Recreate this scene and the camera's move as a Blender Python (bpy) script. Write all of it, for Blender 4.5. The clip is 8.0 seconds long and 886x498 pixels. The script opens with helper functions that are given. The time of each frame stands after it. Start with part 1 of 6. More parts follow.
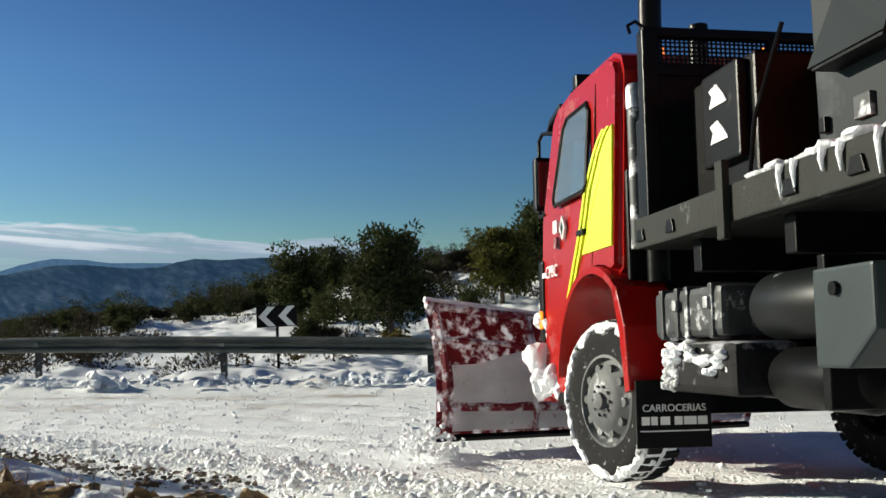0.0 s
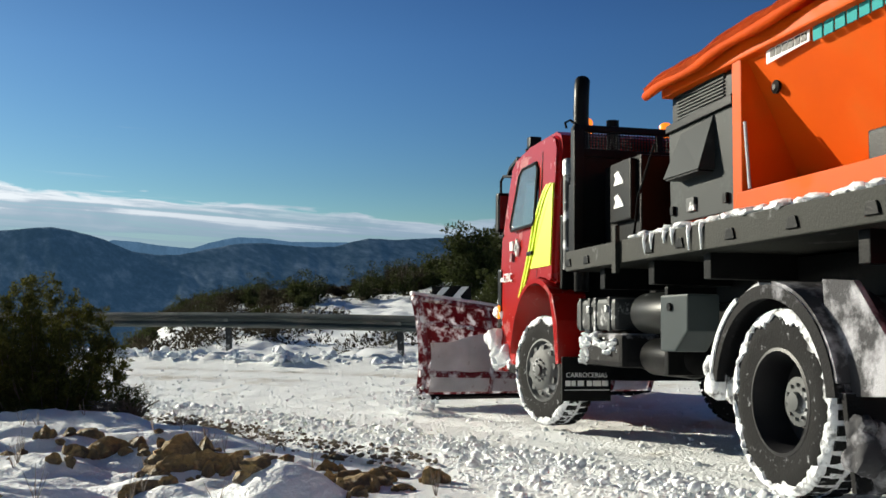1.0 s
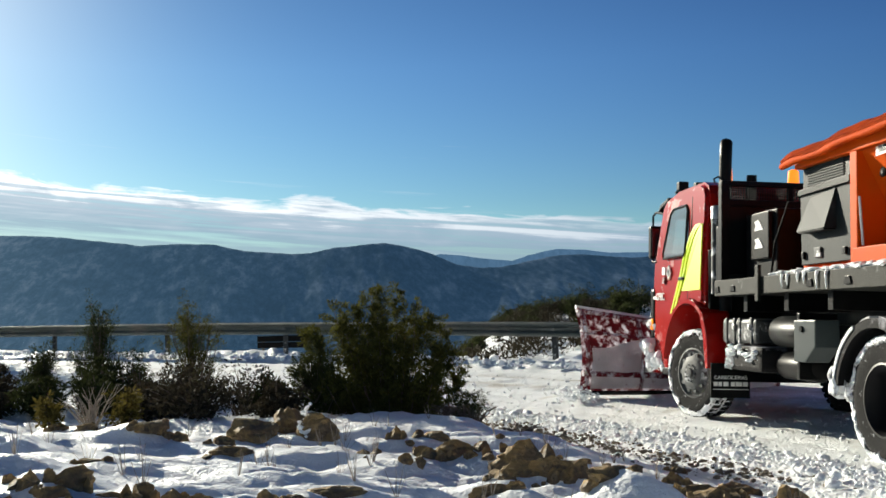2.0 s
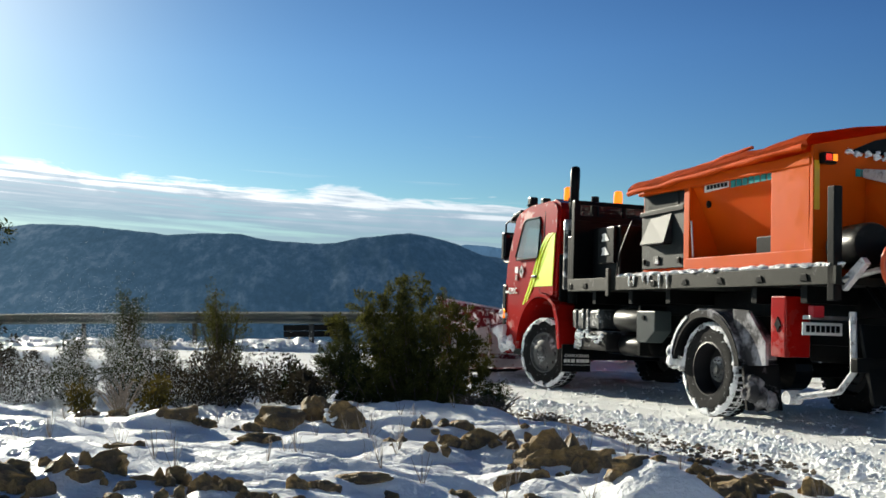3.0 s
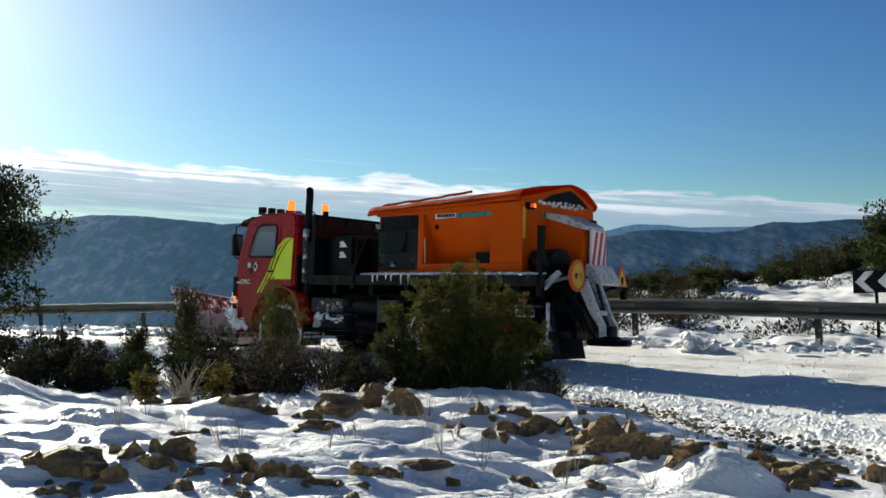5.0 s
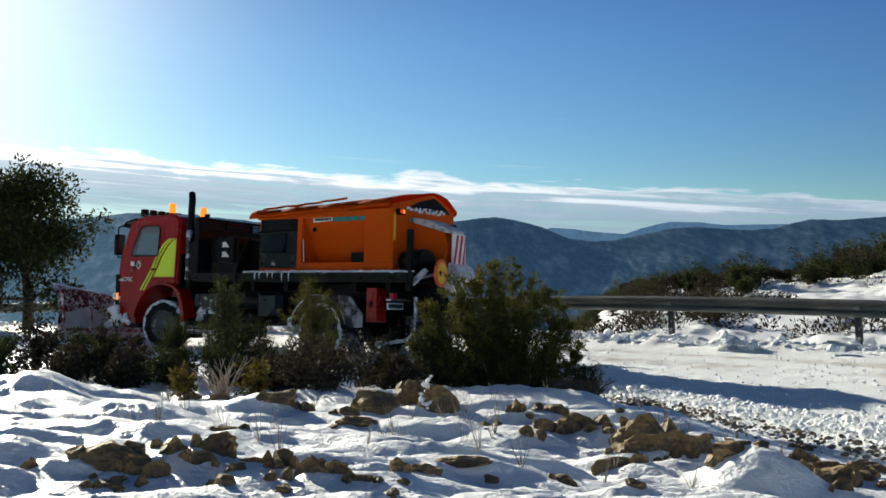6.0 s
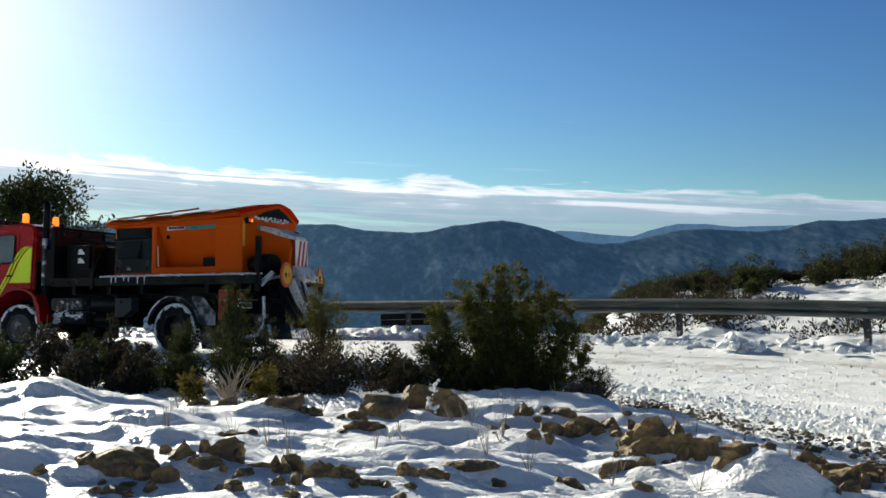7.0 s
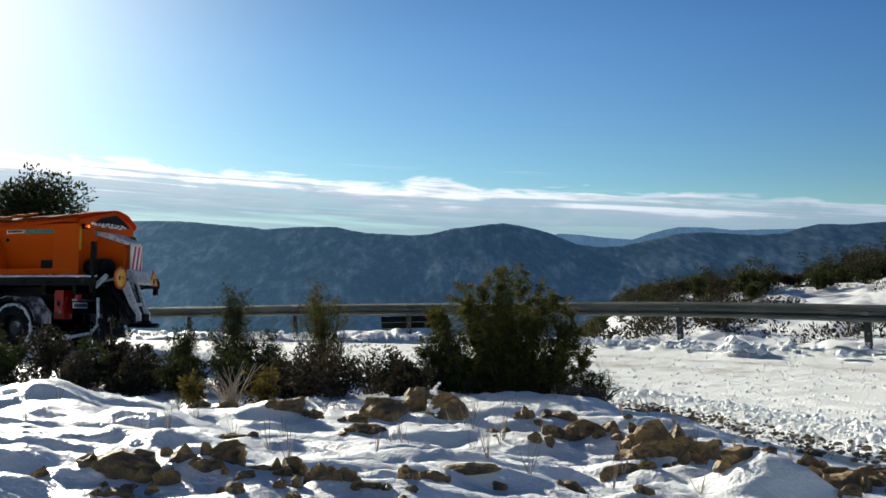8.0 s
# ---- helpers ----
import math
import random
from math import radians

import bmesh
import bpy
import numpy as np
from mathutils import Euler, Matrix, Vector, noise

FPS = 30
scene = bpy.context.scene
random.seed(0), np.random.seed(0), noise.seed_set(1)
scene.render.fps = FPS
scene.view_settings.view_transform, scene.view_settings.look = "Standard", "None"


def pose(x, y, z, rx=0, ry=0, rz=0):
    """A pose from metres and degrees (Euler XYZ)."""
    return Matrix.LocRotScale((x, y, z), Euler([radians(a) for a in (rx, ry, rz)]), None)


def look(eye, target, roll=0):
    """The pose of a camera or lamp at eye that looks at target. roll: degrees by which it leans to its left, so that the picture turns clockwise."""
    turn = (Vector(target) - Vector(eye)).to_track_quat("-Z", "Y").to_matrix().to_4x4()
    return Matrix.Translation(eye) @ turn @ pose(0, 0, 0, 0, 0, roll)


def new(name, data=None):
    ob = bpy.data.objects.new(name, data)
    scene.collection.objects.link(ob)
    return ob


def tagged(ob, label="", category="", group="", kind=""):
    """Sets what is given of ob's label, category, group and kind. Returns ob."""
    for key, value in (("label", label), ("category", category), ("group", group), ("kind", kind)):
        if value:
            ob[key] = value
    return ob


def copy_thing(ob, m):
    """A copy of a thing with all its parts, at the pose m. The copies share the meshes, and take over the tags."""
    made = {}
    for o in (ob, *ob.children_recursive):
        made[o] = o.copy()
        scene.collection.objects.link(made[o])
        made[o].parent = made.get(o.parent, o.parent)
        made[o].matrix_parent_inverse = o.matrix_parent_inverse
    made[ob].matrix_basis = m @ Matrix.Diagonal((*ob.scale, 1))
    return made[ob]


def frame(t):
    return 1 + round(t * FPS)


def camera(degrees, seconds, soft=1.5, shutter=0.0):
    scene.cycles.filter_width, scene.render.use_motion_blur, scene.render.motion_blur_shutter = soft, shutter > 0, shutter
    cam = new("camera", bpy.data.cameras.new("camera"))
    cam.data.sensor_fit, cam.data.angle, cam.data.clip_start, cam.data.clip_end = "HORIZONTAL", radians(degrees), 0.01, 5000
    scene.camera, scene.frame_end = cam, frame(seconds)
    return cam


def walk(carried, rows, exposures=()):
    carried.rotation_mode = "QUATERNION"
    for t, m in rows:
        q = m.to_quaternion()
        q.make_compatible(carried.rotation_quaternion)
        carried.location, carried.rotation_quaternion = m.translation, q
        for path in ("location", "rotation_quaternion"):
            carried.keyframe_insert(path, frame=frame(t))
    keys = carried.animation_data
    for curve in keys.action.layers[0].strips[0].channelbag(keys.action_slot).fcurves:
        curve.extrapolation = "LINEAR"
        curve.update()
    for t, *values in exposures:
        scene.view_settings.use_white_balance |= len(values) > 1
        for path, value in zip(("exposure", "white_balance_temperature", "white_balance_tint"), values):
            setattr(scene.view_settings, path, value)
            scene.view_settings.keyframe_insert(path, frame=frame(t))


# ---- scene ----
# ---- camera ----
cam = camera(47.37, 8.0, soft=1.6, shutter=0.0)
CAMERA_ROWS = [
    (0.0, pose(0.153, -0.070, 1.489, 92.881, 2.779, -34.347)),
    (0.5, pose(0.144, -0.046, 1.499, 92.578, 1.824, -30.018)),
    (1.0, pose(0.087, -0.056, 1.510, 92.201, 1.804, -24.697)),
    (1.5, pose(-0.001, -0.018, 1.518, 93.354, 1.915, -13.726)),
    (2.0, pose(-0.001, 0.097, 1.486, 93.418, 2.019, -6.750)),
    (2.2, pose(-0.003, 0.090, 1.486, 93.070, 1.950, -6.540)),
    (3.3, pose(-0.017, 0.030, 1.483, 92.780, 1.500, -4.970)),
    (3.5, pose(-0.019, 0.023, 1.483, 92.231, 1.488, -4.879)),
    (4.0, pose(-0.029, 0.021, 1.496, 92.270, 1.902, -4.105)),
    (4.5, pose(-0.031, 0.021, 1.494, 92.256, 2.168, -3.074)),
    (4.7, pose(-0.036, 0.021, 1.494, 92.240, 2.150, -2.770)),
    (5.8, pose(-0.060, 0.028, 1.491, 92.230, 2.060, -0.930)),
    (6.0, pose(-0.065, 0.028, 1.491, 92.168, 2.043, -0.465)),
    (6.5, pose(-0.060, 0.020, 1.492, 92.264, 2.292, -0.155)),
    (7.0, pose(-0.058, 0.011, 1.495, 92.392, 2.417, -0.026)),
    (7.5, pose(-0.060, 0.006, 1.498, 92.423, 2.191, -0.033)),
    (8.0, pose(-0.062, 0.008, 1.496, 92.550, 2.300, 0.000)),
]
EXPOSURES = [(0.0, 0.73), (1.0, 0.76), (2.0, 0.87), (4.5, 0.92), (8.0, 0.92)]
walk(cam, CAMERA_ROWS, EXPOSURES)

# the lorry's way: seconds, place of the rear axle on the road, turn in degrees
TRUCK_ROWS = [
    (0.0, 4.151, 0.585, 0.378, 2.37, 2.65, 65.18),
    (0.5, 4.937, 2.392, 0.325, 2.66, 2.42, 71.93),
    (1.0, 5.414, 4.241, 0.204, 2.89, 1.73, 77.96),
    (1.5, 5.612, 5.906, 0.138, 3.06, 1.09, 83.17),
    (2.0, 5.702, 8.007, 0.015, 3.25, 0.32, 89.85),
    (3.5, 4.586, 13.537, 0.012, 3.54, -0.55, 112.52),
    (4.0, 3.723, 15.382, 0.016, 3.51, -1.08, 120.45),
    (4.5, 2.689, 16.945, 0.012, 3.41, -1.90, 128.51),
    (6.0, -1.685, 20.350, 0.156, 2.97, -2.03, 146.08),
    (6.5, -3.350, 21.527, 0.286, 2.79, -1.92, 151.01),
    (7.0, -5.285, 22.362, 0.359, 2.59, -1.59, 156.06),
    (7.5, -7.309, 23.045, 0.466, 2.43, -2.47, 159.82),
    (8.0, -9.411, 23.706, 0.573, 2.28, -2.43, 163.03),
]

# ---- world, sun ----
SUN_AZ, SUN_EL = radians(-30.0), radians(18.5)


def build_light():
    w = bpy.data.worlds.new("sky")
    scene.world = w
    w.use_nodes = True
    nt = w.node_tree
    N, L = nt.nodes, nt.links
    N.clear()
    out = N.new("ShaderNodeOutputWorld")
    bg = N.new("ShaderNodeBackground")
    bg.inputs["Strength"].default_value = 0.10
    sky = N.new("ShaderNodeTexSky")
    sky.sky_type = "NISHITA"
    sky.sun_disc = False
    sky.sun_elevation = SUN_EL
    sky.sun_rotation = SUN_AZ
    sky.altitude = 1000.0
    sky.air_density = 1.0
    sky.dust_density = 0.25
    sky.ozone_density = 2.0
    tc = N.new("ShaderNodeTexCoord")
    sep = N.new("ShaderNodeSeparateXYZ")
    L.new(tc.outputs["Generated"], sep.inputs[0])

    def m(op, a, b=None, c=None):
        n = N.new("ShaderNodeMath")
        n.operation = op
        for i, v in enumerate((a, b, c)):
            if v is None:
                continue
            if isinstance(v, (int, float)):
                n.inputs[i].default_value = v
            else:
                L.new(v, n.inputs[i])
        return n.outputs[0]

    def ramp(v, stops):
        r = N.new("ShaderNodeValToRGB")
        e = r.color_ramp.elements
        while len(e) < len(stops):
            e.new(0.5)
        for k, (p, val) in enumerate(stops):
            e[k].position = p
            e[k].color = (val, val, val, 1)
        L.new(v, r.inputs[0])
        return r.outputs[0]

    az = m("ARCTAN2", sep.outputs[0], sep.outputs[1])
    el = m("ARCSINE", sep.outputs[2])
    # the cloud bank sinks towards the right; heights in tenths of ten degrees
    lift = m("MULTIPLY", m("MULTIPLY_ADD", az, 0.092, el), 5.73)

    def streaks(fx, fy, detail, rough, twist):
        comb = N.new("ShaderNodeCombineXYZ")
        L.new(m("MULTIPLY", az, fx), comb.inputs[0])
        L.new(m("MULTIPLY", lift, fy), comb.inputs[1])
        noi = N.new("ShaderNodeTexNoise")
        noi.inputs["Scale"].default_value = 1.0
        noi.inputs["Detail"].default_value = detail
        noi.inputs["Roughness"].default_value = rough
        noi.inputs["Distortion"].default_value = twist
        L.new(comb.outputs[0], noi.inputs["Vector"])
        return noi.outputs[0]

    billow = streaks(13.0, 9.0, 7.0, 0.55, 0.8)
    veil = streaks(4.0, 22.0, 8.0, 0.6, 0.5)
    u = m("MULTIPLY_ADD", m("SUBTRACT", billow, 0.5), 0.22, m("MULTIPLY_ADD", m("SUBTRACT", veil, 0.5), 0.14, lift))
    bank = ramp(u, [(0.10, 0.50), (0.30, 0.72), (0.46, 0.90), (0.53, 0.97), (0.595, 0.95), (0.625, 0.0)])
    gaps = ramp(veil, [(0.34, 0.55), (0.50, 1.0)])
    high = ramp(m("MULTIPLY_ADD", veil, 1.0, m("MULTIPLY", lift, -0.16)), [(0.50, 0.0), (0.72, 0.28)])
    cover = m("MAXIMUM", m("MULTIPLY", bank, gaps), high)
    # upper edge catches the sun, the belly is grey-blue
    edge = ramp(m("MULTIPLY_ADD", m("SUBTRACT", veil, 0.5), 0.35, u), [(0.40, 0.06), (0.53, 0.30), (0.595, 1.0)])
    near_sun = ramp(m("MULTIPLY_ADD", az, -0.8, 0.45), [(0.0, 0.0), (1.0, 1.0)])
    col = N.new("ShaderNodeMix")
    col.data_type = "RGBA"
    col.inputs[6].default_value = (1.35, 2.0, 2.75, 1)
    col.inputs[7].default_value = (9.0, 9.0, 8.8, 1)
    L.new(m("MULTIPLY", edge, m("MULTIPLY_ADD", near_sun, 1.05, 0.06)), col.inputs[0])
    mix = N.new("ShaderNodeMix")
    mix.data_type = "RGBA"
    L.new(cover, mix.inputs[0])
    # deep winter blue
    sc = N.new("ShaderNodeVectorMath")
    sc.operation = "MULTIPLY"
    sc.inputs[1].default_value = (0.135, 0.14, 0.145)
    L.new(sky.outputs[0], sc.inputs[0])
    gm = N.new("ShaderNodeGamma")
    gm.inputs[1].default_value = 1.75
    L.new(sc.outputs[0], gm.inputs[0])
    sc2 = N.new("ShaderNodeVectorMath")
    sc2.operation = "MULTIPLY"
    sc2.inputs[1].default_value = (3.70, 3.84, 3.62)
    L.new(gm.outputs[0], sc2.inputs[0])
    # paler towards the sun, deeper blue away from it
    tone = N.new("ShaderNodeMix")
    tone.data_type = "RGBA"
    tone.inputs[6].default_value = (0.84, 0.92, 1.03, 1)
    tone.inputs[7].default_value = (1.44, 1.26, 0.93, 1)
    L.new(near_sun, tone.inputs[0])
    sc3 = N.new("ShaderNodeVectorMath")
    sc3.operation = "MULTIPLY"
    L.new(sc2.outputs[0], sc3.inputs[0])
    L.new(tone.outputs[2], sc3.inputs[1])
    # duller air low over the horizon
    low = N.new("ShaderNodeVectorMath")
    low.operation = "SCALE"
    L.new(sc3.outputs[0], low.inputs[0])
    L.new(ramp(m("MULTIPLY", el, 4.0), [(0.0, 0.74), (0.42, 0.78), (0.95, 1.0)]), low.inputs["Scale"])
    # bright ring of air round the low sun
    dot = N.new("ShaderNodeVectorMath")
    dot.operation = "DOT_PRODUCT"
    L.new(tc.outputs["Generated"], dot.inputs[0])
    dot.inputs[1].default_value = (math.sin(SUN_AZ) * math.cos(SUN_EL), math.cos(SUN_AZ) * math.cos(SUN_EL), math.sin(SUN_EL))
    glow = m("POWER", m("MAXIMUM", dot.outputs["Value"], 0.0), 45.0)
    ring = N.new("ShaderNodeMix")
    ring.data_type = "RGBA"
    ring.inputs[7].default_value = (8.5, 9.0, 8.8, 1)
    L.new(m("MULTIPLY", glow, 0.58), ring.inputs[0])
    L.new(low.outputs[0], ring.inputs[6])
    L.new(ring.outputs[2], mix.inputs[6])
    L.new(col.outputs[2], mix.inputs[7])
    L.new(mix.outputs[2], bg.inputs[0])
    L.new(bg.outputs[0], out.inputs[0])
    lamp = bpy.data.lights.new("sun", "SUN")
    lamp.energy = 5.0
    lamp.angle = radians(0.5)
    lamp.color = (1.0, 0.945, 0.78)
    sun = new("sun", lamp)
    d = Vector((math.sin(SUN_AZ) * math.cos(SUN_EL), math.cos(SUN_AZ) * math.cos(SUN_EL), math.sin(SUN_EL)))
    sun.matrix_world = look(d * 60, (0, 0, 0))


build_light()


# ---- materials ----
def mat(name, color, rough=0.6, metal=0.0, vary=0.15, scale=6.0, bump=0.0, bump_scale=60.0, dirt=None, dirt_amount=0.0,
        dirt_scale=2.5, per_object=0.0, per_island=0.0, coat=0.0, emit=None, emit_strength=0.0, dirt_up=False, dirt_rough=0.7, spec=0.5, bump_dist=0.02):
    mt = bpy.data.materials.new(name)
    mt.use_nodes = True
    nt = mt.node_tree
    N, L = nt.nodes, nt.links
    b = N["Principled BSDF"]
    b.inputs["Roughness"].default_value = rough
    b.inputs["Metallic"].default_value = metal
    b.inputs["Coat Weight"].default_value = coat
    b.inputs["Specular IOR Level"].default_value = spec
    tc = N.new("ShaderNodeTexCoord")
    n1 = N.new("ShaderNodeTexNoise")
    n1.inputs["Scale"].default_value = scale
    n1.inputs["Detail"].default_value = 6.0
    L.new(tc.outputs["Object"], n1.inputs["Vector"])
    hsv = N.new("ShaderNodeHueSaturation")
    hsv.inputs["Color"].default_value = (*color, 1)
    mr = N.new("ShaderNodeMapRange")
    mr.inputs[1].default_value, mr.inputs[2].default_value = 0.25, 0.75
    mr.inputs[3].default_value, mr.inputs[4].default_value = 1 - vary, 1 + vary
    L.new(n1.outputs[0], mr.inputs[0])
    val = mr.outputs[0]
    for amount, node, sock in ((per_object, "ShaderNodeObjectInfo", "Random"), (per_island, "ShaderNodeNewGeometry", "Random Per Island")):
        if amount:
            o = N.new(node)
            r2 = N.new("ShaderNodeMapRange")
            r2.inputs[3].default_value, r2.inputs[4].default_value = 1 - amount, 1 + amount
            L.new(o.outputs[sock], r2.inputs[0])
            mm = N.new("ShaderNodeMath")
            mm.operation = "MULTIPLY"
            L.new(val, mm.inputs[0])
            L.new(r2.outputs[0], mm.inputs[1])
            val = mm.outputs[0]
    L.new(val, hsv.inputs["Value"])
    colour = hsv.outputs[0]
    if dirt:
        n2 = N.new("ShaderNodeTexNoise")
        n2.inputs["Scale"].default_value = dirt_scale
        n2.inputs["Detail"].default_value = 8.0
        n2.inputs["Roughness"].default_value = 0.65
        L.new(tc.outputs["Object"], n2.inputs["Vector"])
        r = N.new("ShaderNodeValToRGB")
        c = 0.62 - dirt_amount * 0.45
        r.color_ramp.elements[0].position, r.color_ramp.elements[1].position = c, min(1.0, c + 0.13)
        src = n2.outputs[0]
        if dirt_up:
            g = N.new("ShaderNodeNewGeometry")
            s = N.new("ShaderNodeSeparateXYZ")
            L.new(g.outputs["Normal"], s.inputs[0])
            ma = N.new("ShaderNodeMath")
            ma.operation = "MULTIPLY_ADD"
            ma.inputs[1].default_value = 0.28
            L.new(s.outputs[2], ma.inputs[0])
            L.new(n2.outputs[0], ma.inputs[2])
            src = ma.outputs[0]
        L.new(src, r.inputs[0])
        mx = N.new("ShaderNodeMix")
        mx.data_type = "RGBA"
        L.new(r.outputs[0], mx.inputs[0])
        L.new(colour, mx.inputs[6])
        mx.inputs[7].default_value = (*dirt, 1)
        colour = mx.outputs[2]
        mr3 = N.new("ShaderNodeMapRange")
        mr3.inputs[3].default_value, mr3.inputs[4].default_value = rough, dirt_rough
        L.new(r.outputs[0], mr3.inputs[0])
        L.new(mr3.outputs[0], b.inputs["Roughness"])
    L.new(colour, b.inputs["Base Color"])
    if bump:
        n3 = N.new("ShaderNodeTexNoise")
        n3.inputs["Scale"].default_value = bump_scale
        n3.inputs["Detail"].default_value = 5.0
        L.new(tc.outputs["Object"], n3.inputs["Vector"])
        bp = N.new("ShaderNodeBump")
        bp.inputs["Strength"].default_value = bump
        bp.inputs["Distance"].default_value = bump_dist
        L.new(n3.outputs[0], bp.inputs["Height"])
        L.new(bp.outputs[0], b.inputs["Normal"])
    if emit:
        b.inputs["Emission Color"].default_value = (*emit, 1)
        b.inputs["Emission Strength"].default_value = emit_strength
    return mt


SNOWC = (0.86, 0.88, 0.90)
M = {}
M["snow"] = mat("snow", SNOWC, 0.45, vary=0.05, scale=3, bump=0.6, bump_scale=42, bump_dist=0.025)
M["snow_chunk"] = mat("snow_chunk", (0.85, 0.87, 0.89), 0.6, vary=0.07, scale=9, bump=0.8, bump_scale=35, per_object=0.05)
M["road_snow"] = mat("road_snow", (0.84, 0.86, 0.87), 0.55, vary=0.06, scale=5, bump=1.0, bump_scale=30, bump_dist=0.03, dirt=(0.58, 0.55, 0.50), dirt_amount=0.08, dirt_scale=0.8)
M["rock"] = mat("rock", (0.27, 0.175, 0.068), 0.85, vary=0.4, scale=7, bump=1.0, bump_scale=26, bump_dist=0.03, dirt=(0.10, 0.070, 0.038), dirt_amount=0.40, dirt_scale=5, per_object=0.2)
M["gravel"] = mat("gravel", (0.14, 0.11, 0.075), 0.9, vary=0.4, scale=20, bump=0.6)
M["red"] = mat("red_paint", (0.30, 0.006, 0.004), 0.22, vary=0.08, scale=2, spec=0.25, dirt=(0.22, 0.008, 0.006), dirt_amount=0.1, dirt_scale=3)
M["plow_red"] = mat("plow_red", (0.13, 0.006, 0.012), 0.6, vary=0.3, scale=6, bump=0.2, spec=0.3, dirt=(0.62, 0.62, 0.66), dirt_amount=0.34, dirt_scale=8.0)
M["plow_snow"] = mat("plow_snow", (0.72, 0.72, 0.74), 0.7, vary=0.2, scale=3, bump=0.4, dirt=(0.22, 0.06, 0.07), dirt_amount=0.05, dirt_scale=7)
M["plain_red"] = mat("plain_red", (0.45, 0.02, 0.03), 0.45, vary=0.1)
M["yellow"] = mat("hi_vis_yellow", (0.62, 0.80, 0.012), 0.35, vary=0.05, scale=3)
M["orange"] = mat("orange_paint", (0.53, 0.072, 0.0025), 0.5, vary=0.08, scale=1.6, spec=0.06, dirt=(0.52, 0.085, 0.005), dirt_amount=0.15, dirt_scale=1.6, bump=0.05, bump_scale=8)
M["tarp"] = mat("orange_tarp", (0.47, 0.058, 0.003), 0.72, spec=0.06, vary=0.15, scale=4, bump=0.5, bump_scale=9)
M["black"] = mat("black_paint", (0.0045, 0.0048, 0.005), 0.35, vary=0.3, scale=4, bump=0.08, dirt=(0.03, 0.03, 0.03), dirt_amount=0.0, dirt_scale=3, spec=0.08)
M["frame_grey"] = mat("bed_frame_paint", (0.012, 0.0135, 0.0112), 0.62, vary=0.2, scale=5, bump=0.15, spec=0.12, dirt=(0.25, 0.26, 0.27), dirt_amount=0.03, dirt_scale=4)
M["panel_grey"] = mat("panel_grey", (0.012, 0.017, 0.019), 0.55, spec=0.12, vary=0.15, scale=4, dirt=(0.05, 0.058, 0.06), dirt_amount=0.12)
M["box_grey"] = mat("box_grey", (0.028, 0.038, 0.041), 0.4, spec=0.15, vary=0.12, scale=4)
M["steel"] = mat("bare_steel", (0.42, 0.42, 0.42), 0.38, 0.9, vary=0.2, scale=8, dirt=(0.75, 0.76, 0.78), dirt_amount=0.22, dirt_scale=6)
M["rim"] = mat("wheel_rim", (0.085, 0.09, 0.092), 0.6, 0.0, spec=0.2, vary=0.2, scale=6, dirt=(0.6, 0.62, 0.64), dirt_amount=0.14, dirt_scale=6)
M["rim_dark"] = mat("dark_rim", (0.010, 0.010, 0.012), 0.5, 0.0, spec=0.3, vary=0.2, scale=6)
M["rubber"] = mat("rubber", (0.009, 0.009, 0.0095), 0.95, vary=0.3, scale=7, bump=0.3, spec=0.25, dirt=(0.45, 0.47, 0.5), dirt_amount=0.04, dirt_scale=14)
M["tyre_snow"] = mat("tyre_snow", (0.82, 0.84, 0.87), 0.7, vary=0.1, scale=14, bump=0.9, bump_scale=30, dirt=(0.06, 0.06, 0.065), dirt_amount=0.22, dirt_scale=11)
M["dirty_snow"] = mat("dirty_snow", (0.55, 0.56, 0.58), 0.75, vary=0.2, scale=6, bump=0.8, bump_scale=25, dirt=(0.20, 0.195, 0.19), dirt_amount=0.22, dirt_scale=13)
M["amber"] = mat("amber_lens", (0.85, 0.22, 0.01), 0.25, vary=0.1, emit=(1.0, 0.20, 0.01), emit_strength=0.9)
M["red_lens"] = mat("red_lens", (0.6, 0.01, 0.01), 0.25, vary=0.1, emit=(1.0, 0.05, 0.01), emit_strength=0.3)
M["white"] = mat("white_paint", (0.70, 0.70, 0.69), 0.7, vary=0.06)
M["teal"] = mat("teal_paint", (0.03, 0.26, 0.26), 0.75, vary=0.06, spec=0.1)
M["sign_yellow"] = mat("sign_yellow", (0.62, 0.36, 0.01), 0.4, vary=0.06)
M["sign_orange"] = mat("sign_orange", (0.60, 0.075, 0.012), 0.4, vary=0.06)
M["dusty"] = mat("snow_dusted_plate", (0.009, 0.009, 0.010), 0.7, spec=0.1, vary=0.2, scale=4, bump=0.3, dirt=(0.30, 0.30, 0.33), dirt_amount=0.02, dirt_scale=3.5, dirt_up=True)
M["strap"] = mat("box_metal", (0.035, 0.038, 0.04), 0.5, 0.3, vary=0.3, scale=7, spec=0.2, dirt=(0.6, 0.61, 0.63), dirt_amount=0.14, dirt_scale=8)
M["dusty_light"] = mat("snow_crusted_plate", (0.05, 0.05, 0.055), 0.7, spec=0.1, vary=0.2, scale=4, bump=0.3, dirt=(0.36, 0.36, 0.39), dirt_amount=0.38, dirt_scale=3.0)
M["tank"] = mat("tank_paint", (0.006, 0.0075, 0.0075), 0.4, spec=0.15, vary=0.2, scale=5, dirt=(0.4, 0.41, 0.42), dirt_amount=0.0, dirt_scale=6)
M["mirror_glass"] = mat("mirror_glass", (0.012, 0.013, 0.016), 0.08, vary=0.05)
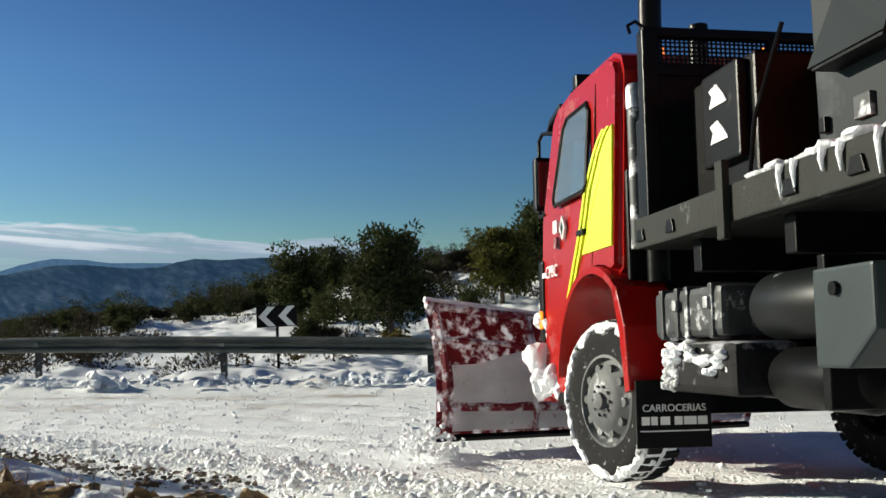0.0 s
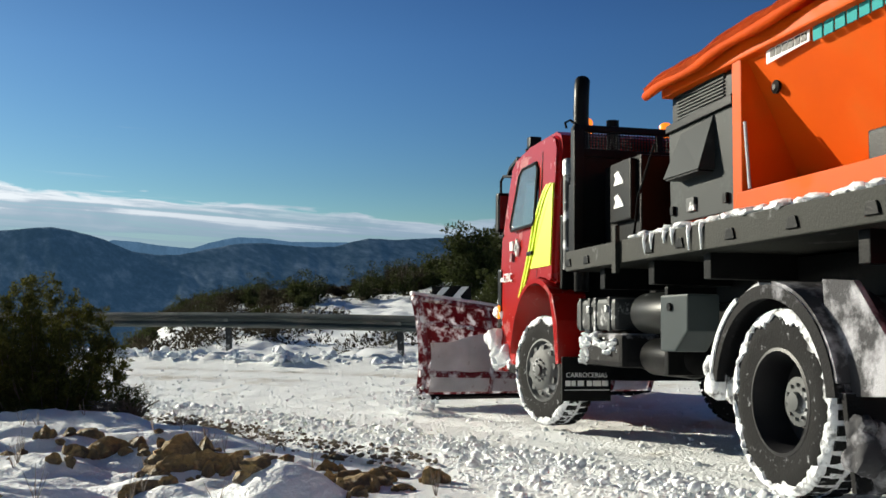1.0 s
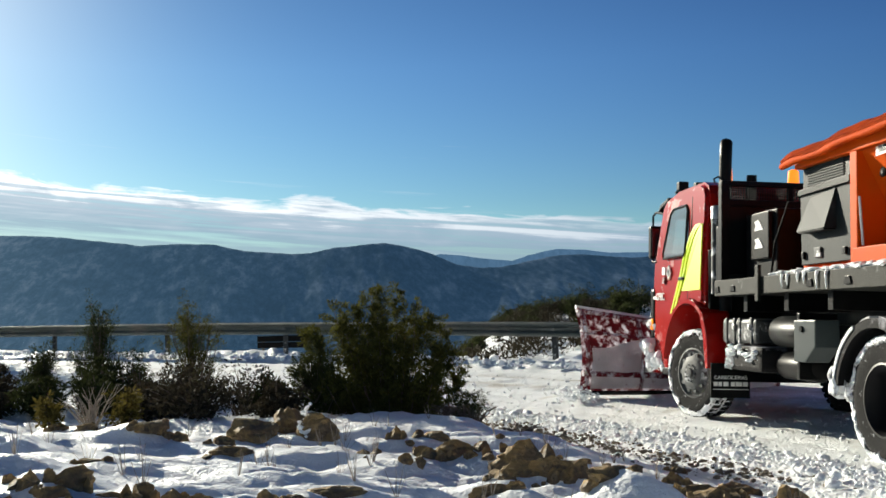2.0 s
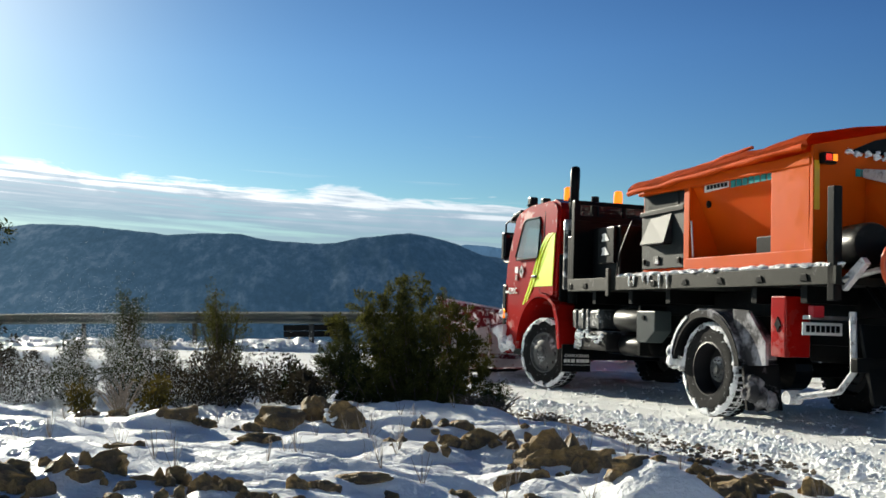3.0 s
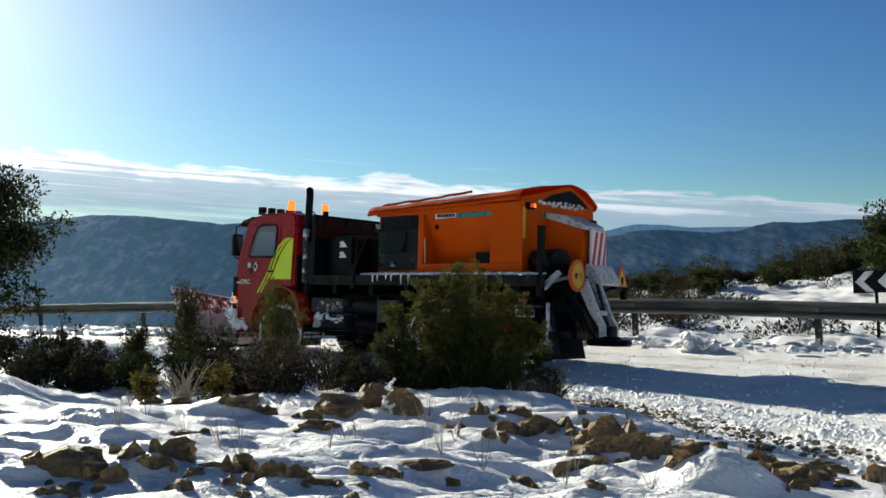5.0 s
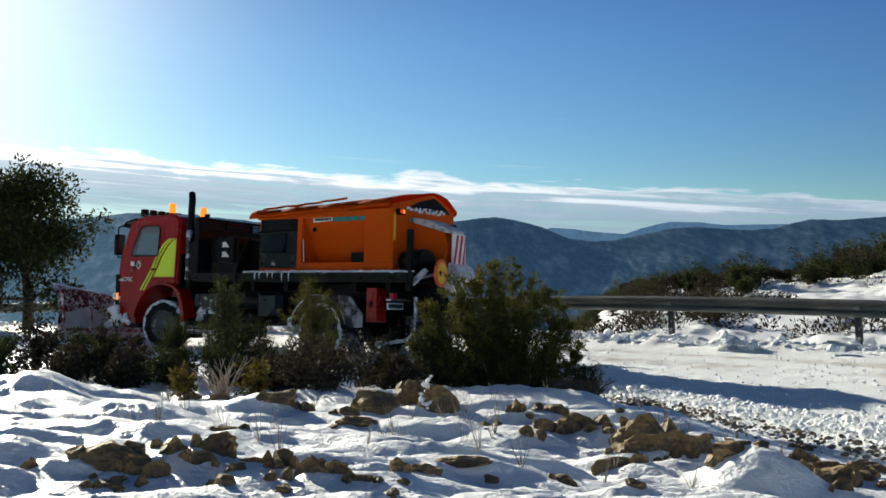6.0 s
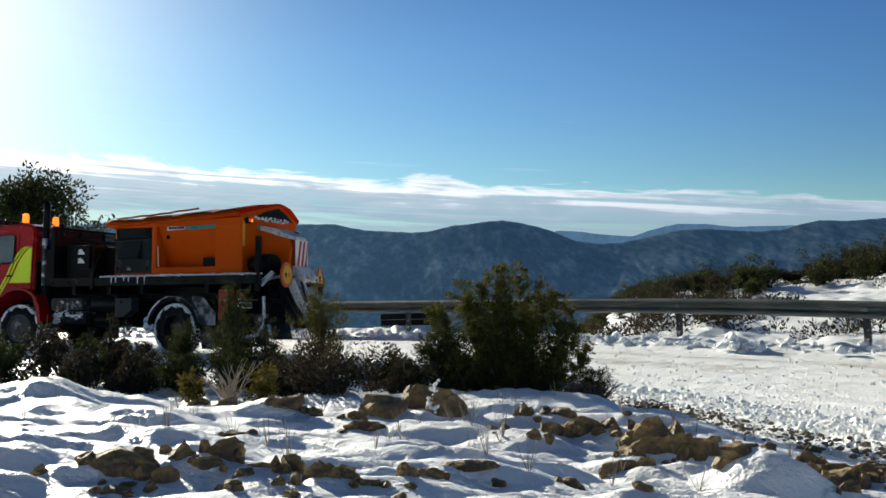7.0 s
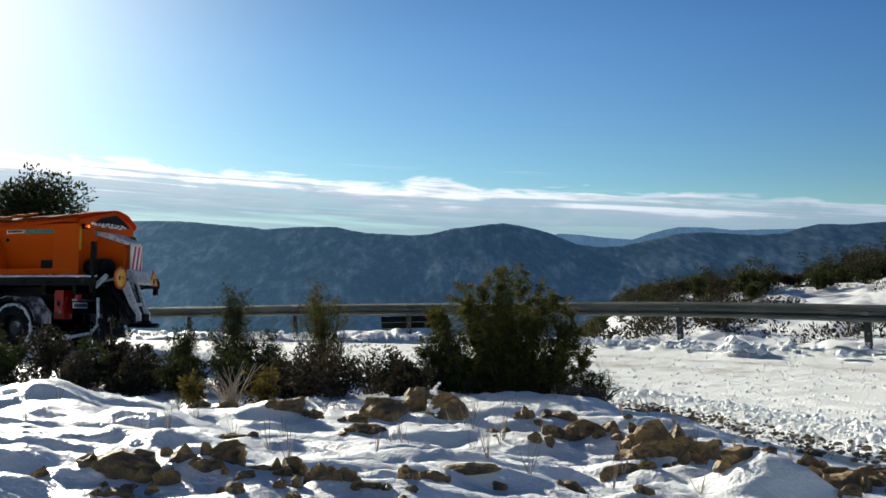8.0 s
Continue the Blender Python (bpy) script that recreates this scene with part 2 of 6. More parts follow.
M["chrome"] = mat("chrome", (0.75, 0.75, 0.75), 0.12, 1.0, vary=0.05)
M["zinc"] = mat("galvanised_steel", (0.135, 0.155, 0.152), 0.55, 0.35, spec=0.25, vary=0.2, scale=1.5, bump=0.1, dirt=(0.22, 0.22, 0.21), dirt_amount=0.25, dirt_scale=1.2)
M["bark"] = mat("bark", (0.10, 0.075, 0.055), 0.9, vary=0.35, scale=18, bump=0.8)
M["twig"] = mat("dry_twig", (0.30, 0.25, 0.20), 0.9, vary=0.25, scale=18)


def leaf_mat(name, color, trans=0.25):
    mt = mat(name, color, 0.85, vary=0.25, scale=3.0, per_island=0.45, per_object=0.15, spec=0.1)
    nt = mt.node_tree
    b = nt.nodes["Principled BSDF"]
    src = b.inputs["Base Color"].links[0].from_socket
    tr = nt.nodes.new("ShaderNodeBsdfTranslucent")
    nt.links.new(src, tr.inputs[0])
    mx = nt.nodes.new("ShaderNodeMixShader")
    mx.inputs[0].default_value = trans
    nt.links.new(b.outputs[0], mx.inputs[1])
    nt.links.new(tr.outputs[0], mx.inputs[2])
    nt.links.new(mx.outputs[0], nt.nodes["Material Output"].inputs[0])
    return mt


M["juniper"] = leaf_mat("juniper_leaf", (0.066, 0.066, 0.015), 0.3)
M["dark_juniper"] = leaf_mat("dark_juniper_leaf", (0.040, 0.048, 0.016), 0.25)
M["pine"] = leaf_mat("pine_leaf", (0.036, 0.044, 0.014), 0.18)
M["olive"] = leaf_mat("olive_shrub_leaf", (0.11, 0.088, 0.02), 0.25)
M["powder"] = leaf_mat("powder_snow", (0.86, 0.88, 0.90), 0.5)
M["heath"] = leaf_mat("dark_heath_leaf", (0.042, 0.035, 0.022), 0.15)


def worn_tracks(mt):
    """Brown slush where the tyres have worn the snow through."""
    nt = mt.node_tree
    b = nt.nodes["Principled BSDF"]
    src = b.inputs["Base Color"].links[0].from_socket
    at = nt.nodes.new("ShaderNodeAttribute")
    at.attribute_name = "wear"
    mx = nt.nodes.new("ShaderNodeMix")
    mx.data_type = "RGBA"
    mx.inputs[7].default_value = (0.30, 0.255, 0.20, 1)
    nt.links.new(at.outputs["Fac"], mx.inputs[0])
    nt.links.new(src, mx.inputs[6])
    nt.links.new(mx.outputs[2], b.inputs["Base Color"])


worn_tracks(M["road_snow"])


def glass_mat():
    mt = bpy.data.materials.new("window_glass")
    mt.use_nodes = True
    b = mt.node_tree.nodes["Principled BSDF"]
    b.inputs["Base Color"].default_value = (0.48, 0.58, 0.60, 1)
    b.inputs["Roughness"].default_value = 0.03
    b.inputs["Transmission Weight"].default_value = 0.85
    b.inputs["IOR"].default_value = 1.45
    return mt


M["glass"] = glass_mat()


def mountain_mat(name, air, snow):
    """Wooded slopes streaked with snow; haze painted in as emission, paler towards the sun."""
    mt = bpy.data.materials.new(name)
    mt.use_nodes = True
    nt = mt.node_tree
    N, L = nt.nodes, nt.links
    b = N["Principled BSDF"]
    tc = N.new("ShaderNodeTexCoord")

    def cloud(scale, squash, detail, rough):
        mp = N.new("ShaderNodeMapping")
        mp.inputs["Scale"].default_value = squash
        L.new(tc.outputs["Object"], mp.inputs["Vector"])
        n = N.new("ShaderNodeTexNoise")
        n.inputs["Scale"].default_value = scale
        n.inputs["Detail"].default_value = detail
        n.inputs["Roughness"].default_value = rough
        L.new(mp.outputs[0], n.inputs["Vector"])
        return n.outputs[0]

    def ramp(v, stops):
        r = N.new("ShaderNodeValToRGB")
        e = r.color_ramp.elements
        while len(e) < len(stops):
            e.new(0.5)
        for k, (p, c) in enumerate(stops):
            e[k].position, e[k].color = p, (*c, 1)
        L.new(v, r.inputs[0])
        return r.outputs[0]

    def mul(a, c):
        n = N.new("ShaderNodeMix")
        n.data_type, n.blend_type = "RGBA", "MULTIPLY"
        n.inputs[0].default_value = 1.0
        L.new(a, n.inputs[6])
        L.new(c, n.inputs[7])
        return n.outputs[2]
    fine = cloud(0.035, (1.0, 0.25, 0.55), 10, 0.75)
    broad = cloud(0.006, (1.0, 0.25, 1.6), 5, 0.6)
    both = N.new("ShaderNodeMath")
    both.operation = "MULTIPLY_ADD"
    both.inputs[1].default_value = 0.55
    L.new(broad, both.inputs[0])
    L.new(fine, both.inputs[2])
    L.new(ramp(both.outputs[0], [(0.66, (0.006, 0.011, 0.012)), (1.0, (0.045, 0.055, 0.07))]), b.inputs["Base Color"])
    b.inputs["Roughness"].default_value = 0.95
    b.inputs["Specular IOR Level"].default_value = 0.0
    # blue haze goes into the glow colour; snow streaks glow brighter
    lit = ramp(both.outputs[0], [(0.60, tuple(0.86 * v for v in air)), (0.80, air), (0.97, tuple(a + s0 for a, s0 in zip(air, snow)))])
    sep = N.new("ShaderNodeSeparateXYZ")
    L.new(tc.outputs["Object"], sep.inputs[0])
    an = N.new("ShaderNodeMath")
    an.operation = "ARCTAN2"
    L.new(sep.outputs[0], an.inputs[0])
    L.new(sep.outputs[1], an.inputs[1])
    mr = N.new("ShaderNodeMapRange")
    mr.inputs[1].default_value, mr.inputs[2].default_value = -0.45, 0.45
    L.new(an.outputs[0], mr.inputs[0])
    # painted haze glow: stronger on the sun's side, weaker away from it
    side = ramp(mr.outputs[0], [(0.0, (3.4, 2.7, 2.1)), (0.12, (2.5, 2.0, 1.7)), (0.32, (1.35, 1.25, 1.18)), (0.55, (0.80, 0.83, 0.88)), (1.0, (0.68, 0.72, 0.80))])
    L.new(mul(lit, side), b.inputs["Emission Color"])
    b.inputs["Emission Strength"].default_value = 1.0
    return mt


# faint haze glow on the near range, stronger on the far ridge
M["mountain"] = mountain_mat("far_forest_snow_haze", (0.0140, 0.0335, 0.0585), (0.014, 0.018, 0.022))
M["far_mountain"] = mountain_mat("farther_forest_snow_haze", (0.052, 0.105, 0.165), (0.016, 0.02, 0.024))


# ---- mesh helpers ----
def part(name, bm, material, parent=None, label="", smooth=False):
    me = bpy.data.meshes.new(name)
    bmesh.ops.recalc_face_normals(bm, faces=bm.faces)
    bm.to_mesh(me)
    bm.free()
    me.materials.append(M[material] if isinstance(material, str) else material)
    if smooth:
        me.shade_smooth()
        me.set_sharp_from_angle(angle=radians(40))
    ob = new(name, me)
    if parent:
        ob.parent = parent
    return tagged(ob, label)


def from_arrays(name, verts, faces, material, parent=None, label="", smooth=False):
    me = bpy.data.meshes.new(name)
    verts = np.asarray(verts, dtype=np.float32)
    faces = np.asarray(faces, dtype=np.int32)
    k = faces.shape[1]
    me.vertices.add(len(verts))
    me.vertices.foreach_set("co", verts.ravel())
    me.loops.add(faces.size)
    me.loops.foreach_set("vertex_index", faces.ravel())
    me.polygons.add(len(faces))
    me.polygons.foreach_set("loop_start", np.arange(0, faces.size, k, dtype=np.int32))
    me.update(calc_edges=True)
    me.materials.append(M[material])
    if smooth:
        me.shade_smooth()
    ob = new(name, me)
    if parent:
        ob.parent = parent
    return tagged(ob, label)


def box(x0, x1, y0, y1, z0, z1, bevel=0.01, bm=None):
    own = bmesh.new()
    bmesh.ops.create_cube(own, size=1)
    for v in own.verts:
        v.co = Vector(((x0 + x1) / 2 + v.co.x * (x1 - x0), (y0 + y1) / 2 + v.co.y * (y1 - y0), (z0 + z1) / 2 + v.co.z * (z1 - z0)))
    if bevel:
        bmesh.ops.bevel(own, geom=own.edges[:], offset=bevel, segments=2, affect="EDGES", profile=0.6)
    return joined(bm, own)


def joined(bm, own):
    if bm is None:
        return own
    me = bpy.data.meshes.new("tmp")
    own.to_mesh(me)
    own.free()
    bm.from_mesh(me)
    bpy.data.meshes.remove(me)
    return bm


def prism(profile, a0, a1, axis="y", bevel=0.0, bm=None):
    """A profile of (u, v) drawn out along an axis: y takes (x, z), x takes (y, z), z takes (x, y)."""
    own = bmesh.new()

    def at(u, v, a):
        return {"y": (u, a, v), "x": (a, u, v), "z": (u, v, a)}[axis]
    lo = [own.verts.new(at(u, v, a0)) for u, v in profile]
    hi = [own.verts.new(at(u, v, a1)) for u, v in profile]
    own.faces.new(lo)
    own.faces.new(hi[::-1])
    n = len(profile)
    for i in range(n):
        own.faces.new((lo[i], hi[i], hi[(i + 1) % n], lo[(i + 1) % n]))
    bmesh.ops.recalc_face_normals(own, faces=own.faces)
    if bevel:
        bmesh.ops.bevel(own, geom=own.edges[:], offset=bevel, segments=2, affect="EDGES", profile=0.6)
    return joined(bm, own)


def tube(path, radius, seg=12, bm=None, closed=True):
    """A round bar along a path; radius may be a list."""
    own = bmesh.new()
    pts = [Vector(p) for p in path]
    rad = radius if isinstance(radius, (list, tuple)) else [radius] * len(pts)
    rings = []
    a = None
    for i, p in enumerate(pts):
        d = (pts[min(i + 1, len(pts) - 1)] - pts[max(i - 1, 0)]).normalized()
        if a is None:
            a = d.cross(Vector((0, 0, 1)) if abs(d.z) < 0.9 else Vector((1, 0, 0)))
        a = (a - d * a.dot(d)).normalized()
        b = d.cross(a)
        rings.append([own.verts.new(p + (a * math.cos(k * math.tau / seg) + b * math.sin(k * math.tau / seg)) * rad[i]) for k in range(seg)])
    for r0, r1 in zip(rings, rings[1:]):
        for k in range(seg):
            own.faces.new((r0[k], r0[(k + 1) % seg], r1[(k + 1) % seg], r1[k]))
    if closed:
        own.faces.new(rings[0])
        own.faces.new(rings[-1][::-1])
    return joined(bm, own)


def lathe(profile, seg=40, bm=None, axis="y", caps=True):
    """Profile of (radius, along) turned round the y axis (or z)."""
    own = bmesh.new()
    rings = []
    for r, a in profile:
        ring = []
        for k in range(seg):
            c, s = math.cos(k * math.tau / seg) * r, math.sin(k * math.tau / seg) * r
            ring.append(own.verts.new((c, a, s) if axis == "y" else (c, s, a)))
        rings.append(ring)
    for r0, r1 in zip(rings, rings[1:]):
        for k in range(seg):
            own.faces.new((r0[k], r1[k], r1[(k + 1) % seg], r0[(k + 1) % seg]))
    for ring, (r, a) in ((rings[0], profile[0]), (rings[-1], profile[-1])):
        if r > 1e-4 and caps:
            own.faces.new(ring)
    bmesh.ops.remove_doubles(own, verts=own.verts, dist=1e-5)
    return joined(bm, own)


def arc_strip(cx, cz, r0, r1, a0, a1, y0, y1, n=18, bm=None):
    """A curved plate (mudguard) of radial thickness r0..r1 between two angles in degrees."""
    own = bmesh.new()
    rows = []
    for i in range(n + 1):
        a = radians(a0 + (a1 - a0) * i / n)
        c, s = math.cos(a), math.sin(a)
        rows.append([own.verts.new((cx + c * r, y, cz + s * r)) for r, y in ((r0, y0), (r1, y0), (r1, y1), (r0, y1))])
    for p, q in zip(rows, rows[1:]):
        for k in range(4):
            own.faces.new((p[k], p[(k + 1) % 4], q[(k + 1) % 4], q[k]))
    own.faces.new(rows[0])
    own.faces.new(rows[-1][::-1])
    bmesh.ops.recalc_face_normals(own, faces=own.faces)
    return joined(bm, own)


def lumps(centres, bm=None, seed=1, flat=0.7, level=2, split=0):
    """Snow lumps: uneven balls pressed together, each (x, y, z, radius)."""
    own = bmesh.new()
    if split:
        rl = random.Random(seed)
        centres = [(x + rl.uniform(-0.8, 0.8) * r, y + rl.uniform(-0.5, 0.5) * r, z + rl.uniform(-0.9, 0.9) * r, r * rl.uniform(0.45, 0.85)) for x, y, z, r in centres for _ in range(split)]
    for i, (x, y, z, r) in enumerate(centres):
        res = bmesh.ops.create_icosphere(own, subdivisions=level, radius=1.0)
        off = Vector((seed * 3.1 + i * 1.7, i * 2.3, seed))
        for v in res["verts"]:
            k = 1 + 0.45 * noise.noise(v.co * 1.3 + off) + 0.18 * noise.noise(v.co * 3.5 + off)
            v.co = Vector((x + v.co.x * r * k, y + v.co.y * r * k, z + v.co.z * r * k * flat))
    return joined(bm, own)


def words(text, size, m, material, parent, label="", thick=0.003):
    """Lettering as a thin mesh, laid by the matrix m."""
    cu = bpy.data.curves.new("lettering", "FONT")
    cu.body, cu.size, cu.extrude, cu.align_x, cu.align_y = text, size, thick, "CENTER", "CENTER"
    tmp = bpy.data.objects.new("tmp_text", cu)
    me = bpy.data.meshes.new_from_object(tmp)
    bpy.data.objects.remove(tmp)
    me.transform(m)
    me.materials.clear()
    me.materials.append(M[material])
    ob = new("lettering", me)
    ob.parent = parent
    return tagged(ob, label)


TABLE = np.random.RandomState(7).rand(256, 256)


def vnoise(x, y, seed=0):
    x = np.asarray(x, float) + seed * 17.31
    y = np.asarray(y, float) + seed * 9.77
    xi, yi = np.floor(x).astype(int), np.floor(y).astype(int)
    fx, fy = x - xi, y - yi
    fx, fy = fx * fx * (3 - 2 * fx), fy * fy * (3 - 2 * fy)
    t = lambda a, b: TABLE[a & 255, b & 255]
    return (t(xi, yi) * (1 - fx) + t(xi + 1, yi) * fx) * (1 - fy) + (t(xi, yi + 1) * (1 - fx) + t(xi + 1, yi + 1) * fx) * fy


def fbm(x, y, octaves=4, seed=0, gain=0.5):
    s, a, n = 0.0, 1.0, 0.0
    for o in range(octaves):
        s = s + a * (vnoise(x * 2 ** o, y * 2 ** o, seed + o * 3) - 0.5)
        n += a
        a *= gain
    return s / n * 2


def sstep(a, b, v):
    t = np.clip((np.asarray(v, float) - a) / (b - a), 0, 1)
    return t * t * (3 - 2 * t)


# ---- ground plan ----
EYE_Z = 1.5
EDGE = np.array([(1.2, -30), (1.6, -5), (2.3, 0), (2.75, 3.5), (2.75, 6.5), (2.45, 9.0), (1.9, 11.2), (0.9, 13.3), (-0.8, 15.3), (-3.8, 17.5), (-10, 20.3), (-20, 23), (-60, 32)])
RAIL = np.array([(13.2, 7.5), (12.2, 10.6), (11.2, 13.0), (9.8, 15.1), (7.7, 17.4), (5.65, 19.7), (2.86, 23.3), (-2.9, 27.8), (-9.6, 31.6), (-17.8, 34.6), (-32, 38.0)])
RAIL_TOP = np.array([0.60, 0.66, 0.73, 0.87, 0.99, 1.12, 1.20, 1.34, 1.44, 1.50, 1.6])


def dist_to(line, x, y):
    """Signed distance to a line of points (positive on its left-hand side, walking along it)."""
    best = np.full(np.shape(x), 1e9)
    sign = np.ones(np.shape(x))
    for (ax, ay), (bx, by) in zip(line, line[1:]):
        dx, dy = bx - ax, by - ay
        t = np.clip(((x - ax) * dx + (y - ay) * dy) / (dx * dx + dy * dy), 0, 1)
        px, py = x - ax - t * dx, y - ay - t * dy
        d = np.hypot(px, py)
        closer = d < best
        best = np.where(closer, d, best)
        sign = np.where(closer, np.sign(dx * py - dy * px + 1e-12), sign)
    return best * sign


def fit_road():
    pts = []
    for t, x, y, z, rx, ry, rz in TRUCK_ROWS:
        for side in (-1.5, 0.0, 1.5):
            m4 = pose(x, y, z, rx, ry, rz)
            for fwd in (0.0, 4.4):
                p = m4 @ Vector((fwd, side, 0))
                pts.append((p.x, p.y, p.z))
    for (x, y), z in zip(RAIL[1:10], RAIL_TOP[1:10]):
        pts.append((x, y, z - 0.72))
    P = np.array(pts)
    A = np.stack([np.ones(len(P)), P[:, 0], P[:, 1], P[:, 0] ** 2, P[:, 0] * P[:, 1], P[:, 1] ** 2], 1)
    return np.linalg.lstsq(A, P[:, 2], rcond=None)[0]


ROAD = fit_road()


def road_z(x, y):
    x, y = np.asarray(x, float), np.asarray(y, float)
    r = np.maximum(np.hypot(x, y - 12) / 26.0, 1.0)
    x, y = x / r, 12 + (y - 12) / r
    return ROAD[0] + ROAD[1] * x + ROAD[2] * y + ROAD[3] * x * x + ROAD[4] * x * y + ROAD[5] * y * y


def smooth_z(x, y):
    """The lie of the land without its small relief."""
    x, y = np.asarray(x, float), np.asarray(y, float)
    base = road_z(x, y)
    de = dist_to(EDGE, x, y)
    verge = 0.62 - 0.02 * (y - 6) + 0.06 * np.clip(-x - 1.5, 0, 4) * sstep(4, 8, y)
    verge = verge - 0.30 * sstep(10.0, 15.0, y)
    verge = verge - 0.13 * sstep(8.6, 5.6, y)
    verge = verge - 0.55 * sstep(3.4, 0.8, np.hypot(x, y)) - 0.05
    z = base + (np.maximum(verge, base + 0.02) - base) * sstep(-0.2, 2.0, de)
    dr = -dist_to(RAIL, x, y)
    az = np.degrees(np.arctan2(x, y))
    r = np.hypot(x, y)
    rise = np.interp(az, [6, 10, 15, 21, 26, 32, 46], [0.2, 0.55, 0.85, 1.10, 1.65, 2.7, 4.0])
    hill = 0.30 + rise * sstep(21, 48, r) + 1.5 * sstep(60, 110, r) * sstep(27, 40, az)
    hill = hill - 0.04 * np.clip(r - 54, 0, 80) * sstep(32, 24, az)
    right = sstep(4, 11, az)
    valley = base - 0.4 - 0.25 * np.clip(dr, 0, 60)
    beyond = hill * right + valley * (1 - right)
    beyond = beyond - sstep(110, 900, r) * 170
    f = np.where(dr > 0, sstep(0.2, 3.0, dr), 0.0)
    return z * (1 - f) + beyond * f


def ground_z(x, y):
    x, y = np.asarray(x, float), np.asarray(y, float)
    z = smooth_z(x, y)
    de = dist_to(EDGE, x, y)
    dr = -dist_to(RAIL, x, y)
    r = np.hypot(x, y)
    near = sstep(40, 15, r)
    v = sstep(0.1, 1.2, de) * near * sstep(0.5, 2.4, r)
    # drifts stretched across the wind, hummocks, small crust
    relief = 0.11 * fbm(x * 0.8, y * 1.3, 3, 1) + 0.115 * np.abs(fbm(x * 1.3, y * 2.6, 2, 5)) + 0.042 * np.abs(fbm(x * 3.4, y * 6, 2, 15)) + 0.022 * fbm(x * 8, y * 14, 3, 9, 0.55)
    z = z + v * relief
    z = z + (0.22 * np.exp(-((x + 3.15) ** 2 / 0.16 + (y - 7.9) ** 2 / 0.2)) + 0.12 * np.exp(-((x + 2.75) ** 2 / 0.12 + (y - 7.2) ** 2 / 0.10)) + 0.14 * np.exp(-((x + 1.92) ** 2 / 0.30 + (y - 6.8) ** 2 / 0.10)) + 0.10 * np.exp(-((x + 1.44) ** 2 / 0.08 + (y - 7.7) ** 2 / 0.05))) * near
    z = z + 0.20 * np.exp(-((x - 1.46) ** 2 / 0.06 + (y - 4.95) ** 2 / 0.06))
    far = np.where(dr > 0.2, 1.0, 0.0) * sstep(200, 60, r)
    z = z + far * (0.34 * fbm(x * 0.35, y * 0.35, 5, 12, 0.6) + 0.20 * np.abs(fbm(x * 0.9, y * 0.9, 4, 18, 0.65)) * sstep(70, 40, r))
    z = z + np.where(r > 120, 1, 0) * sstep(120, 500, r) * 14 * sstep(-100, 60, y) * fbm(x * 0.008, y * 0.008, 4, 3)
    on_road = sstep(0.25, -0.3, de) * np.where(dr < -0.35, 1.0, 0.0)
    return z - 0.10 * on_road


def gz(x, y):
    return float(ground_z(np.array([x]), np.array([y]))[0])


def build_ground():
    az = np.concatenate([np.linspace(-180, -40, 130)[:-1], np.linspace(-40, 52, 430)[:-1], np.linspace(52, 180, 120)[:-1]])
    r = np.concatenate([[0.02], np.linspace(0.3, 2.5, 40)[:-1], np.geomspace(2.5, 14, 230)[:-1], np.geomspace(14, 45, 110)[:-1], np.geomspace(45, 2600, 66)])
    A, R = np.meshgrid(np.radians(az), r)
    x, y = np.sin(A) * R, np.cos(A) * R
    z = ground_z(x, y)
    n, m = len(r), len(az)
    i = np.arange(n * m).reshape(n, m)
    q = np.stack([i[:-1], i[1:], np.roll(i, -1, 1)[1:], np.roll(i, -1, 1)[:-1]], -1).reshape(-1, 4)
    ob = from_arrays("ground", np.stack([x, y, z], -1).reshape(-1, 3), q[:, ::-1], "snow", smooth=True)
    tagged(ob, "snow-covered rough mountain verge and hillside", "ground", kind="structure")


build_ground()


def resample(line, step):
    p = np.array(line, float)
    s = np.concatenate([[0], np.cumsum(np.hypot(*np.diff(p, axis=0).T))])
    # rounded by repeated averaging
    t = np.arange(0, s[-1], step)
    q = np.stack([np.interp(t, s, p[:, k]) for k in range(p.shape[1])], 1)
    k = max(1, int(2.0 / step))
    ker = np.ones(2 * k + 1) / (2 * k + 1)
    for c in range(q.shape[1]):
        q[:, c] = np.convolve(np.pad(q[:, c], k, mode="reflect", reflect_type="odd"), ker, "valid")
    return q


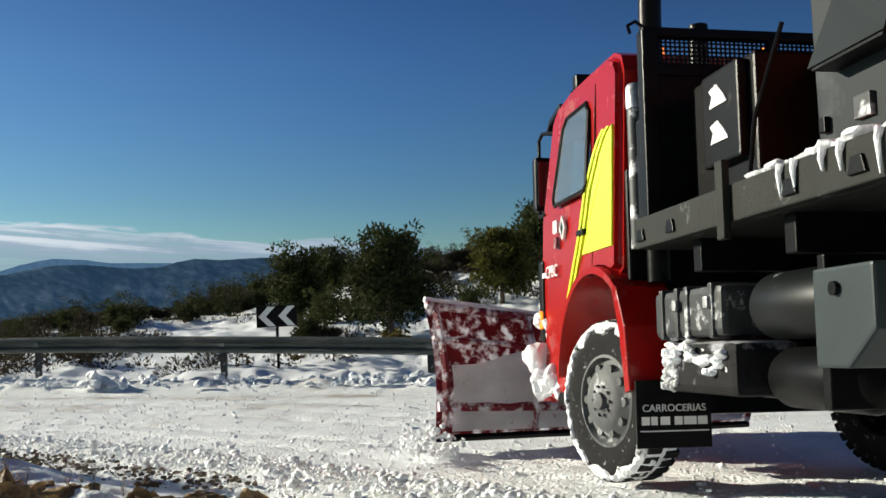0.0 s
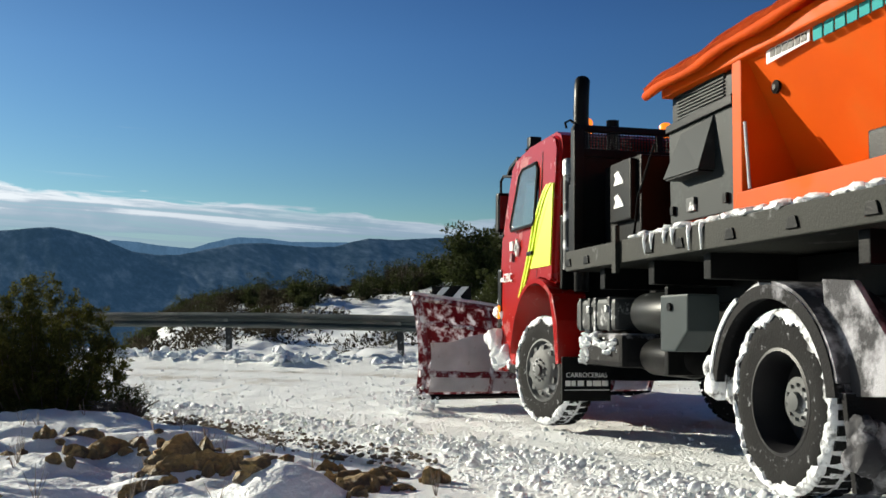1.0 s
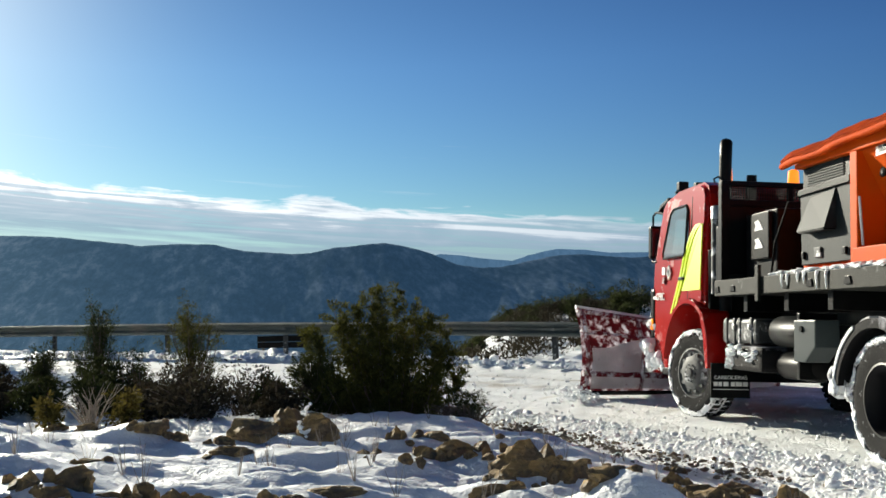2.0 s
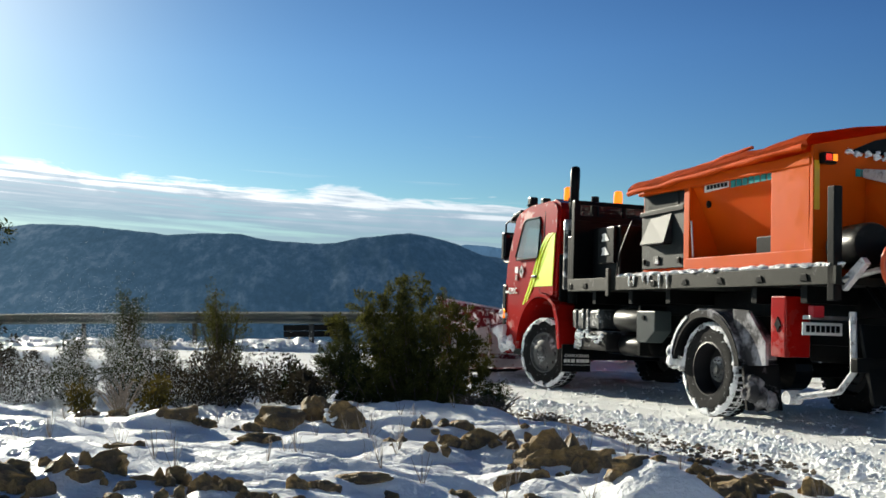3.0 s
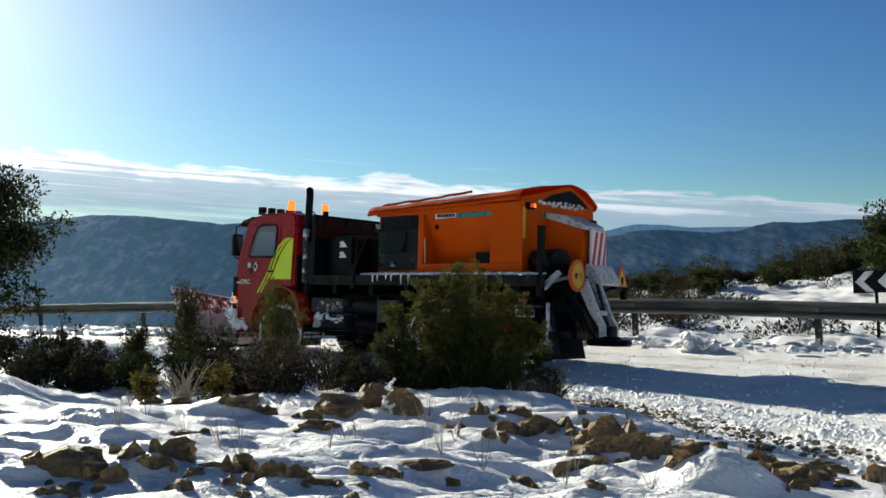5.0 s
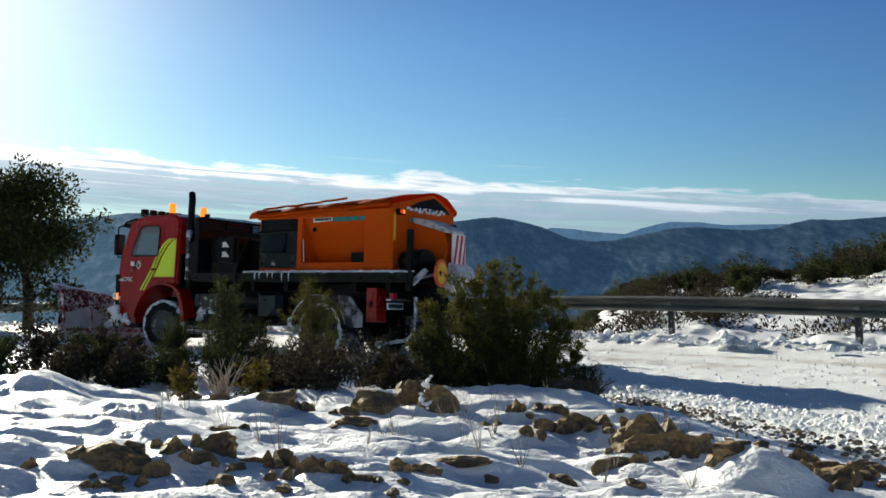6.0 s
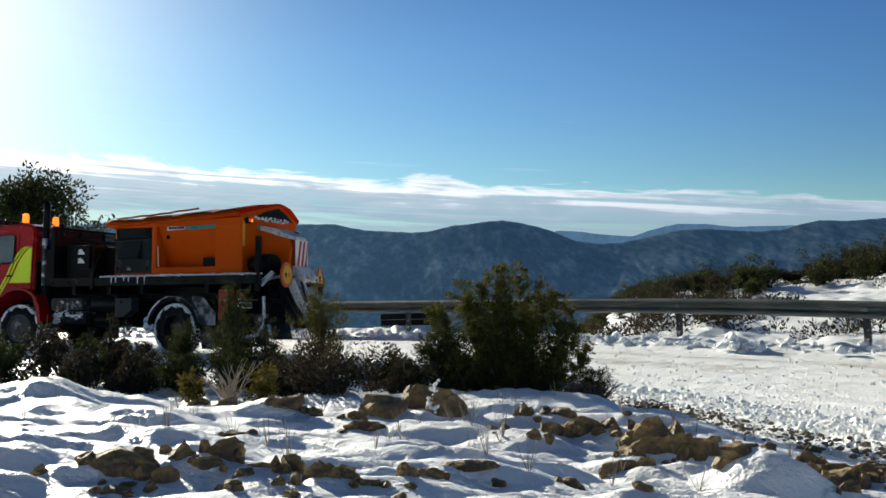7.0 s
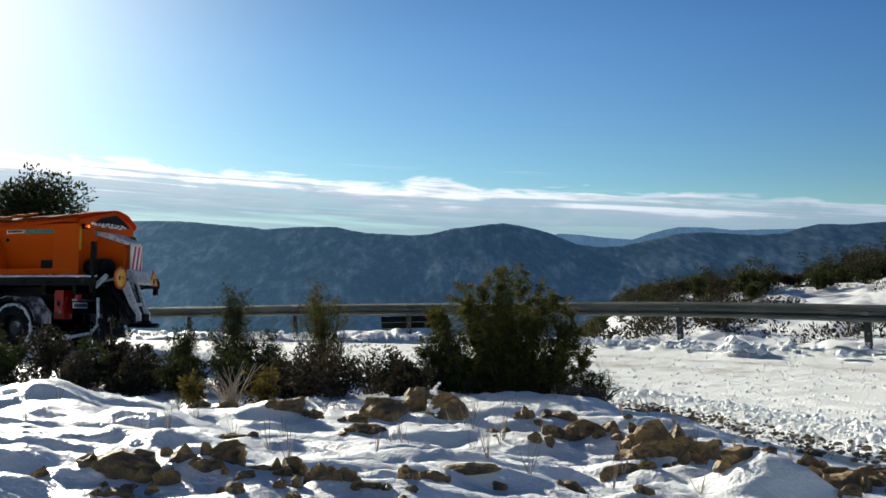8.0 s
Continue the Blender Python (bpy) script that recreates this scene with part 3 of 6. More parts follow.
def build_road():
    inner = resample(EDGE[1:-1], 0.09)
    d = np.gradient(inner, axis=0)
    d /= np.hypot(*d.T)[:, None]
    right = np.stack([d[:, 1], -d[:, 0]], 1)
    u = np.concatenate([np.linspace(-0.5, 4.5, 90), np.linspace(4.56, 9.5, 60)])
    X = inner[:, None, 0] + right[:, None, 0] * u
    Y = inner[:, None, 1] + right[:, None, 1] * u
    dr = -dist_to(RAIL, X, Y)
    Z = road_z(X, Y)
    de = dist_to(EDGE, X, Y)
    crumb = np.clip(fbm(X * 4.5, Y * 4.5, 4, 21, 0.65), -0.2, 1)
    ridge = np.exp(-((u - 0.75) / 0.5) ** 2)[None, :]
    Z = Z + ridge * (0.05 + 0.09 * np.clip(crumb, 0, 1)) + 0.022 * crumb + 0.014 * fbm(X * 8, Y * 8, 3, 30, 0.6)
    # wheel ruts along the carriageway
    for c in (2.35, 3.1, 4.45, 5.3, 6.2):
        Z = Z - 0.035 * np.exp(-((u - c) / 0.15) ** 2)[None, :] * (1 + 0.4 * np.sin(np.arange(len(inner)) * 1.1))[:, None]
    bank = sstep(-1.3, -0.5, dr)
    Z = Z + bank * (0.06 + 0.16 * np.clip(fbm(X * 1.6, Y * 1.6, 4, 40, 0.6) + 0.1, 0, 1))
    Z = Z + sstep(0.1, 0.6, de) * 0.05 - sstep(0.25, 0.5, de) * 0.25 - sstep(-0.2, 0.4, dr) * 0.5
    n, m = X.shape
    i = np.arange(n * m).reshape(n, m)
    q = np.stack([i[:-1, :-1], i[1:, :-1], i[1:, 1:], i[:-1, 1:]], -1).reshape(-1, 4)
    ob = from_arrays("road", np.stack([X, Y, Z], -1).reshape(-1, 3), q[:, ::-1], "road_snow", smooth=True)
    # bare tracks: two on the far lane, one along the foot of the snow bank
    wear = 0.55 * np.exp(-((dr + 1.9) / 0.22) ** 2) + 0.45 * np.exp(-((dr + 3.1) / 0.25) ** 2) + 0.3 * np.exp(-((dr + 4.4) / 0.3) ** 2)
    wear = 1.6 * wear * np.clip(0.4 + 2.2 * fbm(X * 0.7, Y * 0.7, 3, 50), 0, 1) * np.clip(0.6 + fbm(X * 5, Y * 5, 3, 51), 0.1, 1)
    layer = ob.data.attributes.new("wear", "FLOAT", "POINT")
    layer.data.foreach_set("value", np.ascontiguousarray(wear.ravel(), dtype=np.float32))
    tagged(ob, "mountain road covered in rutted, ploughed snow", "road", kind="structure")


build_road()


def build_mountains():
    # skylines: bearing and height angle in degrees
    west = [(-75, 4.0), (-50, 4.4), (-30, 4.3), (-22, 4.25), (-19.5, 4.34), (-17.7, 4.5), (-16.8, 4.63), (-14.5, 4.58), (-12.7, 4.38), (-10.7, 4.16), (-9.9, 4.02), (-7.5, 4.08), (-5.9, 4.03), (-5.1, 3.82), (-4.1, 3.62), (-1.6, 3.40), (-0.6, 3.42), (0.7, 3.68), (2.3, 3.79), (3.55, 3.87)]
    east = [(4.8, 3.63), (6.2, 3.18), (7.6, 2.52), (8.9, 2.28), (10.1, 2.26), (11.7, 2.54), (13.2, 2.80), (14.8, 2.80), (16.2, 2.64), (17.4, 2.50), (18.6, 2.50), (19.7, 2.76), (20.6, 2.93), (22.0, 2.80), (24.2, 2.84), (30, 2.6), (45, 2.4), (80, 3.0)]
    back = [(-80, 2.0), (4, 2.6), (6.7, 3.14), (8.0, 3.0), (9.2, 2.78), (10.8, 2.60), (11.7, 2.90), (13.3, 3.18), (14.8, 3.06), (16.2, 2.84), (19.2, 2.74), (22, 2.5), (80, 2.0)]
    sky = west + east
    az = np.linspace(-70, 75, 1100)
    e = np.interp(az, [s[0] for s in sky], [s[1] for s in sky]) + 0.05 * fbm(az * 1.5, az * 0 + 3, 5, 2, 0.6)
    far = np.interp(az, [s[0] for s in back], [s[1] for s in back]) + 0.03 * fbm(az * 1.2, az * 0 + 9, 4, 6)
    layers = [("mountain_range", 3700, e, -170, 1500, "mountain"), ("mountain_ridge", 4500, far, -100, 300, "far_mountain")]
    for name, dist, top, foot, depth, cover in layers:
        rows = []
        steps = 60
        for k in range(steps + 1):
            f = k / steps
            r = dist - depth * (1 - f)
            crest = np.tan(np.radians(top)) * dist
            prof = f ** 1.15
            spur = (1 - f) * f * 4
            z = foot + (crest - foot) * prof + spur * 46 * (np.abs(fbm(az * 0.34 + f * 0.6, az * 0 + f * 1.6, 5, 11, 0.6)) - 0.25)
            rows.append(np.stack([np.sin(np.radians(az)) * r, np.cos(np.radians(az)) * r, z + EYE_Z], 1))
        back = rows[-1].copy()
        back[:, :2] *= 1.06
        back[:, 2] = foot
        rows.append(back)
        V = np.stack(rows)
        n, m = V.shape[:2]
        i = np.arange(n * m).reshape(n, m)
        q = np.stack([i[:-1, :-1], i[:-1, 1:], i[1:, 1:], i[1:, :-1]], -1).reshape(-1, 4)
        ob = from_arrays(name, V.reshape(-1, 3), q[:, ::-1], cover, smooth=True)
        tagged(ob, "distant forested mountain range dusted with snow, blue haze painted on", "mountains", kind="structure")


build_mountains()


# ---- the snow plough lorry (x ahead, y left, z up; origin on the road under the rear axle) ----
def build_wheel(truck, x, y, dark):
    """One wheel, axle along y, outer side +y; turned about for the other side."""
    w = new("wheel")
    w.empty_display_size = 0.1
    w.parent = truck
    R = 0.525
    tyre = lathe([(0.30, -0.14), (0.40, -0.155), (0.47, -0.15), (0.505, -0.13), (R, -0.10), (R, 0.10), (0.505, 0.13), (0.47, 0.15), (0.40, 0.155), (0.30, 0.14), (0.295, 0.0), (0.30, -0.14)], 56, caps=False)
    part("tyre", tyre, "rubber", w, "black rubber tyre caked with snow", smooth=True)
    tyre = bmesh.new()
    for k in range(40):
        a = k * math.tau / 40
        for side in (-1, 1):
            b2 = bmesh.new()
            bmesh.ops.create_cube(b2, size=1)
            for v in b2.verts:
                v.co = Vector((v.co.x * 0.055, side * 0.072 + v.co.y * 0.105, R + 0.008 + v.co.z * 0.03))
            bmesh.ops.rotate(b2, verts=b2.verts, cent=(0, 0, 0), matrix=Matrix.Rotation(a + side * 0.04, 3, "Y"))
            joined(tyre, b2)
    tagged(part("tread", tyre, "rubber", w), kind="stuff")
    if dark:
        rim = lathe([(0.30, 0.13), (0.315, 0.145), (0.295, 0.15), (0.28, 0.10), (0.265, -0.06), (0.17, -0.075), (0.16, -0.03), (0.0, -0.03)], 40, caps=False)
    else:
        rim = lathe([(0.30, 0.13), (0.315, 0.145), (0.295, 0.15), (0.275, 0.11), (0.25, 0.115), (0.20, 0.165), (0.12, 0.175), (0.0, 0.175)], 40, caps=False)
        for k in range(10):
            a = k * math.tau / 10
            tube([(math.cos(a) * 0.225, 0.12, math.sin(a) * 0.225), (math.cos(a) * 0.225, 0.155, math.sin(a) * 0.225)], 0.03, 10, rim)
    part("rim", rim, "rim_dark" if dark else "rim", w, "dark deep-dished steel rim" if dark else "grey steel rim", smooth=True)
    hub_y = 0.02 if dark else 0.17
    hub = lathe([(0.145, hub_y - 0.08), (0.145, hub_y), (0.06, hub_y + 0.012), (0.055, hub_y + 0.04), (0.025, hub_y + 0.045), (0.0, hub_y + 0.045)], 28)
    part("hub", hub, "rim", w, "bolted steel hub", smooth=True)
    bolt = None
    for k in range(10):
        a = k * math.tau / 10
        if bolt is None:
            bolt = part("bolt", tube([(0, -0.01, 0), (0, 0.022, 0)], 0.011, 6), "rim", w)
            ob = bolt
        else:
            ob = new("bolt", bolt.data)
            ob.parent = w
        ob.location = (math.cos(a) * 0.10, hub_y, math.sin(a) * 0.10)
    # packed snow on the tread and shoulder
    rnd = random.Random(int(x * 10 + y * 100))
    ring = bmesh.new()
    seg = 128
    rows = []
    for k in range(seg):
        a = k * math.tau / seg
        inner = 0.488 + 0.022 * math.sin(k * 0.55) + rnd.uniform(-0.02, 0.012)
        rows.append([ring.verts.new((math.cos(a) * (r + rnd.uniform(-0.007, 0.009)), yy + rnd.uniform(-0.004, 0.009), math.sin(a) * (r + rnd.uniform(-0.007, 0.009)))) for r, yy in ((inner - 0.012, 0.140), (inner, 0.158), (0.515, 0.152), (0.538, 0.130), (0.546, 0.06), (0.540, -0.02), (0.534, -0.10))])
    for k in range(seg):
        p, q = rows[k], rows[(k + 1) % seg]
        for c in range(6):
            ring.faces.new((p[c], p[c + 1], q[c + 1], q[c]))
    part("packed_snow", ring, "tyre_snow", w, "ring of packed snow", smooth=True)
    w.matrix_basis = pose(x, y, 0.525, 0, 0, 180 if y < 0 else 0)
    return w


def hollow_out(ob, cutters):
    """Cuts closed shapes out of a mesh object, once, while building."""
    for bm in cutters:
        me = bpy.data.meshes.new("cutter")
        bmesh.ops.recalc_face_normals(bm, faces=bm.faces)
        bm.to_mesh(me)
        bm.free()
        cut = new("cutter", me)
        mod = ob.modifiers.new("cut", "BOOLEAN")
        mod.object, mod.operation, mod.solver = cut, "DIFFERENCE", "EXACT"
        bpy.context.view_layer.update()
        done = bpy.data.meshes.new_from_object(ob.evaluated_get(bpy.context.evaluated_depsgraph_get()))
        ob.modifiers.clear()
        ob.data = done
        bpy.data.objects.remove(cut)
    ob.data.name = "cab"
    ob.data.shade_smooth()
    ob.data.set_sharp_from_angle(angle=radians(30))


def build_cab(truck):
    arch = [(4.4 + 0.86 * math.cos(radians(a)), 0.55 + 0.86 * math.sin(radians(a))) for a in range(0, 111, 10)]
    prof = [(4.00, 1.40), (4.00, 2.74), (4.07, 2.86), (4.22, 2.92), (5.10, 2.91), (5.48, 2.85), (5.62, 2.74), (5.88, 1.95), (5.93, 1.40), (5.93, 0.62), (5.85, 0.50), (5.30, 0.50)] + arch
    bm = prism(prof, -1.19, 1.19, "y")
    for v in bm.verts:  # the flanks lean in above the waist
        if v.co.z > 1.95:
            v.co.y *= 1 - 0.055 * (v.co.z - 1.95)
    bmesh.ops.bevel(bm, geom=[e for e in bm.edges if abs(e.verts[0].co.y) > 0.9 and e.verts[0].co.y * e.verts[1].co.y > 0 and min(e.verts[0].co.z, e.verts[1].co.z) > 1.3], offset=0.05, segments=3, affect="EDGES")
    cab = part("cab", bm, "red", truck, "glossy red cab with yellow warning stripes")
    window = [(4.60, 2.05), (4.60, 2.60), (4.66, 2.67), (5.14, 2.67), (5.25, 2.61), (5.46, 2.08), (5.42, 2.02), (4.65, 2.02)]
    hollow_out(cab, [prism([(4.12, 1.52), (4.12, 2.78), (5.20, 2.80), (5.44, 2.74), (5.70, 1.95), (5.76, 1.52)], -1.05, 1.05, "y"),
                     prism(window, -1.6, 1.6, "y"), box(5.3, 6.2, -0.98, 0.98, 2.0, 2.58, 0), box(3.9, 4.3, 0.06, 0.70, 2.38, 2.74, 0), box(3.9, 4.3, -0.70, -0.06, 2.38, 2.74, 0)])
    for y0 in (0.05, -0.71):
        part("rear_window", box(4.04, 4.05, y0, y0 + 0.66, 2.37, 2.75, 0), "glass", cab, "small rear cab window")

    def on_side(poly, y, lift, mat_name, name, label="", side=1):
        b = bmesh.new()
        vs = []
        for x, z in poly:
            yy = y * (1 - 0.055 * max(0.0, z - 1.95)) + lift
            vs.append(b.verts.new((x, side * yy, z)))
        f = b.faces.new(vs)
        r = bmesh.ops.extrude_face_region(b, geom=[f])
        for v in r["geom"]:
            if isinstance(v, bmesh.types.BMVert):
                v.co.y -= side * 0.02
        return part(name, b, mat_name, cab, label)
    for side in (1, -1):
        on_side(window, 1.19, 0.006, "glass", "side_window", "tinted door glass", side)
        seal = [(x, side * (1.19 * (1 - 0.055 * max(0.0, z - 1.95)) + 0.004), z) for x, z in window]
        part("window_seal", tube(seal + seal[:1], 0.018, 6), "black", cab)
        # yellow corner field with a curved front edge, and its stripes
        curve = [(4.72, 1.56), (4.58, 1.76), (4.46, 2.00), (4.30, 2.22), (4.18, 2.33), (4.07, 2.38)]
        on_side([(4.07, 1.56)] + curve, 1.19, 0.005, "yellow", "yellow_panel", "fluorescent yellow panel", side)
        for k, sh in enumerate((0.06, 0.16)):
            a = [(x + sh, z) for x, z in curve]
            b = [(x + sh + 0.04, z + 0.012) for x, z in curve]
            lo = [(4.94 + sh, 1.27), (4.98 + sh, 1.27)]
            on_side([lo[0]] + a + b[::-1] + [lo[1]], 1.19, 0.006, "yellow", "stripe", "yellow stripe", side)
        on_side([(5.36, 1.80), (5.47, 1.80), (5.47, 1.90), (5.36, 1.90)], 1.19, 0.008, "white", "emblem", "white emblem plate", side)
        on_side([(5.38, 1.68), (5.46, 1.68), (5.46, 1.77), (5.38, 1.77)], 1.19, 0.008, "plow_red", "emblem", "", side)
        on_side([(5.22, 1.72), (5.29, 1.82), (5.22, 1.92), (5.15, 1.82)], 1.19, 0.007, "white", "diamond_emblem", "white diamond badge", side)
        on_side([(5.22, 1.76), (5.26, 1.82), (5.22, 1.88), (5.18, 1.82)], 1.19, 0.010, "black", "diamond_emblem", "", side)
        # door gap, handle
        on_side([(4.505, 1.45), (4.515, 1.45), (4.475, 2.76), (4.465, 2.76)], 1.19, 0.002, "black", "door_gap", "", side)
        part("door_handle", box(4.62, 4.78, side * 1.20 - 0.02, side * 1.20 + 0.02, 1.70, 1.74, 0.008), "black", cab)
        on_side([(5.70, 1.47), (5.86, 1.47), (5.86, 1.51), (5.70, 1.51)], 1.19, 0.006, "white", "small_writing", "short white bar of small print", side)
    words("CPBC", 0.14, Matrix.Translation((5.54, 1.198, 1.50)) @ Matrix.Rotation(radians(180), 4, "Z") @ Matrix.Rotation(radians(90), 4, "X"), "white", cab, "white painted letters")
    # screen, visor, grille, bumper, lamps
    b = prism([(5.66, 2.65), (5.675, 2.65), (5.905, 1.92), (5.885, 1.92)], -1.02, 1.02, "y")
    part("windscreen", b, "glass", cab, "wide windscreen")
    b = prism([(5.46, 2.87), (5.78, 2.80), (5.90, 2.71), (5.87, 2.69), (5.76, 2.76), (5.46, 2.82)], -1.12, 1.12, "y", 0.006)
    part("sun_visor", b, "black", cab, "dark sun visor with snow on it")
    part("grille", box(5.92, 5.95, -0.75, 0.75, 0.95, 1.65, 0.01), "black", cab)
    part("bumper", box(5.70, 6.02, -1.2, 1.2, 0.45, 0.85, 0.05), "red", cab)
    part("corner_panel", box(5.82, 5.96, 1.05, 1.20, 0.9, 1.62, 0.03), "black", cab, "black corner air deflector")
    for side in (1, -1):
        part("headlight", box(5.93, 6.03, side * 0.95 - 0.16, side * 0.95 + 0.16, 0.66, 0.82, 0.02), "chrome", cab)
        part("marker_lamp", box(5.84, 5.90, side * 1.19 - 0.02, side * 1.19 + 0.025, 1.05, 1.20, 0.01), "amber", cab, "orange side marker lamp")
        # mirrors on a tubular arm
        m = box(5.93, 6.05, side * 1.10 - 0.11, side * 1.10 + 0.11, 2.05, 2.52, 0.03)
        mirror = part("mirror", m, "black", cab, "tall black rear-view mirror")
        part("mirror_glass", box(5.918, 5.926, side * 1.10 - 0.09, side * 1.10 + 0.09, 2.09, 2.48, 0.003), "mirror_glass", mirror)
        arm = tube([(5.62, side * 1.12, 2.66), (5.85, side * 1.16, 2.70), (5.97, side * 1.16, 2.66), (5.97, side * 1.16, 2.50)], 0.016, 8)
        part("mirror_arm", arm, "black", cab)
        arm = tube([(5.78, side * 1.17, 2.0), (5.92, side * 1.18, 2.0), (5.97, side * 1.16, 2.06)], 0.016, 8)
        part("mirror_arm", arm, "black", cab)
        # red mudguard with its long rear skirt
        g = arc_strip(4.4, 0.55, 0.845, 0.895, 8, 128, side * 0.90, side * 1.25, 26)
        part("mudguard", g, "red", cab, "red front mudguard", smooth=True)
        part("mudguard_skirt", prism([(3.95, 1.26), (3.86, 1.28), (3.72, 1.02), (3.66, 0.62), (3.75, 0.60), (3.83, 0.98)], side * 0.92, side * 1.25, "y", 0.015), "red", cab)
        part("cab_step", box(5.15, 5.45, side * 1.02, side * 1.2, 0.45, 0.55, 0.015), "black", cab)
    part("cab_back", box(3.94, 3.997, -1.12, 1.12, 0.95, 2.05, 0.02), "black", cab, "black cab rear panel")
    # seats seen through the glass
    for s in (-0.55, 0.55):
        part("seat", box(4.35, 4.55, s - 0.22, s + 0.22, 1.4, 2.3, 0.05), "black", cab)
    # roof: beacons and work lights
    for x, y in ((5.02, 0.46), (5.02, -0.48)):
        bc = part("beacon_base", lathe([(0.07, 0), (0.035, 0.03), (0.035, 0.10), (0.07, 0.11), (0.07, 0.13), (0.0, 0.13)], 16, axis="z"), "black", cab)
        bc.location = (x, y, 2.905)
        bl = part("beacon", lathe([(0.07, 0.12), (0.078, 0.16), (0.07, 0.32), (0.04, 0.345), (0.0, 0.345)], 18, axis="z"), "amber", cab, "lit amber beacon", smooth=True)
        bl.location = (x, y, 2.905)
    for k in range(5):
        y = 0.95 - k * 0.24
        part("work_light", box(5.30, 5.42, y - 0.07, y + 0.07, 2.95, 3.08, 0.02), "black", cab)
    part("light_bar", tube([(5.36, 1.05, 2.93), (5.36, -1.05, 2.93)], 0.018, 8), "black", cab)
    # snow on bumper and steps
    tagged(part("clinging_snow", lumps([(5.95, 1.12, 0.95, 0.13), (5.9, 1.22, 0.74, 0.15), (5.7, 1.2, 0.55, 0.13), (5.98, 1.15, 1.16, 0.10), (5.5, 1.16, 0.62, 0.09), (5.98, 1.0, 1.62, 0.08)], split=4, seed=4, level=3, flat=1.1), "snow_chunk", cab, "clumps of clinging snow", smooth=True), kind="stuff")
    return cab


def build_truck():
    truck = new("snow_plough_truck")
    truck.empty_display_size = 0.5
    tagged(truck, "red and orange snow plough and gritting lorry driving through snow", "truck")
    P = lambda name, bm, m, label="", smooth=False: part(name, bm, m, truck, label, smooth)
    wheels = [build_wheel(truck, 0, 1.02, True), build_wheel(truck, 0, -1.02, True), build_wheel(truck, 4.4, 1.03, False), build_wheel(truck, 4.4, -1.03, False)]
    for s in (-0.42, 0.42):
        P("chassis_rail", box(-2.2, 5.6, s - 0.05, s + 0.05, 0.85, 1.15, 0.01), "black")
    P("rear_axle", lathe([(0.09, -0.95), (0.09, -0.25), (0.24, -0.12), (0.24, 0.12), (0.09, 0.25), (0.09, 0.95)], 18), "black").location = (0, 0, 0.525)
    P("front_axle", box(4.3, 4.5, -0.9, 0.9, 0.42, 0.60, 0.03), "black")
    P("gearbox", box(2.4, 3.9, -0.35, 0.35, 0.55, 1.1, 0.06), "black")
    P("subframe", box(-2.1, 3.3, -0.5, 0.5, 1.15, 1.44, 0.01), "black")
    P("side_valance", box(-0.6, 3.3, -0.62, -0.56, 0.62, 1.44, 0.01), "black")
    P("drive_shaft", tube([(0.2, 0, 0.55), (2.4, 0, 0.8)], 0.06, 10), "black")
    build_cab(truck)
    # load bed
    P("bed_floor", box(-2.15, 3.40, -1.2, 1.2, 1.46, 1.54, 0.008), "frame_grey")
    for s in (1, -1):
        P("bed_side_rail", box(-2.2, 3.40, s * 1.235 - 0.035, s * 1.235 + 0.035, 1.46, 1.64, 0.008), "frame_grey", "grey-green steel side rail")
        for x in (3.30, 2.85, 1.55, 1.05, 0.35, -0.35, -1.05, -1.75):
            P("lashing_hook", prism([(x - 0.06, 1.50), (x + 0.06, 1.50), (x + 0.035, 1.57), (x - 0.035, 1.57)], s * 1.27, s * 1.285, "y", 0.004), "black")
        P("bed_stake", box(2.12, 2.20, s * 1.29 - 0.02, s * 1.29 + 0.02, 1.38, 1.76, 0.008), "frame_grey")
    P("bed_front_beam", box(3.34, 3.42, -1.2, 1.2, 1.46, 1.72, 0.01), "frame_grey")
    for x in (-1.6, -0.8, 0.9, 1.8, 2.8):
        P("cross_beam", box(x - 0.05, x + 0.05, -1.15, 1.15, 1.28, 1.46, 0.008), "black")
    # headboard with perforated guard
    for s in (1, -1):
        P("headboard_post", box(3.34, 3.44, s * 1.16 - 0.05, s * 1.16 + 0.05, 1.54, 2.80, 0.01), "black")
    P("headboard_bar", box(3.35, 3.43, -1.2, 1.2, 2.76, 2.82, 0.01), "black")
    P("headboard_bar", box(3.35, 3.43, -1.2, 1.2, 2.52, 2.60, 0.008), "black")
    mesh = bmesh.new()
    for k in range(75):
        y = -1.1 + k * 2.2 / 74
        box(3.385, 3.392, y - 0.006, y + 0.006, 2.60, 2.76, 0, mesh)
    for k in range(7):
        z = 2.60 + k * 0.027
        box(3.384, 3.393, -1.12, 1.12, z - 0.005, z + 0.005, 0, mesh)
    P("perforated_guard", mesh, "black", "black perforated guard screen")
    P("headboard_sheet", box(3.37, 3.40, -1.12, 1.12, 1.6, 2.53, 0.004), "black", "black headboard sheet")
    for s in (0.35, -0.4):
        P("headboard_post", box(3.36, 3.42, s - 0.03, s + 0.03, 2.56, 2.78, 0.005), "black")
    P("cable_hook", tube([(3.40, 1.16, 2.82), (3.42, 1.22, 2.87), (3.42, 1.27, 2.84), (3.41, 1.26, 2.79)], 0.012, 6), "black")
    P("exhaust_pipe", tube([(3.86, 0.95, 1.3), (3.86, 0.95, 3.05), (3.85, 0.95, 3.18), (3.855, 0.945, 3.26), (3.875, 0.935, 3.33), (3.90, 0.92, 3.365)], 0.075, 18), "black", "black exhaust pipe with a bent tip", True)
    P("intake_pipe", tube([(3.72, 1.12, 1.5), (3.72, 1.12, 2.40)], 0.06, 14), "strap", "dark steel air pipe", True)
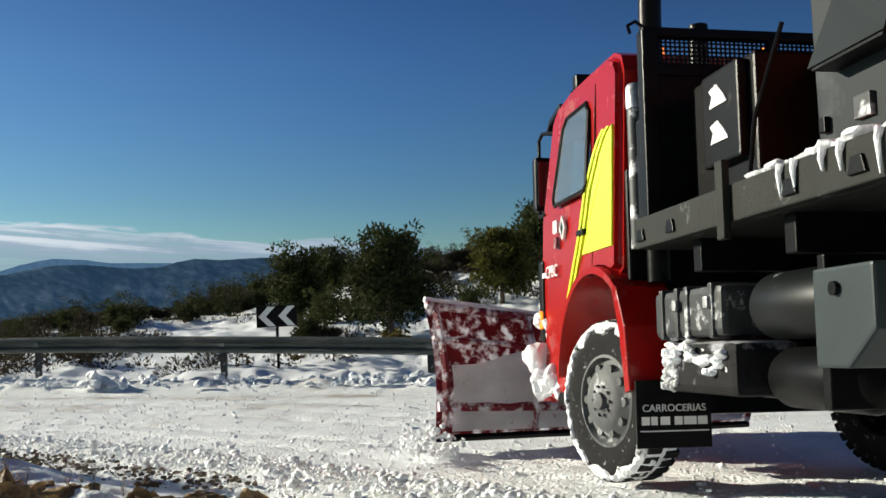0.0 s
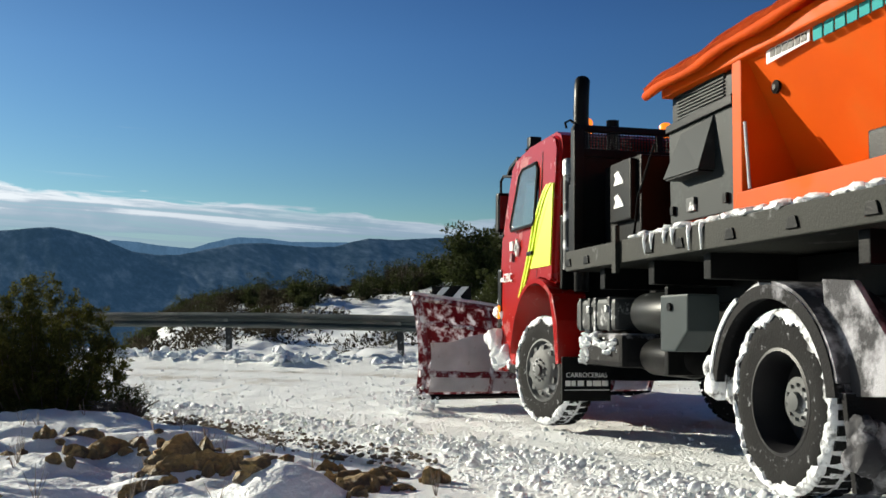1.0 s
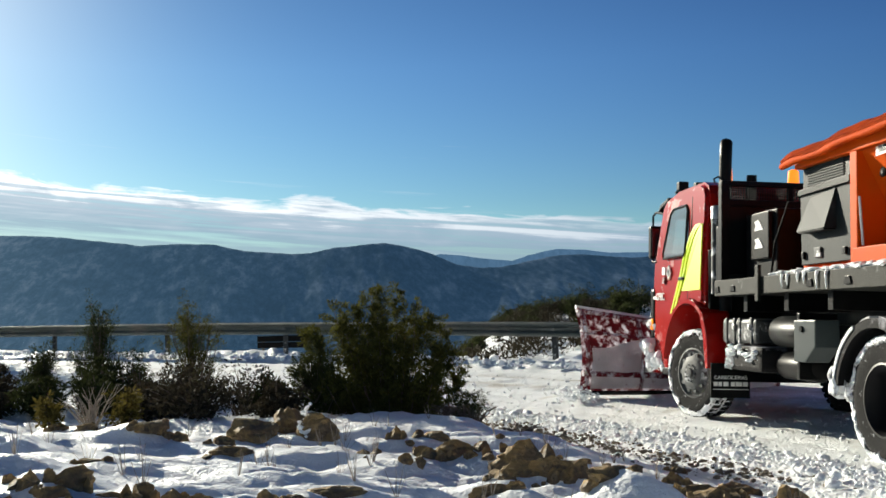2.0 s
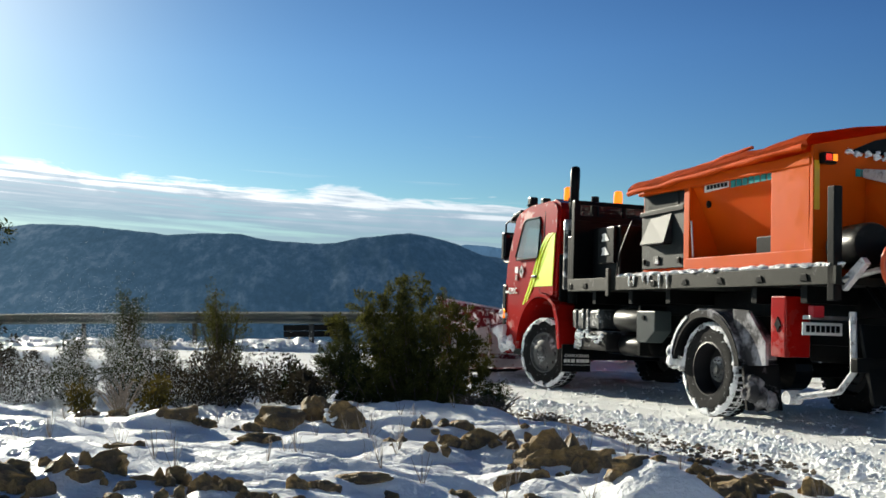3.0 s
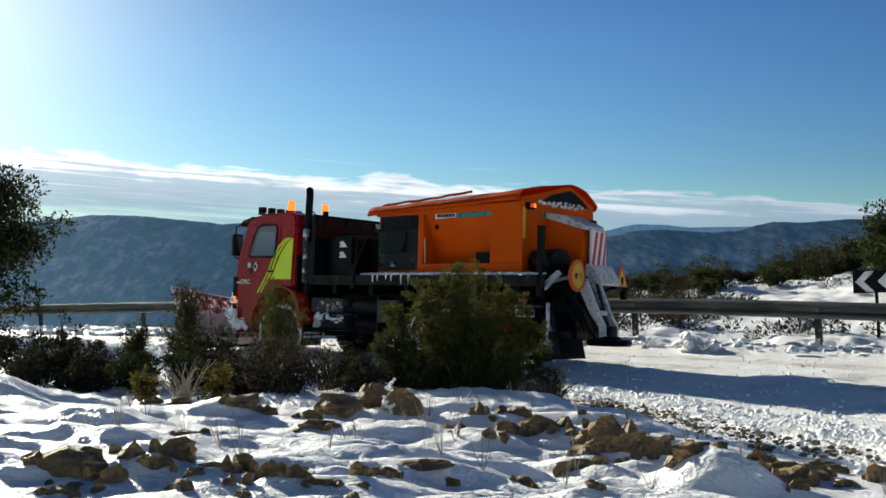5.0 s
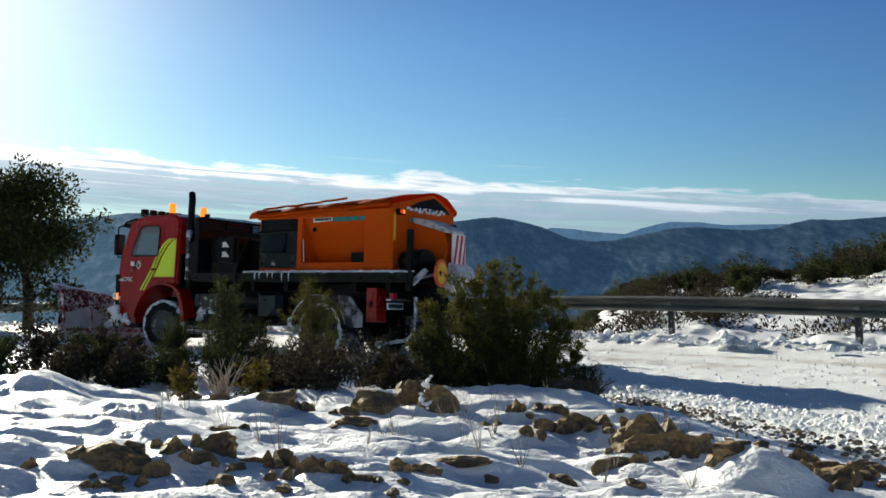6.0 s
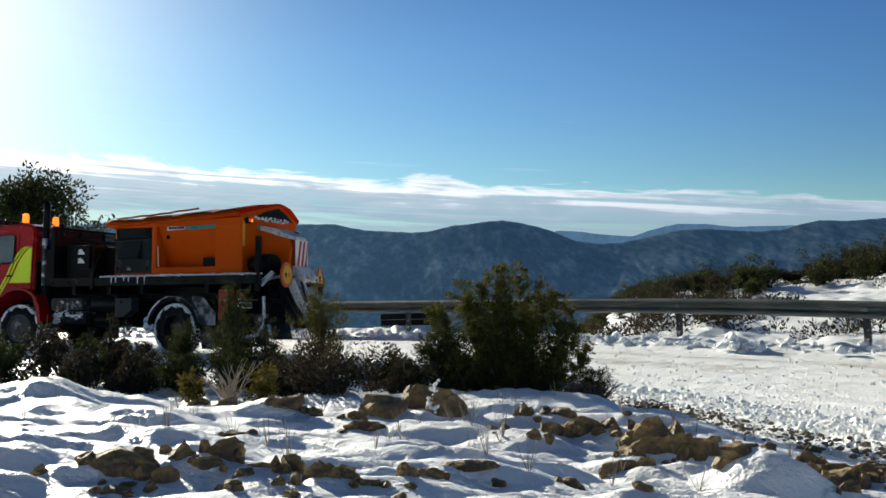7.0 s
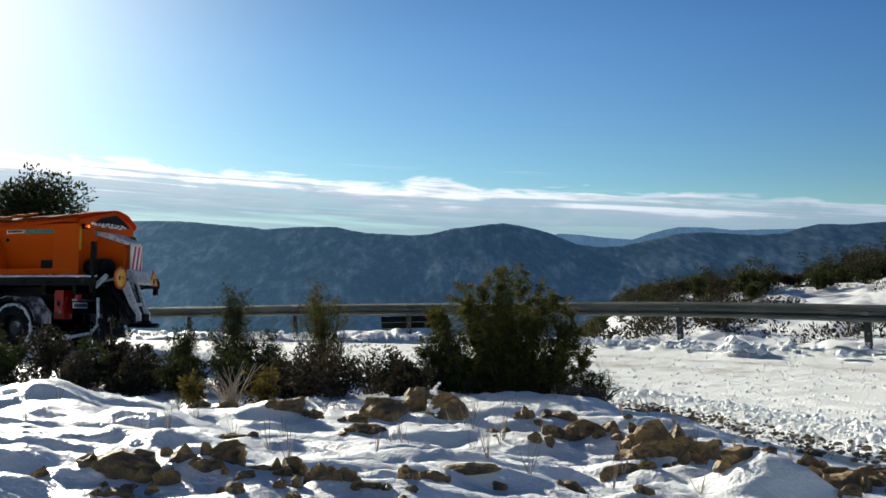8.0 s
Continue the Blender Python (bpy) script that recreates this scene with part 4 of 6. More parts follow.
    P("pipe_cap", tube([(3.72, 1.12, 2.40), (3.72, 1.12, 2.54), (3.72, 1.12, 2.56)], [0.064, 0.064, 0.05], 14), "steel", "bright steel pipe cap", True)
    P("intake_pipe", tube([(3.62, 0.72, 2.5), (3.62, 0.72, 2.93)], 0.06, 12), "black", "", True)
    P("side_shield", box(3.46, 3.64, 1.05, 1.16, 1.5, 2.3, 0.02), "black")
    # hydraulic power pack between cab and hopper
    P("power_pack", box(2.42, 3.22, -0.75, 0.96, 1.56, 2.40, 0.02), "black", "black power pack housing")
    P("oil_reservoir", box(1.90, 2.40, -0.70, 0.62, 1.56, 2.36, 0.03), "black", "black oil reservoir")
    lid = P("power_pack_door", box(2.50, 2.95, 0.96, 1.02, 1.86, 2.38, 0.015), "black", "open black flap")
    for z in (1.98, 2.18):
        part("vent", prism([(2.62, z), (2.84, z), (2.80, z + 0.06), (2.84, z + 0.10), (2.74, z + 0.12), (2.66, z + 0.05)], 1.02, 1.03, "y", 0.003), "white", lid, "pale slot")
    P("hose", tube([(2.05, 1.0, 2.42), (2.25, 1.06, 2.0), (2.4, 1.04, 1.62)], 0.012, 6), "black")
    P("hose", tube([(2.3, 0.9, 1.62), (2.1, 1.1, 1.7), (1.95, 1.05, 1.62)], 0.02, 6), "black")
    # under the bed
    t = P("battery_box", box(2.56, 3.48, 0.74, 1.14, 0.93, 1.20, 0.04), "strap", "ribbed dark metal box splashed with snow")
    for x in (2.66, 2.98, 3.12, 3.34):
        part("strap", box(x - 0.025, x + 0.025, 0.76, 1.155, 0.92, 1.212, 0.012), "strap", t)
    for x in (2.68, 3.10):
        part("strap_lock", box(x - 0.025, x + 0.025, 1.155, 1.175, 1.08, 1.14, 0.005), "steel", t)
    low = P("step_tank", box(2.46, 3.42, 0.76, 1.12, 0.62, 0.905, 0.05), "dusty", "dark step tank with snow lying on it")
    tagged(part("clinging_snow", lumps([(3.36 - 0.075 * k, 1.09 + 0.02 * (k % 3), 0.89 - 0.02 * ((k * 7) % 3) - 0.008 * k, 0.055 + 0.014 * (k % 2)) for k in range(11)], split=3, seed=9, flat=0.6, level=3), "snow_chunk", low, "ridge of clinging snow", True), kind="stuff")
    tagged(part("clinging_snow", lumps([(3.38 - 0.05 * (k % 4), 1.12, 0.66 + 0.035 * (k // 2), 0.035) for k in range(12)], split=4, seed=19, flat=0.9), "dirty_snow", low, "splashed snow", True), kind="stuff")
    P("air_tank", lathe([(0.0, -0.42), (0.09, -0.41), (0.145, -0.375), (0.165, -0.33), (0.165, 0.33), (0.145, 0.375), (0.09, 0.41), (0.0, 0.42)], 26), "tank", "dark round air tank", True).matrix_basis = pose(2.0, 0.93, 1.07, 0, 0, 90)
    P("air_tank", lathe([(0.0, -0.40), (0.10, -0.39), (0.14, -0.36), (0.15, -0.33), (0.15, 0.33), (0.14, 0.36), (0.10, 0.39), (0.0, 0.40)], 24), "black", "", True).matrix_basis = pose(2.0, 0.86, 0.72, 0, 0, 90)
    P("tank_bracket", box(1.62, 1.68, 0.70, 1.10, 0.60, 1.26, 0.01), "black")
    P("tool_box", prism([(1.16, 1.19), (1.60, 1.19), (1.60, 0.78), (1.36, 0.78), (1.16, 0.93)], 0.92, 1.17, "y", 0.015), "box_grey", "plain grey steel tool box")
    P("box_lock", lathe([(0.03, 0), (0.03, 0.02), (0, 0.02)], 10), "black").location = (1.42, 1.17, 1.10)
    P("under_guard", box(0.8, 3.6, -1.1, -0.9, 0.55, 0.85, 0.02), "black")
    for s in (-1, 1):
        fl = P("front_mud_flap", box(3.60, 3.625, s * 0.99 - 0.24, s * 0.99 + 0.24, 0.27, 0.68, 0.004), "black", "black rubber mud flap with white lettering")
    words("CARROCERIAS", 0.062, Matrix.Translation((3.598, 0.99, 0.51)) @ Matrix.Rotation(radians(-90), 4, "Z") @ Matrix.Rotation(radians(90), 4, "X"), "white", fl, "white lettering")
    for a, b in ((0.78, 0.84), (0.85, 0.93), (0.94, 0.99), (1.02, 1.08), (1.10, 1.14), (1.15, 1.20)):
        part("lettering_bar", box(3.594, 3.599, a, b, 0.41, 0.46, 0), "white", fl)
    part("flap_border", box(3.594, 3.599, 0.77, 1.21, 0.37, 0.377, 0), "white", fl)
    # rear mudguards, flaps
    for s in (1, -1):
        g = arc_strip(0, 0.525, 0.64, 0.665, 10, 172, s * 0.72, s * 1.23, 24)
        arc_strip(0, 0.525, 0.60, 0.68, 8, 174, s * 1.19, s * 1.25, 24, g)
        mg = P("rear_mudguard", g, "dusty", "black rear mudguard rimmed with frozen snow", True)
        part("snow_crust", arc_strip(0, 0.525, 0.668, 0.70, 95, 168, s * 0.75, s * 1.24, 16), "dusty_light", mg, "crust of dirty snow", True)
        part("snow_crust", arc_strip(0, 0.525, 0.668, 0.715, 22, 78, s * 0.75, s * 1.2, 12), "dirty_snow", mg, "", True)
        part("snow_crust", arc_strip(0, 0.525, 0.660, 0.690, 6, 62, s * 1.225, s * 1.262, 16), "tyre_snow", mg, "frozen snow rim", True)
        tagged(part("clinging_snow", lumps([(0.68, s * 1.2, 0.60, 0.085), (0.66, s * 1.08, 0.55, 0.07), (0.69, s * 1.22, 0.70, 0.06)], seed=3 + s, flat=1.3), "tyre_snow", mg, "frozen snow clumps", True), kind="stuff")
        P("rear_mud_flap", prism([(-0.68, 0.62), (-0.72, 0.62), (-0.80, 0.12), (-0.76, 0.12)], s * 0.75, s * 1.22, "y", 0.004), "dusty", "mud flap caked with snow")
        P("mudguard_stay", prism([(-0.46, 1.02), (-0.70, 0.60), (-1.02, 0.62), (-1.02, 0.86), (-0.72, 1.20), (-0.44, 1.22)], s * 1.12, s * 1.16, "y", 0.006), "dusty_light", "snow-crusted grey stay plate")
    tagged(part("clinging_snow", lumps([(-0.80, 1.05, 0.26, 0.10), (-0.80, 1.17, 0.32, 0.10), (-0.79, 0.92, 0.22, 0.09), (-0.77, 1.16, 0.44, 0.07), (-0.78, 1.08, 0.40, 0.07)], seed=8, flat=1.2, level=3), "dusty_light", truck, "snow caked on the mud flap", True), kind="stuff")
    build_hopper(truck)
    build_rear(truck)
    build_plow(truck)
    # snow lying on the bed edge, hanging over it
    rnd = random.Random(5)
    for x0, x1 in ((1.95, 0.2), (0.2, -2.1)):
        cs = [(x, 1.17 + rnd.uniform(-0.03, 0.05), 1.655, rnd.uniform(0.05, 0.085)) for x in np.arange(x1, x0, 0.06)]
        tagged(P("snow_strip", lumps(cs, seed=int(x0 * 10), flat=0.42, level=2), "snow_chunk", "snow lying along the bed edge", True), kind="stuff")
    for x in (1.62, 1.50, 1.28, 1.15, 0.9, 0.72):
        h = rnd.uniform(0.06, 0.17)
        P("icicle", tube([(x, 1.275, 1.64), (x + 0.005, 1.285, 1.60), (x, 1.283, 1.62 - h)], [0.020, 0.013, 0.004], 7), "snow_chunk", "hanging snow icicle", True)
    return truck, wheels


def build_hopper(truck):
    # V-shaped body with a plain rear wall
    prof = [(-1.0, 2.78), (-0.98, 2.70), (-0.55, 1.82), (-0.55, 1.56), (0.55, 1.56), (0.55, 1.82), (0.98, 2.70), (1.0, 2.78)]
    hop = part("hopper", prism(prof, -1.55, 0.72, "x", 0.01), "orange", truck, "orange gritter hopper")
    part("engine_housing", box(0.72, 1.82, -0.98, 0.96, 1.60, 2.80, 0.02), "orange", hop, "orange engine housing")
    for s in (1, -1):
        part("base_beam", prism([(-1.62, 1.55), (1.86, 1.55), (1.86, 1.70), (0.70, 1.70), (0.66, 1.84), (-1.62, 1.84)], s * 0.5, s * 1.06, "y", 0.012), "orange", hop)
        part("rib", prism([(s * 1.04, 2.80), (s * 1.04, 1.62), (s * 0.5, 1.62), (s * 0.92, 2.80)], 0.62, 0.74, "x", 0.01), "orange", hop)
        part("rib", prism([(s * 1.02, 2.80), (s * 1.04, 1.70), (s * 0.5, 1.70), (s * 0.92, 2.80)], -1.56, -1.46, "x", 0.01), "orange", hop)
        part("top_rail", box(-1.56, 1.82, s * 1.0 - 0.05, s * 1.0 + 0.05, 2.72, 2.84, 0.015), "orange", hop)
    # dark service panels at the front
    lp = part("service_door", prism([(0.76, 1.74), (1.77, 1.74), (1.79, 2.44), (0.76, 2.47)], 0.96, 1.0, "y", 0.008), "panel_grey", hop, "dark grey service door with a scoop")
    sc = prism([(1.62, 2.06), (1.06, 2.06), (1.06, 2.44), (1.56, 2.40)], 1.0, 1.012, "y")
    for w in sc.verts:
        if w.co.z < 2.1 and w.co.y > 1.005:
            w.co.y = 1.13
    part("air_scoop", sc, "panel_grey", lp, "flared air scoop")
    part("scoop_mouth", prism([(1.60, 2.045), (1.08, 2.045), (1.08, 2.058), (1.60, 2.058)], 1.003, 1.12, "y"), "black", lp)
    part("latch", box(1.34, 1.46, 1.0, 1.025, 1.80, 1.90, 0.006), "strap", lp, "folding latch")
    for x in (1.7, 0.88):
        part("rubber_stop", box(x - 0.025, x + 0.025, 1.0, 1.03, 1.80, 1.87, 0.006), "black", lp)
    vp = part("vent_panel", box(0.78, 1.78, 0.95, 0.975, 2.48, 2.78, 0.005), "black", hop, "black louvred vent")
    for k in range(9):
        z = 2.53 + k * 0.025
        part("louvre", box(0.95, 1.68, 0.975, 0.99, z, z + 0.012, 0), "panel_grey", vp)
    part("vent_cowl", prism([(0.77, 2.46), (1.79, 2.44), (1.79, 2.50), (0.77, 2.53)], 0.96, 1.03, "y", 0.006), "black", hop)
    # details on the sloping side
    part("plug", lathe([(0.045, 0), (0.045, 0.02), (0.02, 0.03), (0, 0.03)], 16), "black", hop, "black rubber plug").location = (0.42, 0.89, 2.50)
    part("guide_rod", tube([(0.59, 1.0, 1.86), (0.59, 1.03, 2.30)], 0.012, 8), "steel", hop)
    part("chute_flap", box(-0.92, -0.5, 0.5, 0.90, 1.84, 2.04, 0.01), "black", hop, "dark feed opening")
    sign = part("maker_plate", prism([(0.38, 2.63), (-0.10, 2.65), (-0.10, 2.735), (0.38, 2.715)], 0.985, 0.992, "y"), "white", hop, "white maker's plate, dark bars")
    for k in range(6):
        x = 0.33 - k * 0.07
        part("lettering_bar", box(x - 0.055, x, 0.992, 0.996, 2.66, 2.71, 0), "black", sign)
    for k in range(7):
        x = -0.14 - k * 0.11
        part("lettering_bar", box(x - 0.09, x, 0.985, 0.994, 2.635 + 0.002 * k, 2.735, 0), "teal", hop, "teal lettering bar")
    # flat rear bay of the flank
    for q in (1, -1):
        part("flank_panel", prism([(-0.92, 1.72), (-1.54, 1.72), (-1.54, 2.86), (-0.92, 2.84)], q * 0.5, q * 1.035, "y", 0.015), "orange", hop, "flat orange side panel")
    # roof cover
    cv = bmesh.new()
    n = 36
    rows = []
    for i in range(n + 1):
        f = i / n
        x = 1.93 - f * 3.55
        ze, zr = 2.80 + 0.14 * f, 3.02 + 0.24 * f
        sag = 0.012 * math.sin(f * 22) + 0.006 * math.sin(f * 47)
        rows.append([cv.verts.new((x, y, z + (sag if abs(y) < 1.1 else sag * 0.3))) for y, z in ((1.13, ze - 0.05), (1.15, ze + 0.02), (1.08, ze + 0.09), (0.50, (ze + zr) / 2 + 0.05), (0.0, zr - 0.045), (-0.28, zr), (-0.50, zr - 0.02), (-0.75, (ze + zr) / 2 + 0.08), (-1.02, ze + 0.07), (-1.10, ze + 0.02), (-1.08, ze - 0.05))])
    for p, q in zip(rows, rows[1:]):
        for k in range(10):
            cv.faces.new((p[k], p[k + 1], q[k + 1], q[k]))
    bmesh.ops.solidify(cv, geom=cv.faces[:], thickness=0.02)
    cover = part("roof_cover", cv, "tarp", hop, "orange tarpaulin roof cover", True)
    for s in (1, -1):
        path = [(1.95 - 3.5 * f, s * (1.12 + 0.010 * math.sin(f * 19)), 2.765 + 0.14 * f + 0.008 * math.sin(f * 23)) for f in np.linspace(0, 1, 26)]
        part("rolled_tarpaulin", tube(path, [0.034 + 0.005 * math.sin(k * 1.1) for k in range(26)], 10), "tarp", cover, "rolled edge of the tarpaulin", True)
        path = [(1.9 - 2.2 * f, s * (0.80 + 0.03 * math.sin(f * 9)), 2.955 + 0.14 * f + 0.006 * math.sin(f * 27)) for f in np.linspace(0, 1, 18)]
        part("rolled_tarpaulin", tube(path, 0.022, 8), "tarp", cover, "", True)
    part("ridge_bar", tube([(1.6, -0.28, 3.055), (-0.2, -0.28, 3.165)], 0.025, 8), "black", cover)
    # rear gable with a dark mesh panel
    ge = part("rear_gable", prism([(-1.04, 1.70), (1.04, 1.70), (1.04, 2.92), (-0.28, 3.22), (-1.0, 2.92)], -1.60, -1.55, "x", 0.008), "orange", hop, "orange rear wall")
    part("gable_mesh", prism([(-0.85, 2.88), (0.60, 2.88), (0.25, 3.03), (-0.28, 3.15), (-0.60, 3.03)], -1.612, -1.60, "x"), "black", ge, "dark mesh opening edged with snow")
    tagged(part("clinging_snow", lumps([(-1.61, 0.6 - k * 0.12, 2.87, 0.045) for k in range(11)], split=7, seed=2, level=1), "snow_chunk", ge, "snow on the ledge", True), kind="stuff")
    for k in range(7):
        y = 0.50 - k * 0.075
        part("lettering_bar", box(-1.612, -1.60, y - 0.058, y, 2.63, 2.71, 0), "teal", ge, "teal lettering bar")
    part("yellow_strip", box(-1.612, -1.60, 0.97, 1.03, 2.25, 2.76, 0), "sign_yellow", ge, "yellow reflective strip")


def build_rear(truck):
    P = lambda name, bm, m, label="", smooth=False: part(name, bm, m, truck, label, smooth)
    for s in (1, -1):
        P("rear_post", box(-2.17, -2.07, s * 1.22 - 0.05, s * 1.22 + 0.05, 1.30, 2.42 if s > 0 else 1.70, 0.012), "black", "black upright post")
    lamp = P("warning_lamp", box(-1.70, -1.60, 0.82, 0.98, 2.72, 2.84, 0.02), "black", "warning lamp cluster")
    part("lamp_lens", box(-1.715, -1.70, 0.90, 0.97, 2.75, 2.82, 0.006), "red_lens", lamp, "lit red lens")
    part("lamp_lens", box(-1.715, -1.70, 0.83, 0.88, 2.75, 2.82, 0.006), "amber", lamp, "lit amber lens")
    # motor hood with snow on top
    P("motor_hood", prism([(-1.60, 1.75), (-2.28, 1.75), (-2.36, 2.20), (-2.30, 2.42), (-1.60, 2.62)], -0.14, 0.38, "y", 0.03), "orange", "orange motor hood")
    P("hood_snow", prism([(-1.60, 2.62), (-2.30, 2.42), (-2.40, 2.40), (-2.40, 2.47), (-2.28, 2.53), (-1.95, 2.66), (-1.60, 2.72)], -0.16, 0.42, "y", 0.03), "dirty_snow", "snow lying on the hood", True)
    sp = P("striped_panel", box(-2.46, -2.42, -0.12, 0.32, 1.82, 2.40, 0.008), "white", "red and white striped hazard panel")
    for k in range(3):
        y = 0.30 - k * 0.15
        part("red_stripe", prism([(y, 1.84), (y - 0.07, 1.84), (max(y - 0.17, -0.11), 2.38), (max(y - 0.10, -0.11), 2.38)], -2.466, -2.46, "x"), "plain_red", sp)
    P("snowy_skirt", prism([(-2.40, 1.86), (-2.55, 1.80), (-2.72, 1.55), (-2.66, 1.50), (-2.38, 1.66)], -0.20, 0.38, "y", 0.02), "dirty_snow", "snow-covered skirt plate")
    # reflector disc
    d = P("reflector_disc", lathe([(0.33, -0.02), (0.34, 0.0), (0.33, 0.02), (0.0, 0.02)], 36), "sign_orange", "round orange and yellow reflector disc", True)
    d.matrix_basis = pose(-2.52, 0.80, 1.64, 0, 0, 97) @ Matrix.Diagonal((0.76, 1, 0.76, 1))
    part("disc_face", lathe([(0.255, 0.021), (0.255, 0.026), (0.0, 0.026)], 32), "sign_yellow", d)
    for k, x in enumerate((-0.10, 0.10)):
        part("pictogram", box(x - 0.055, x + 0.055, 0.026, 0.031, -0.03, 0.05, 0), "sign_orange" if k == 0 else "black", d)
        part("pictogram", box(x - 0.05, x + 0.03, 0.026, 0.031, -0.07, -0.04, 0), "sign_orange" if k == 0 else "black", d)
    P("disc_arm", tube([(-2.12, 1.15, 1.50), (-2.40, 0.95, 1.60), (-2.50, 0.85, 1.62)], 0.03, 8), "steel")
    P("stay_arm", prism([(-2.05, 1.48), (-2.12, 1.40), (-2.42, 1.66), (-2.36, 1.72)], 1.05, 1.12, "y", 0.01), "dirty_snow", "snow-covered diagonal arm")
    P("motor_drum", lathe([(0.0, -0.3), (0.2, -0.3), (0.22, -0.25), (0.22, 0.25), (0.2, 0.3), (0.0, 0.3)], 24), "black", "black feed motor", True).matrix_basis = pose(-1.98, 0.80, 1.86, 0, 0, 75)
    # chute and spinner
    for y in (0.16, 0.50):
        P("chute_leg", prism([(-2.30, 1.62), (-2.54, 1.60), (-2.80, 1.02), (-2.90, 0.86), (-2.90, 0.66), (-2.80, 0.66), (-2.79, 0.84), (-2.62, 1.04)], y, y + 0.07, "y", 0.012), "dirty_snow", "snow-covered steel leg of the spreader")
    P("chute", prism([(-2.42, 1.56), (-2.56, 1.56), (-2.84, 0.72), (-2.70, 0.72)], 0.25, 0.48, "y", 0.02), "dusty", "dark spreader chute")
    P("chute_brace", box(-2.74, -2.68, 0.16, 0.57, 1.02, 1.10, 0.01), "dirty_snow", "snowy cross brace")
    P("chute_frame", tube([(-2.2, 0.70, 1.62), (-2.58, 0.72, 0.95), (-2.82, 0.70, 0.66)], 0.035, 8), "black")
    P("chute_frame", tube([(-2.2, -0.15, 1.62), (-2.6, 0.0, 1.0), (-2.82, 0.16, 0.70)], 0.03, 8), "black")
    P("spinner_disc", lathe([(0.0, 0.10), (0.16, 0.10), (0.20, 0.06), (0.33, 0.05), (0.36, 0.0), (0.34, -0.05), (0.0, -0.02)], 30, axis="z"), "black", "black spinner disc", True).location = (-2.88, 0.40, 0.60)
    P("spinner_motor", box(-2.98, -2.80, 0.30, 0.50, 0.66, 0.86, 0.04), "black")
    P("pipe_bundle", tube([(-2.25, 0.55, 1.55), (-2.35, 0.62, 1.1), (-2.30, 0.50, 0.65)], 0.05, 8), "black")
    for k in range(5):
        P("hose", tube([(-2.0 - 0.03 * k, 0.75 - 0.14 * k, 1.5), (-2.3 - 0.05 * k, 0.72 - 0.14 * k, 1.15 - 0.05 * k), (-2.45, 0.60 - 0.15 * k, 0.75)], 0.018, 6), "black")
    P("under_bumper", box(-2.30, -2.20, -0.35, 1.1, 0.62, 0.76, 0.012), "black")
    P("hitch_plate", box(-2.26, -2.18, -0.5, 0.5, 0.6, 1.3, 0.01), "black")
    P("rubber_apron", prism([(-2.15, 1.08), (-2.20, 1.08), (-2.38, 0.32), (-2.33, 0.32)], 0.30, 0.97, "y", 0.006), "black", "black rubber apron")
    bar = P("swing_arm", tube([(-2.1, 0.98, 1.2), (-2.12, 0.98, 0.62), (-2.0, 1.05, 0.42), (-1.55, 1.18, 0.33)], 0.035, 8), "dirty_snow", "snowy bent steel arm", True)
    part("arm_end", lathe([(0.07, -0.08), (0.07, 0.08), (0.0, 0.08)], 14), "dirty_snow", bar, "", True).location = (-1.5, 1.2, 0.32)
    rb = P("red_box", box(-1.36, -1.12, 0.86, 1.18, 0.72, 1.36, 0.02), "red", "red extinguisher box")
    part("lamp_diamond", prism([(-1.29, 1.06), (-1.24, 0.98), (-1.19, 1.06), (-1.24, 1.14)], 1.18, 1.19, "y"), "black", rb)
    pl = P("number_plate", box(-1.60, -1.585, 0.66, 1.16, 0.96, 1.09, 0.004), "white", "white number plate with dark bars")
    for k in range(7):
        y = 1.12 - k * 0.063
        part("lettering_bar", box(-1.606, -1.60, y - 0.045, y, 0.99, 1.06, 0), "black", pl)
    P("tail_lamp", box(-1.66, -1.58, 0.94, 1.08, 1.14, 1.26, 0.01), "plain_red", "red tail lamp")
    P("light_bracket", box(-1.64, -1.52, 0.5, 1.1, 1.12, 1.16, 0.006), "steel")
    # triangular warning sign carried at the far rear corner
    ws = P("warning_sign", prism([(-0.47, 1.50), (-0.11, 1.50), (-0.29, 1.88)], -2.66, -2.64, "x", 0.004), "sign_orange", "triangular roadworks warning sign")
    part("sign_face", prism([(-0.41, 1.53), (-0.17, 1.53), (-0.29, 1.80)], -2.666, -2.66, "x"), "sign_yellow", ws)
    part("sign_face", prism([(-0.41, 1.53), (-0.17, 1.53), (-0.29, 1.80)], -2.64, -2.634, "x"), "sign_yellow", ws)
    part("pictogram", box(-2.67, -2.666, -0.325, -0.255, 1.54, 1.66, 0), "black", ws)
    P("sign_arm", tube([(-2.2, -0.28, 1.40), (-2.65, -0.29, 1.52)], 0.03, 8), "black")
    P("rear_camera", box(-1.75, -1.62, -0.9, -0.75, 2.55, 2.68, 0.02), "black")
    P("hopper_feed", prism([(-1.6, 1.55), (-1.6, 1.2), (-2.2, 1.3), (-2.2, 1.74), (-1.6, 1.74)], -0.5, 0.5, "y", 0.02), "black")


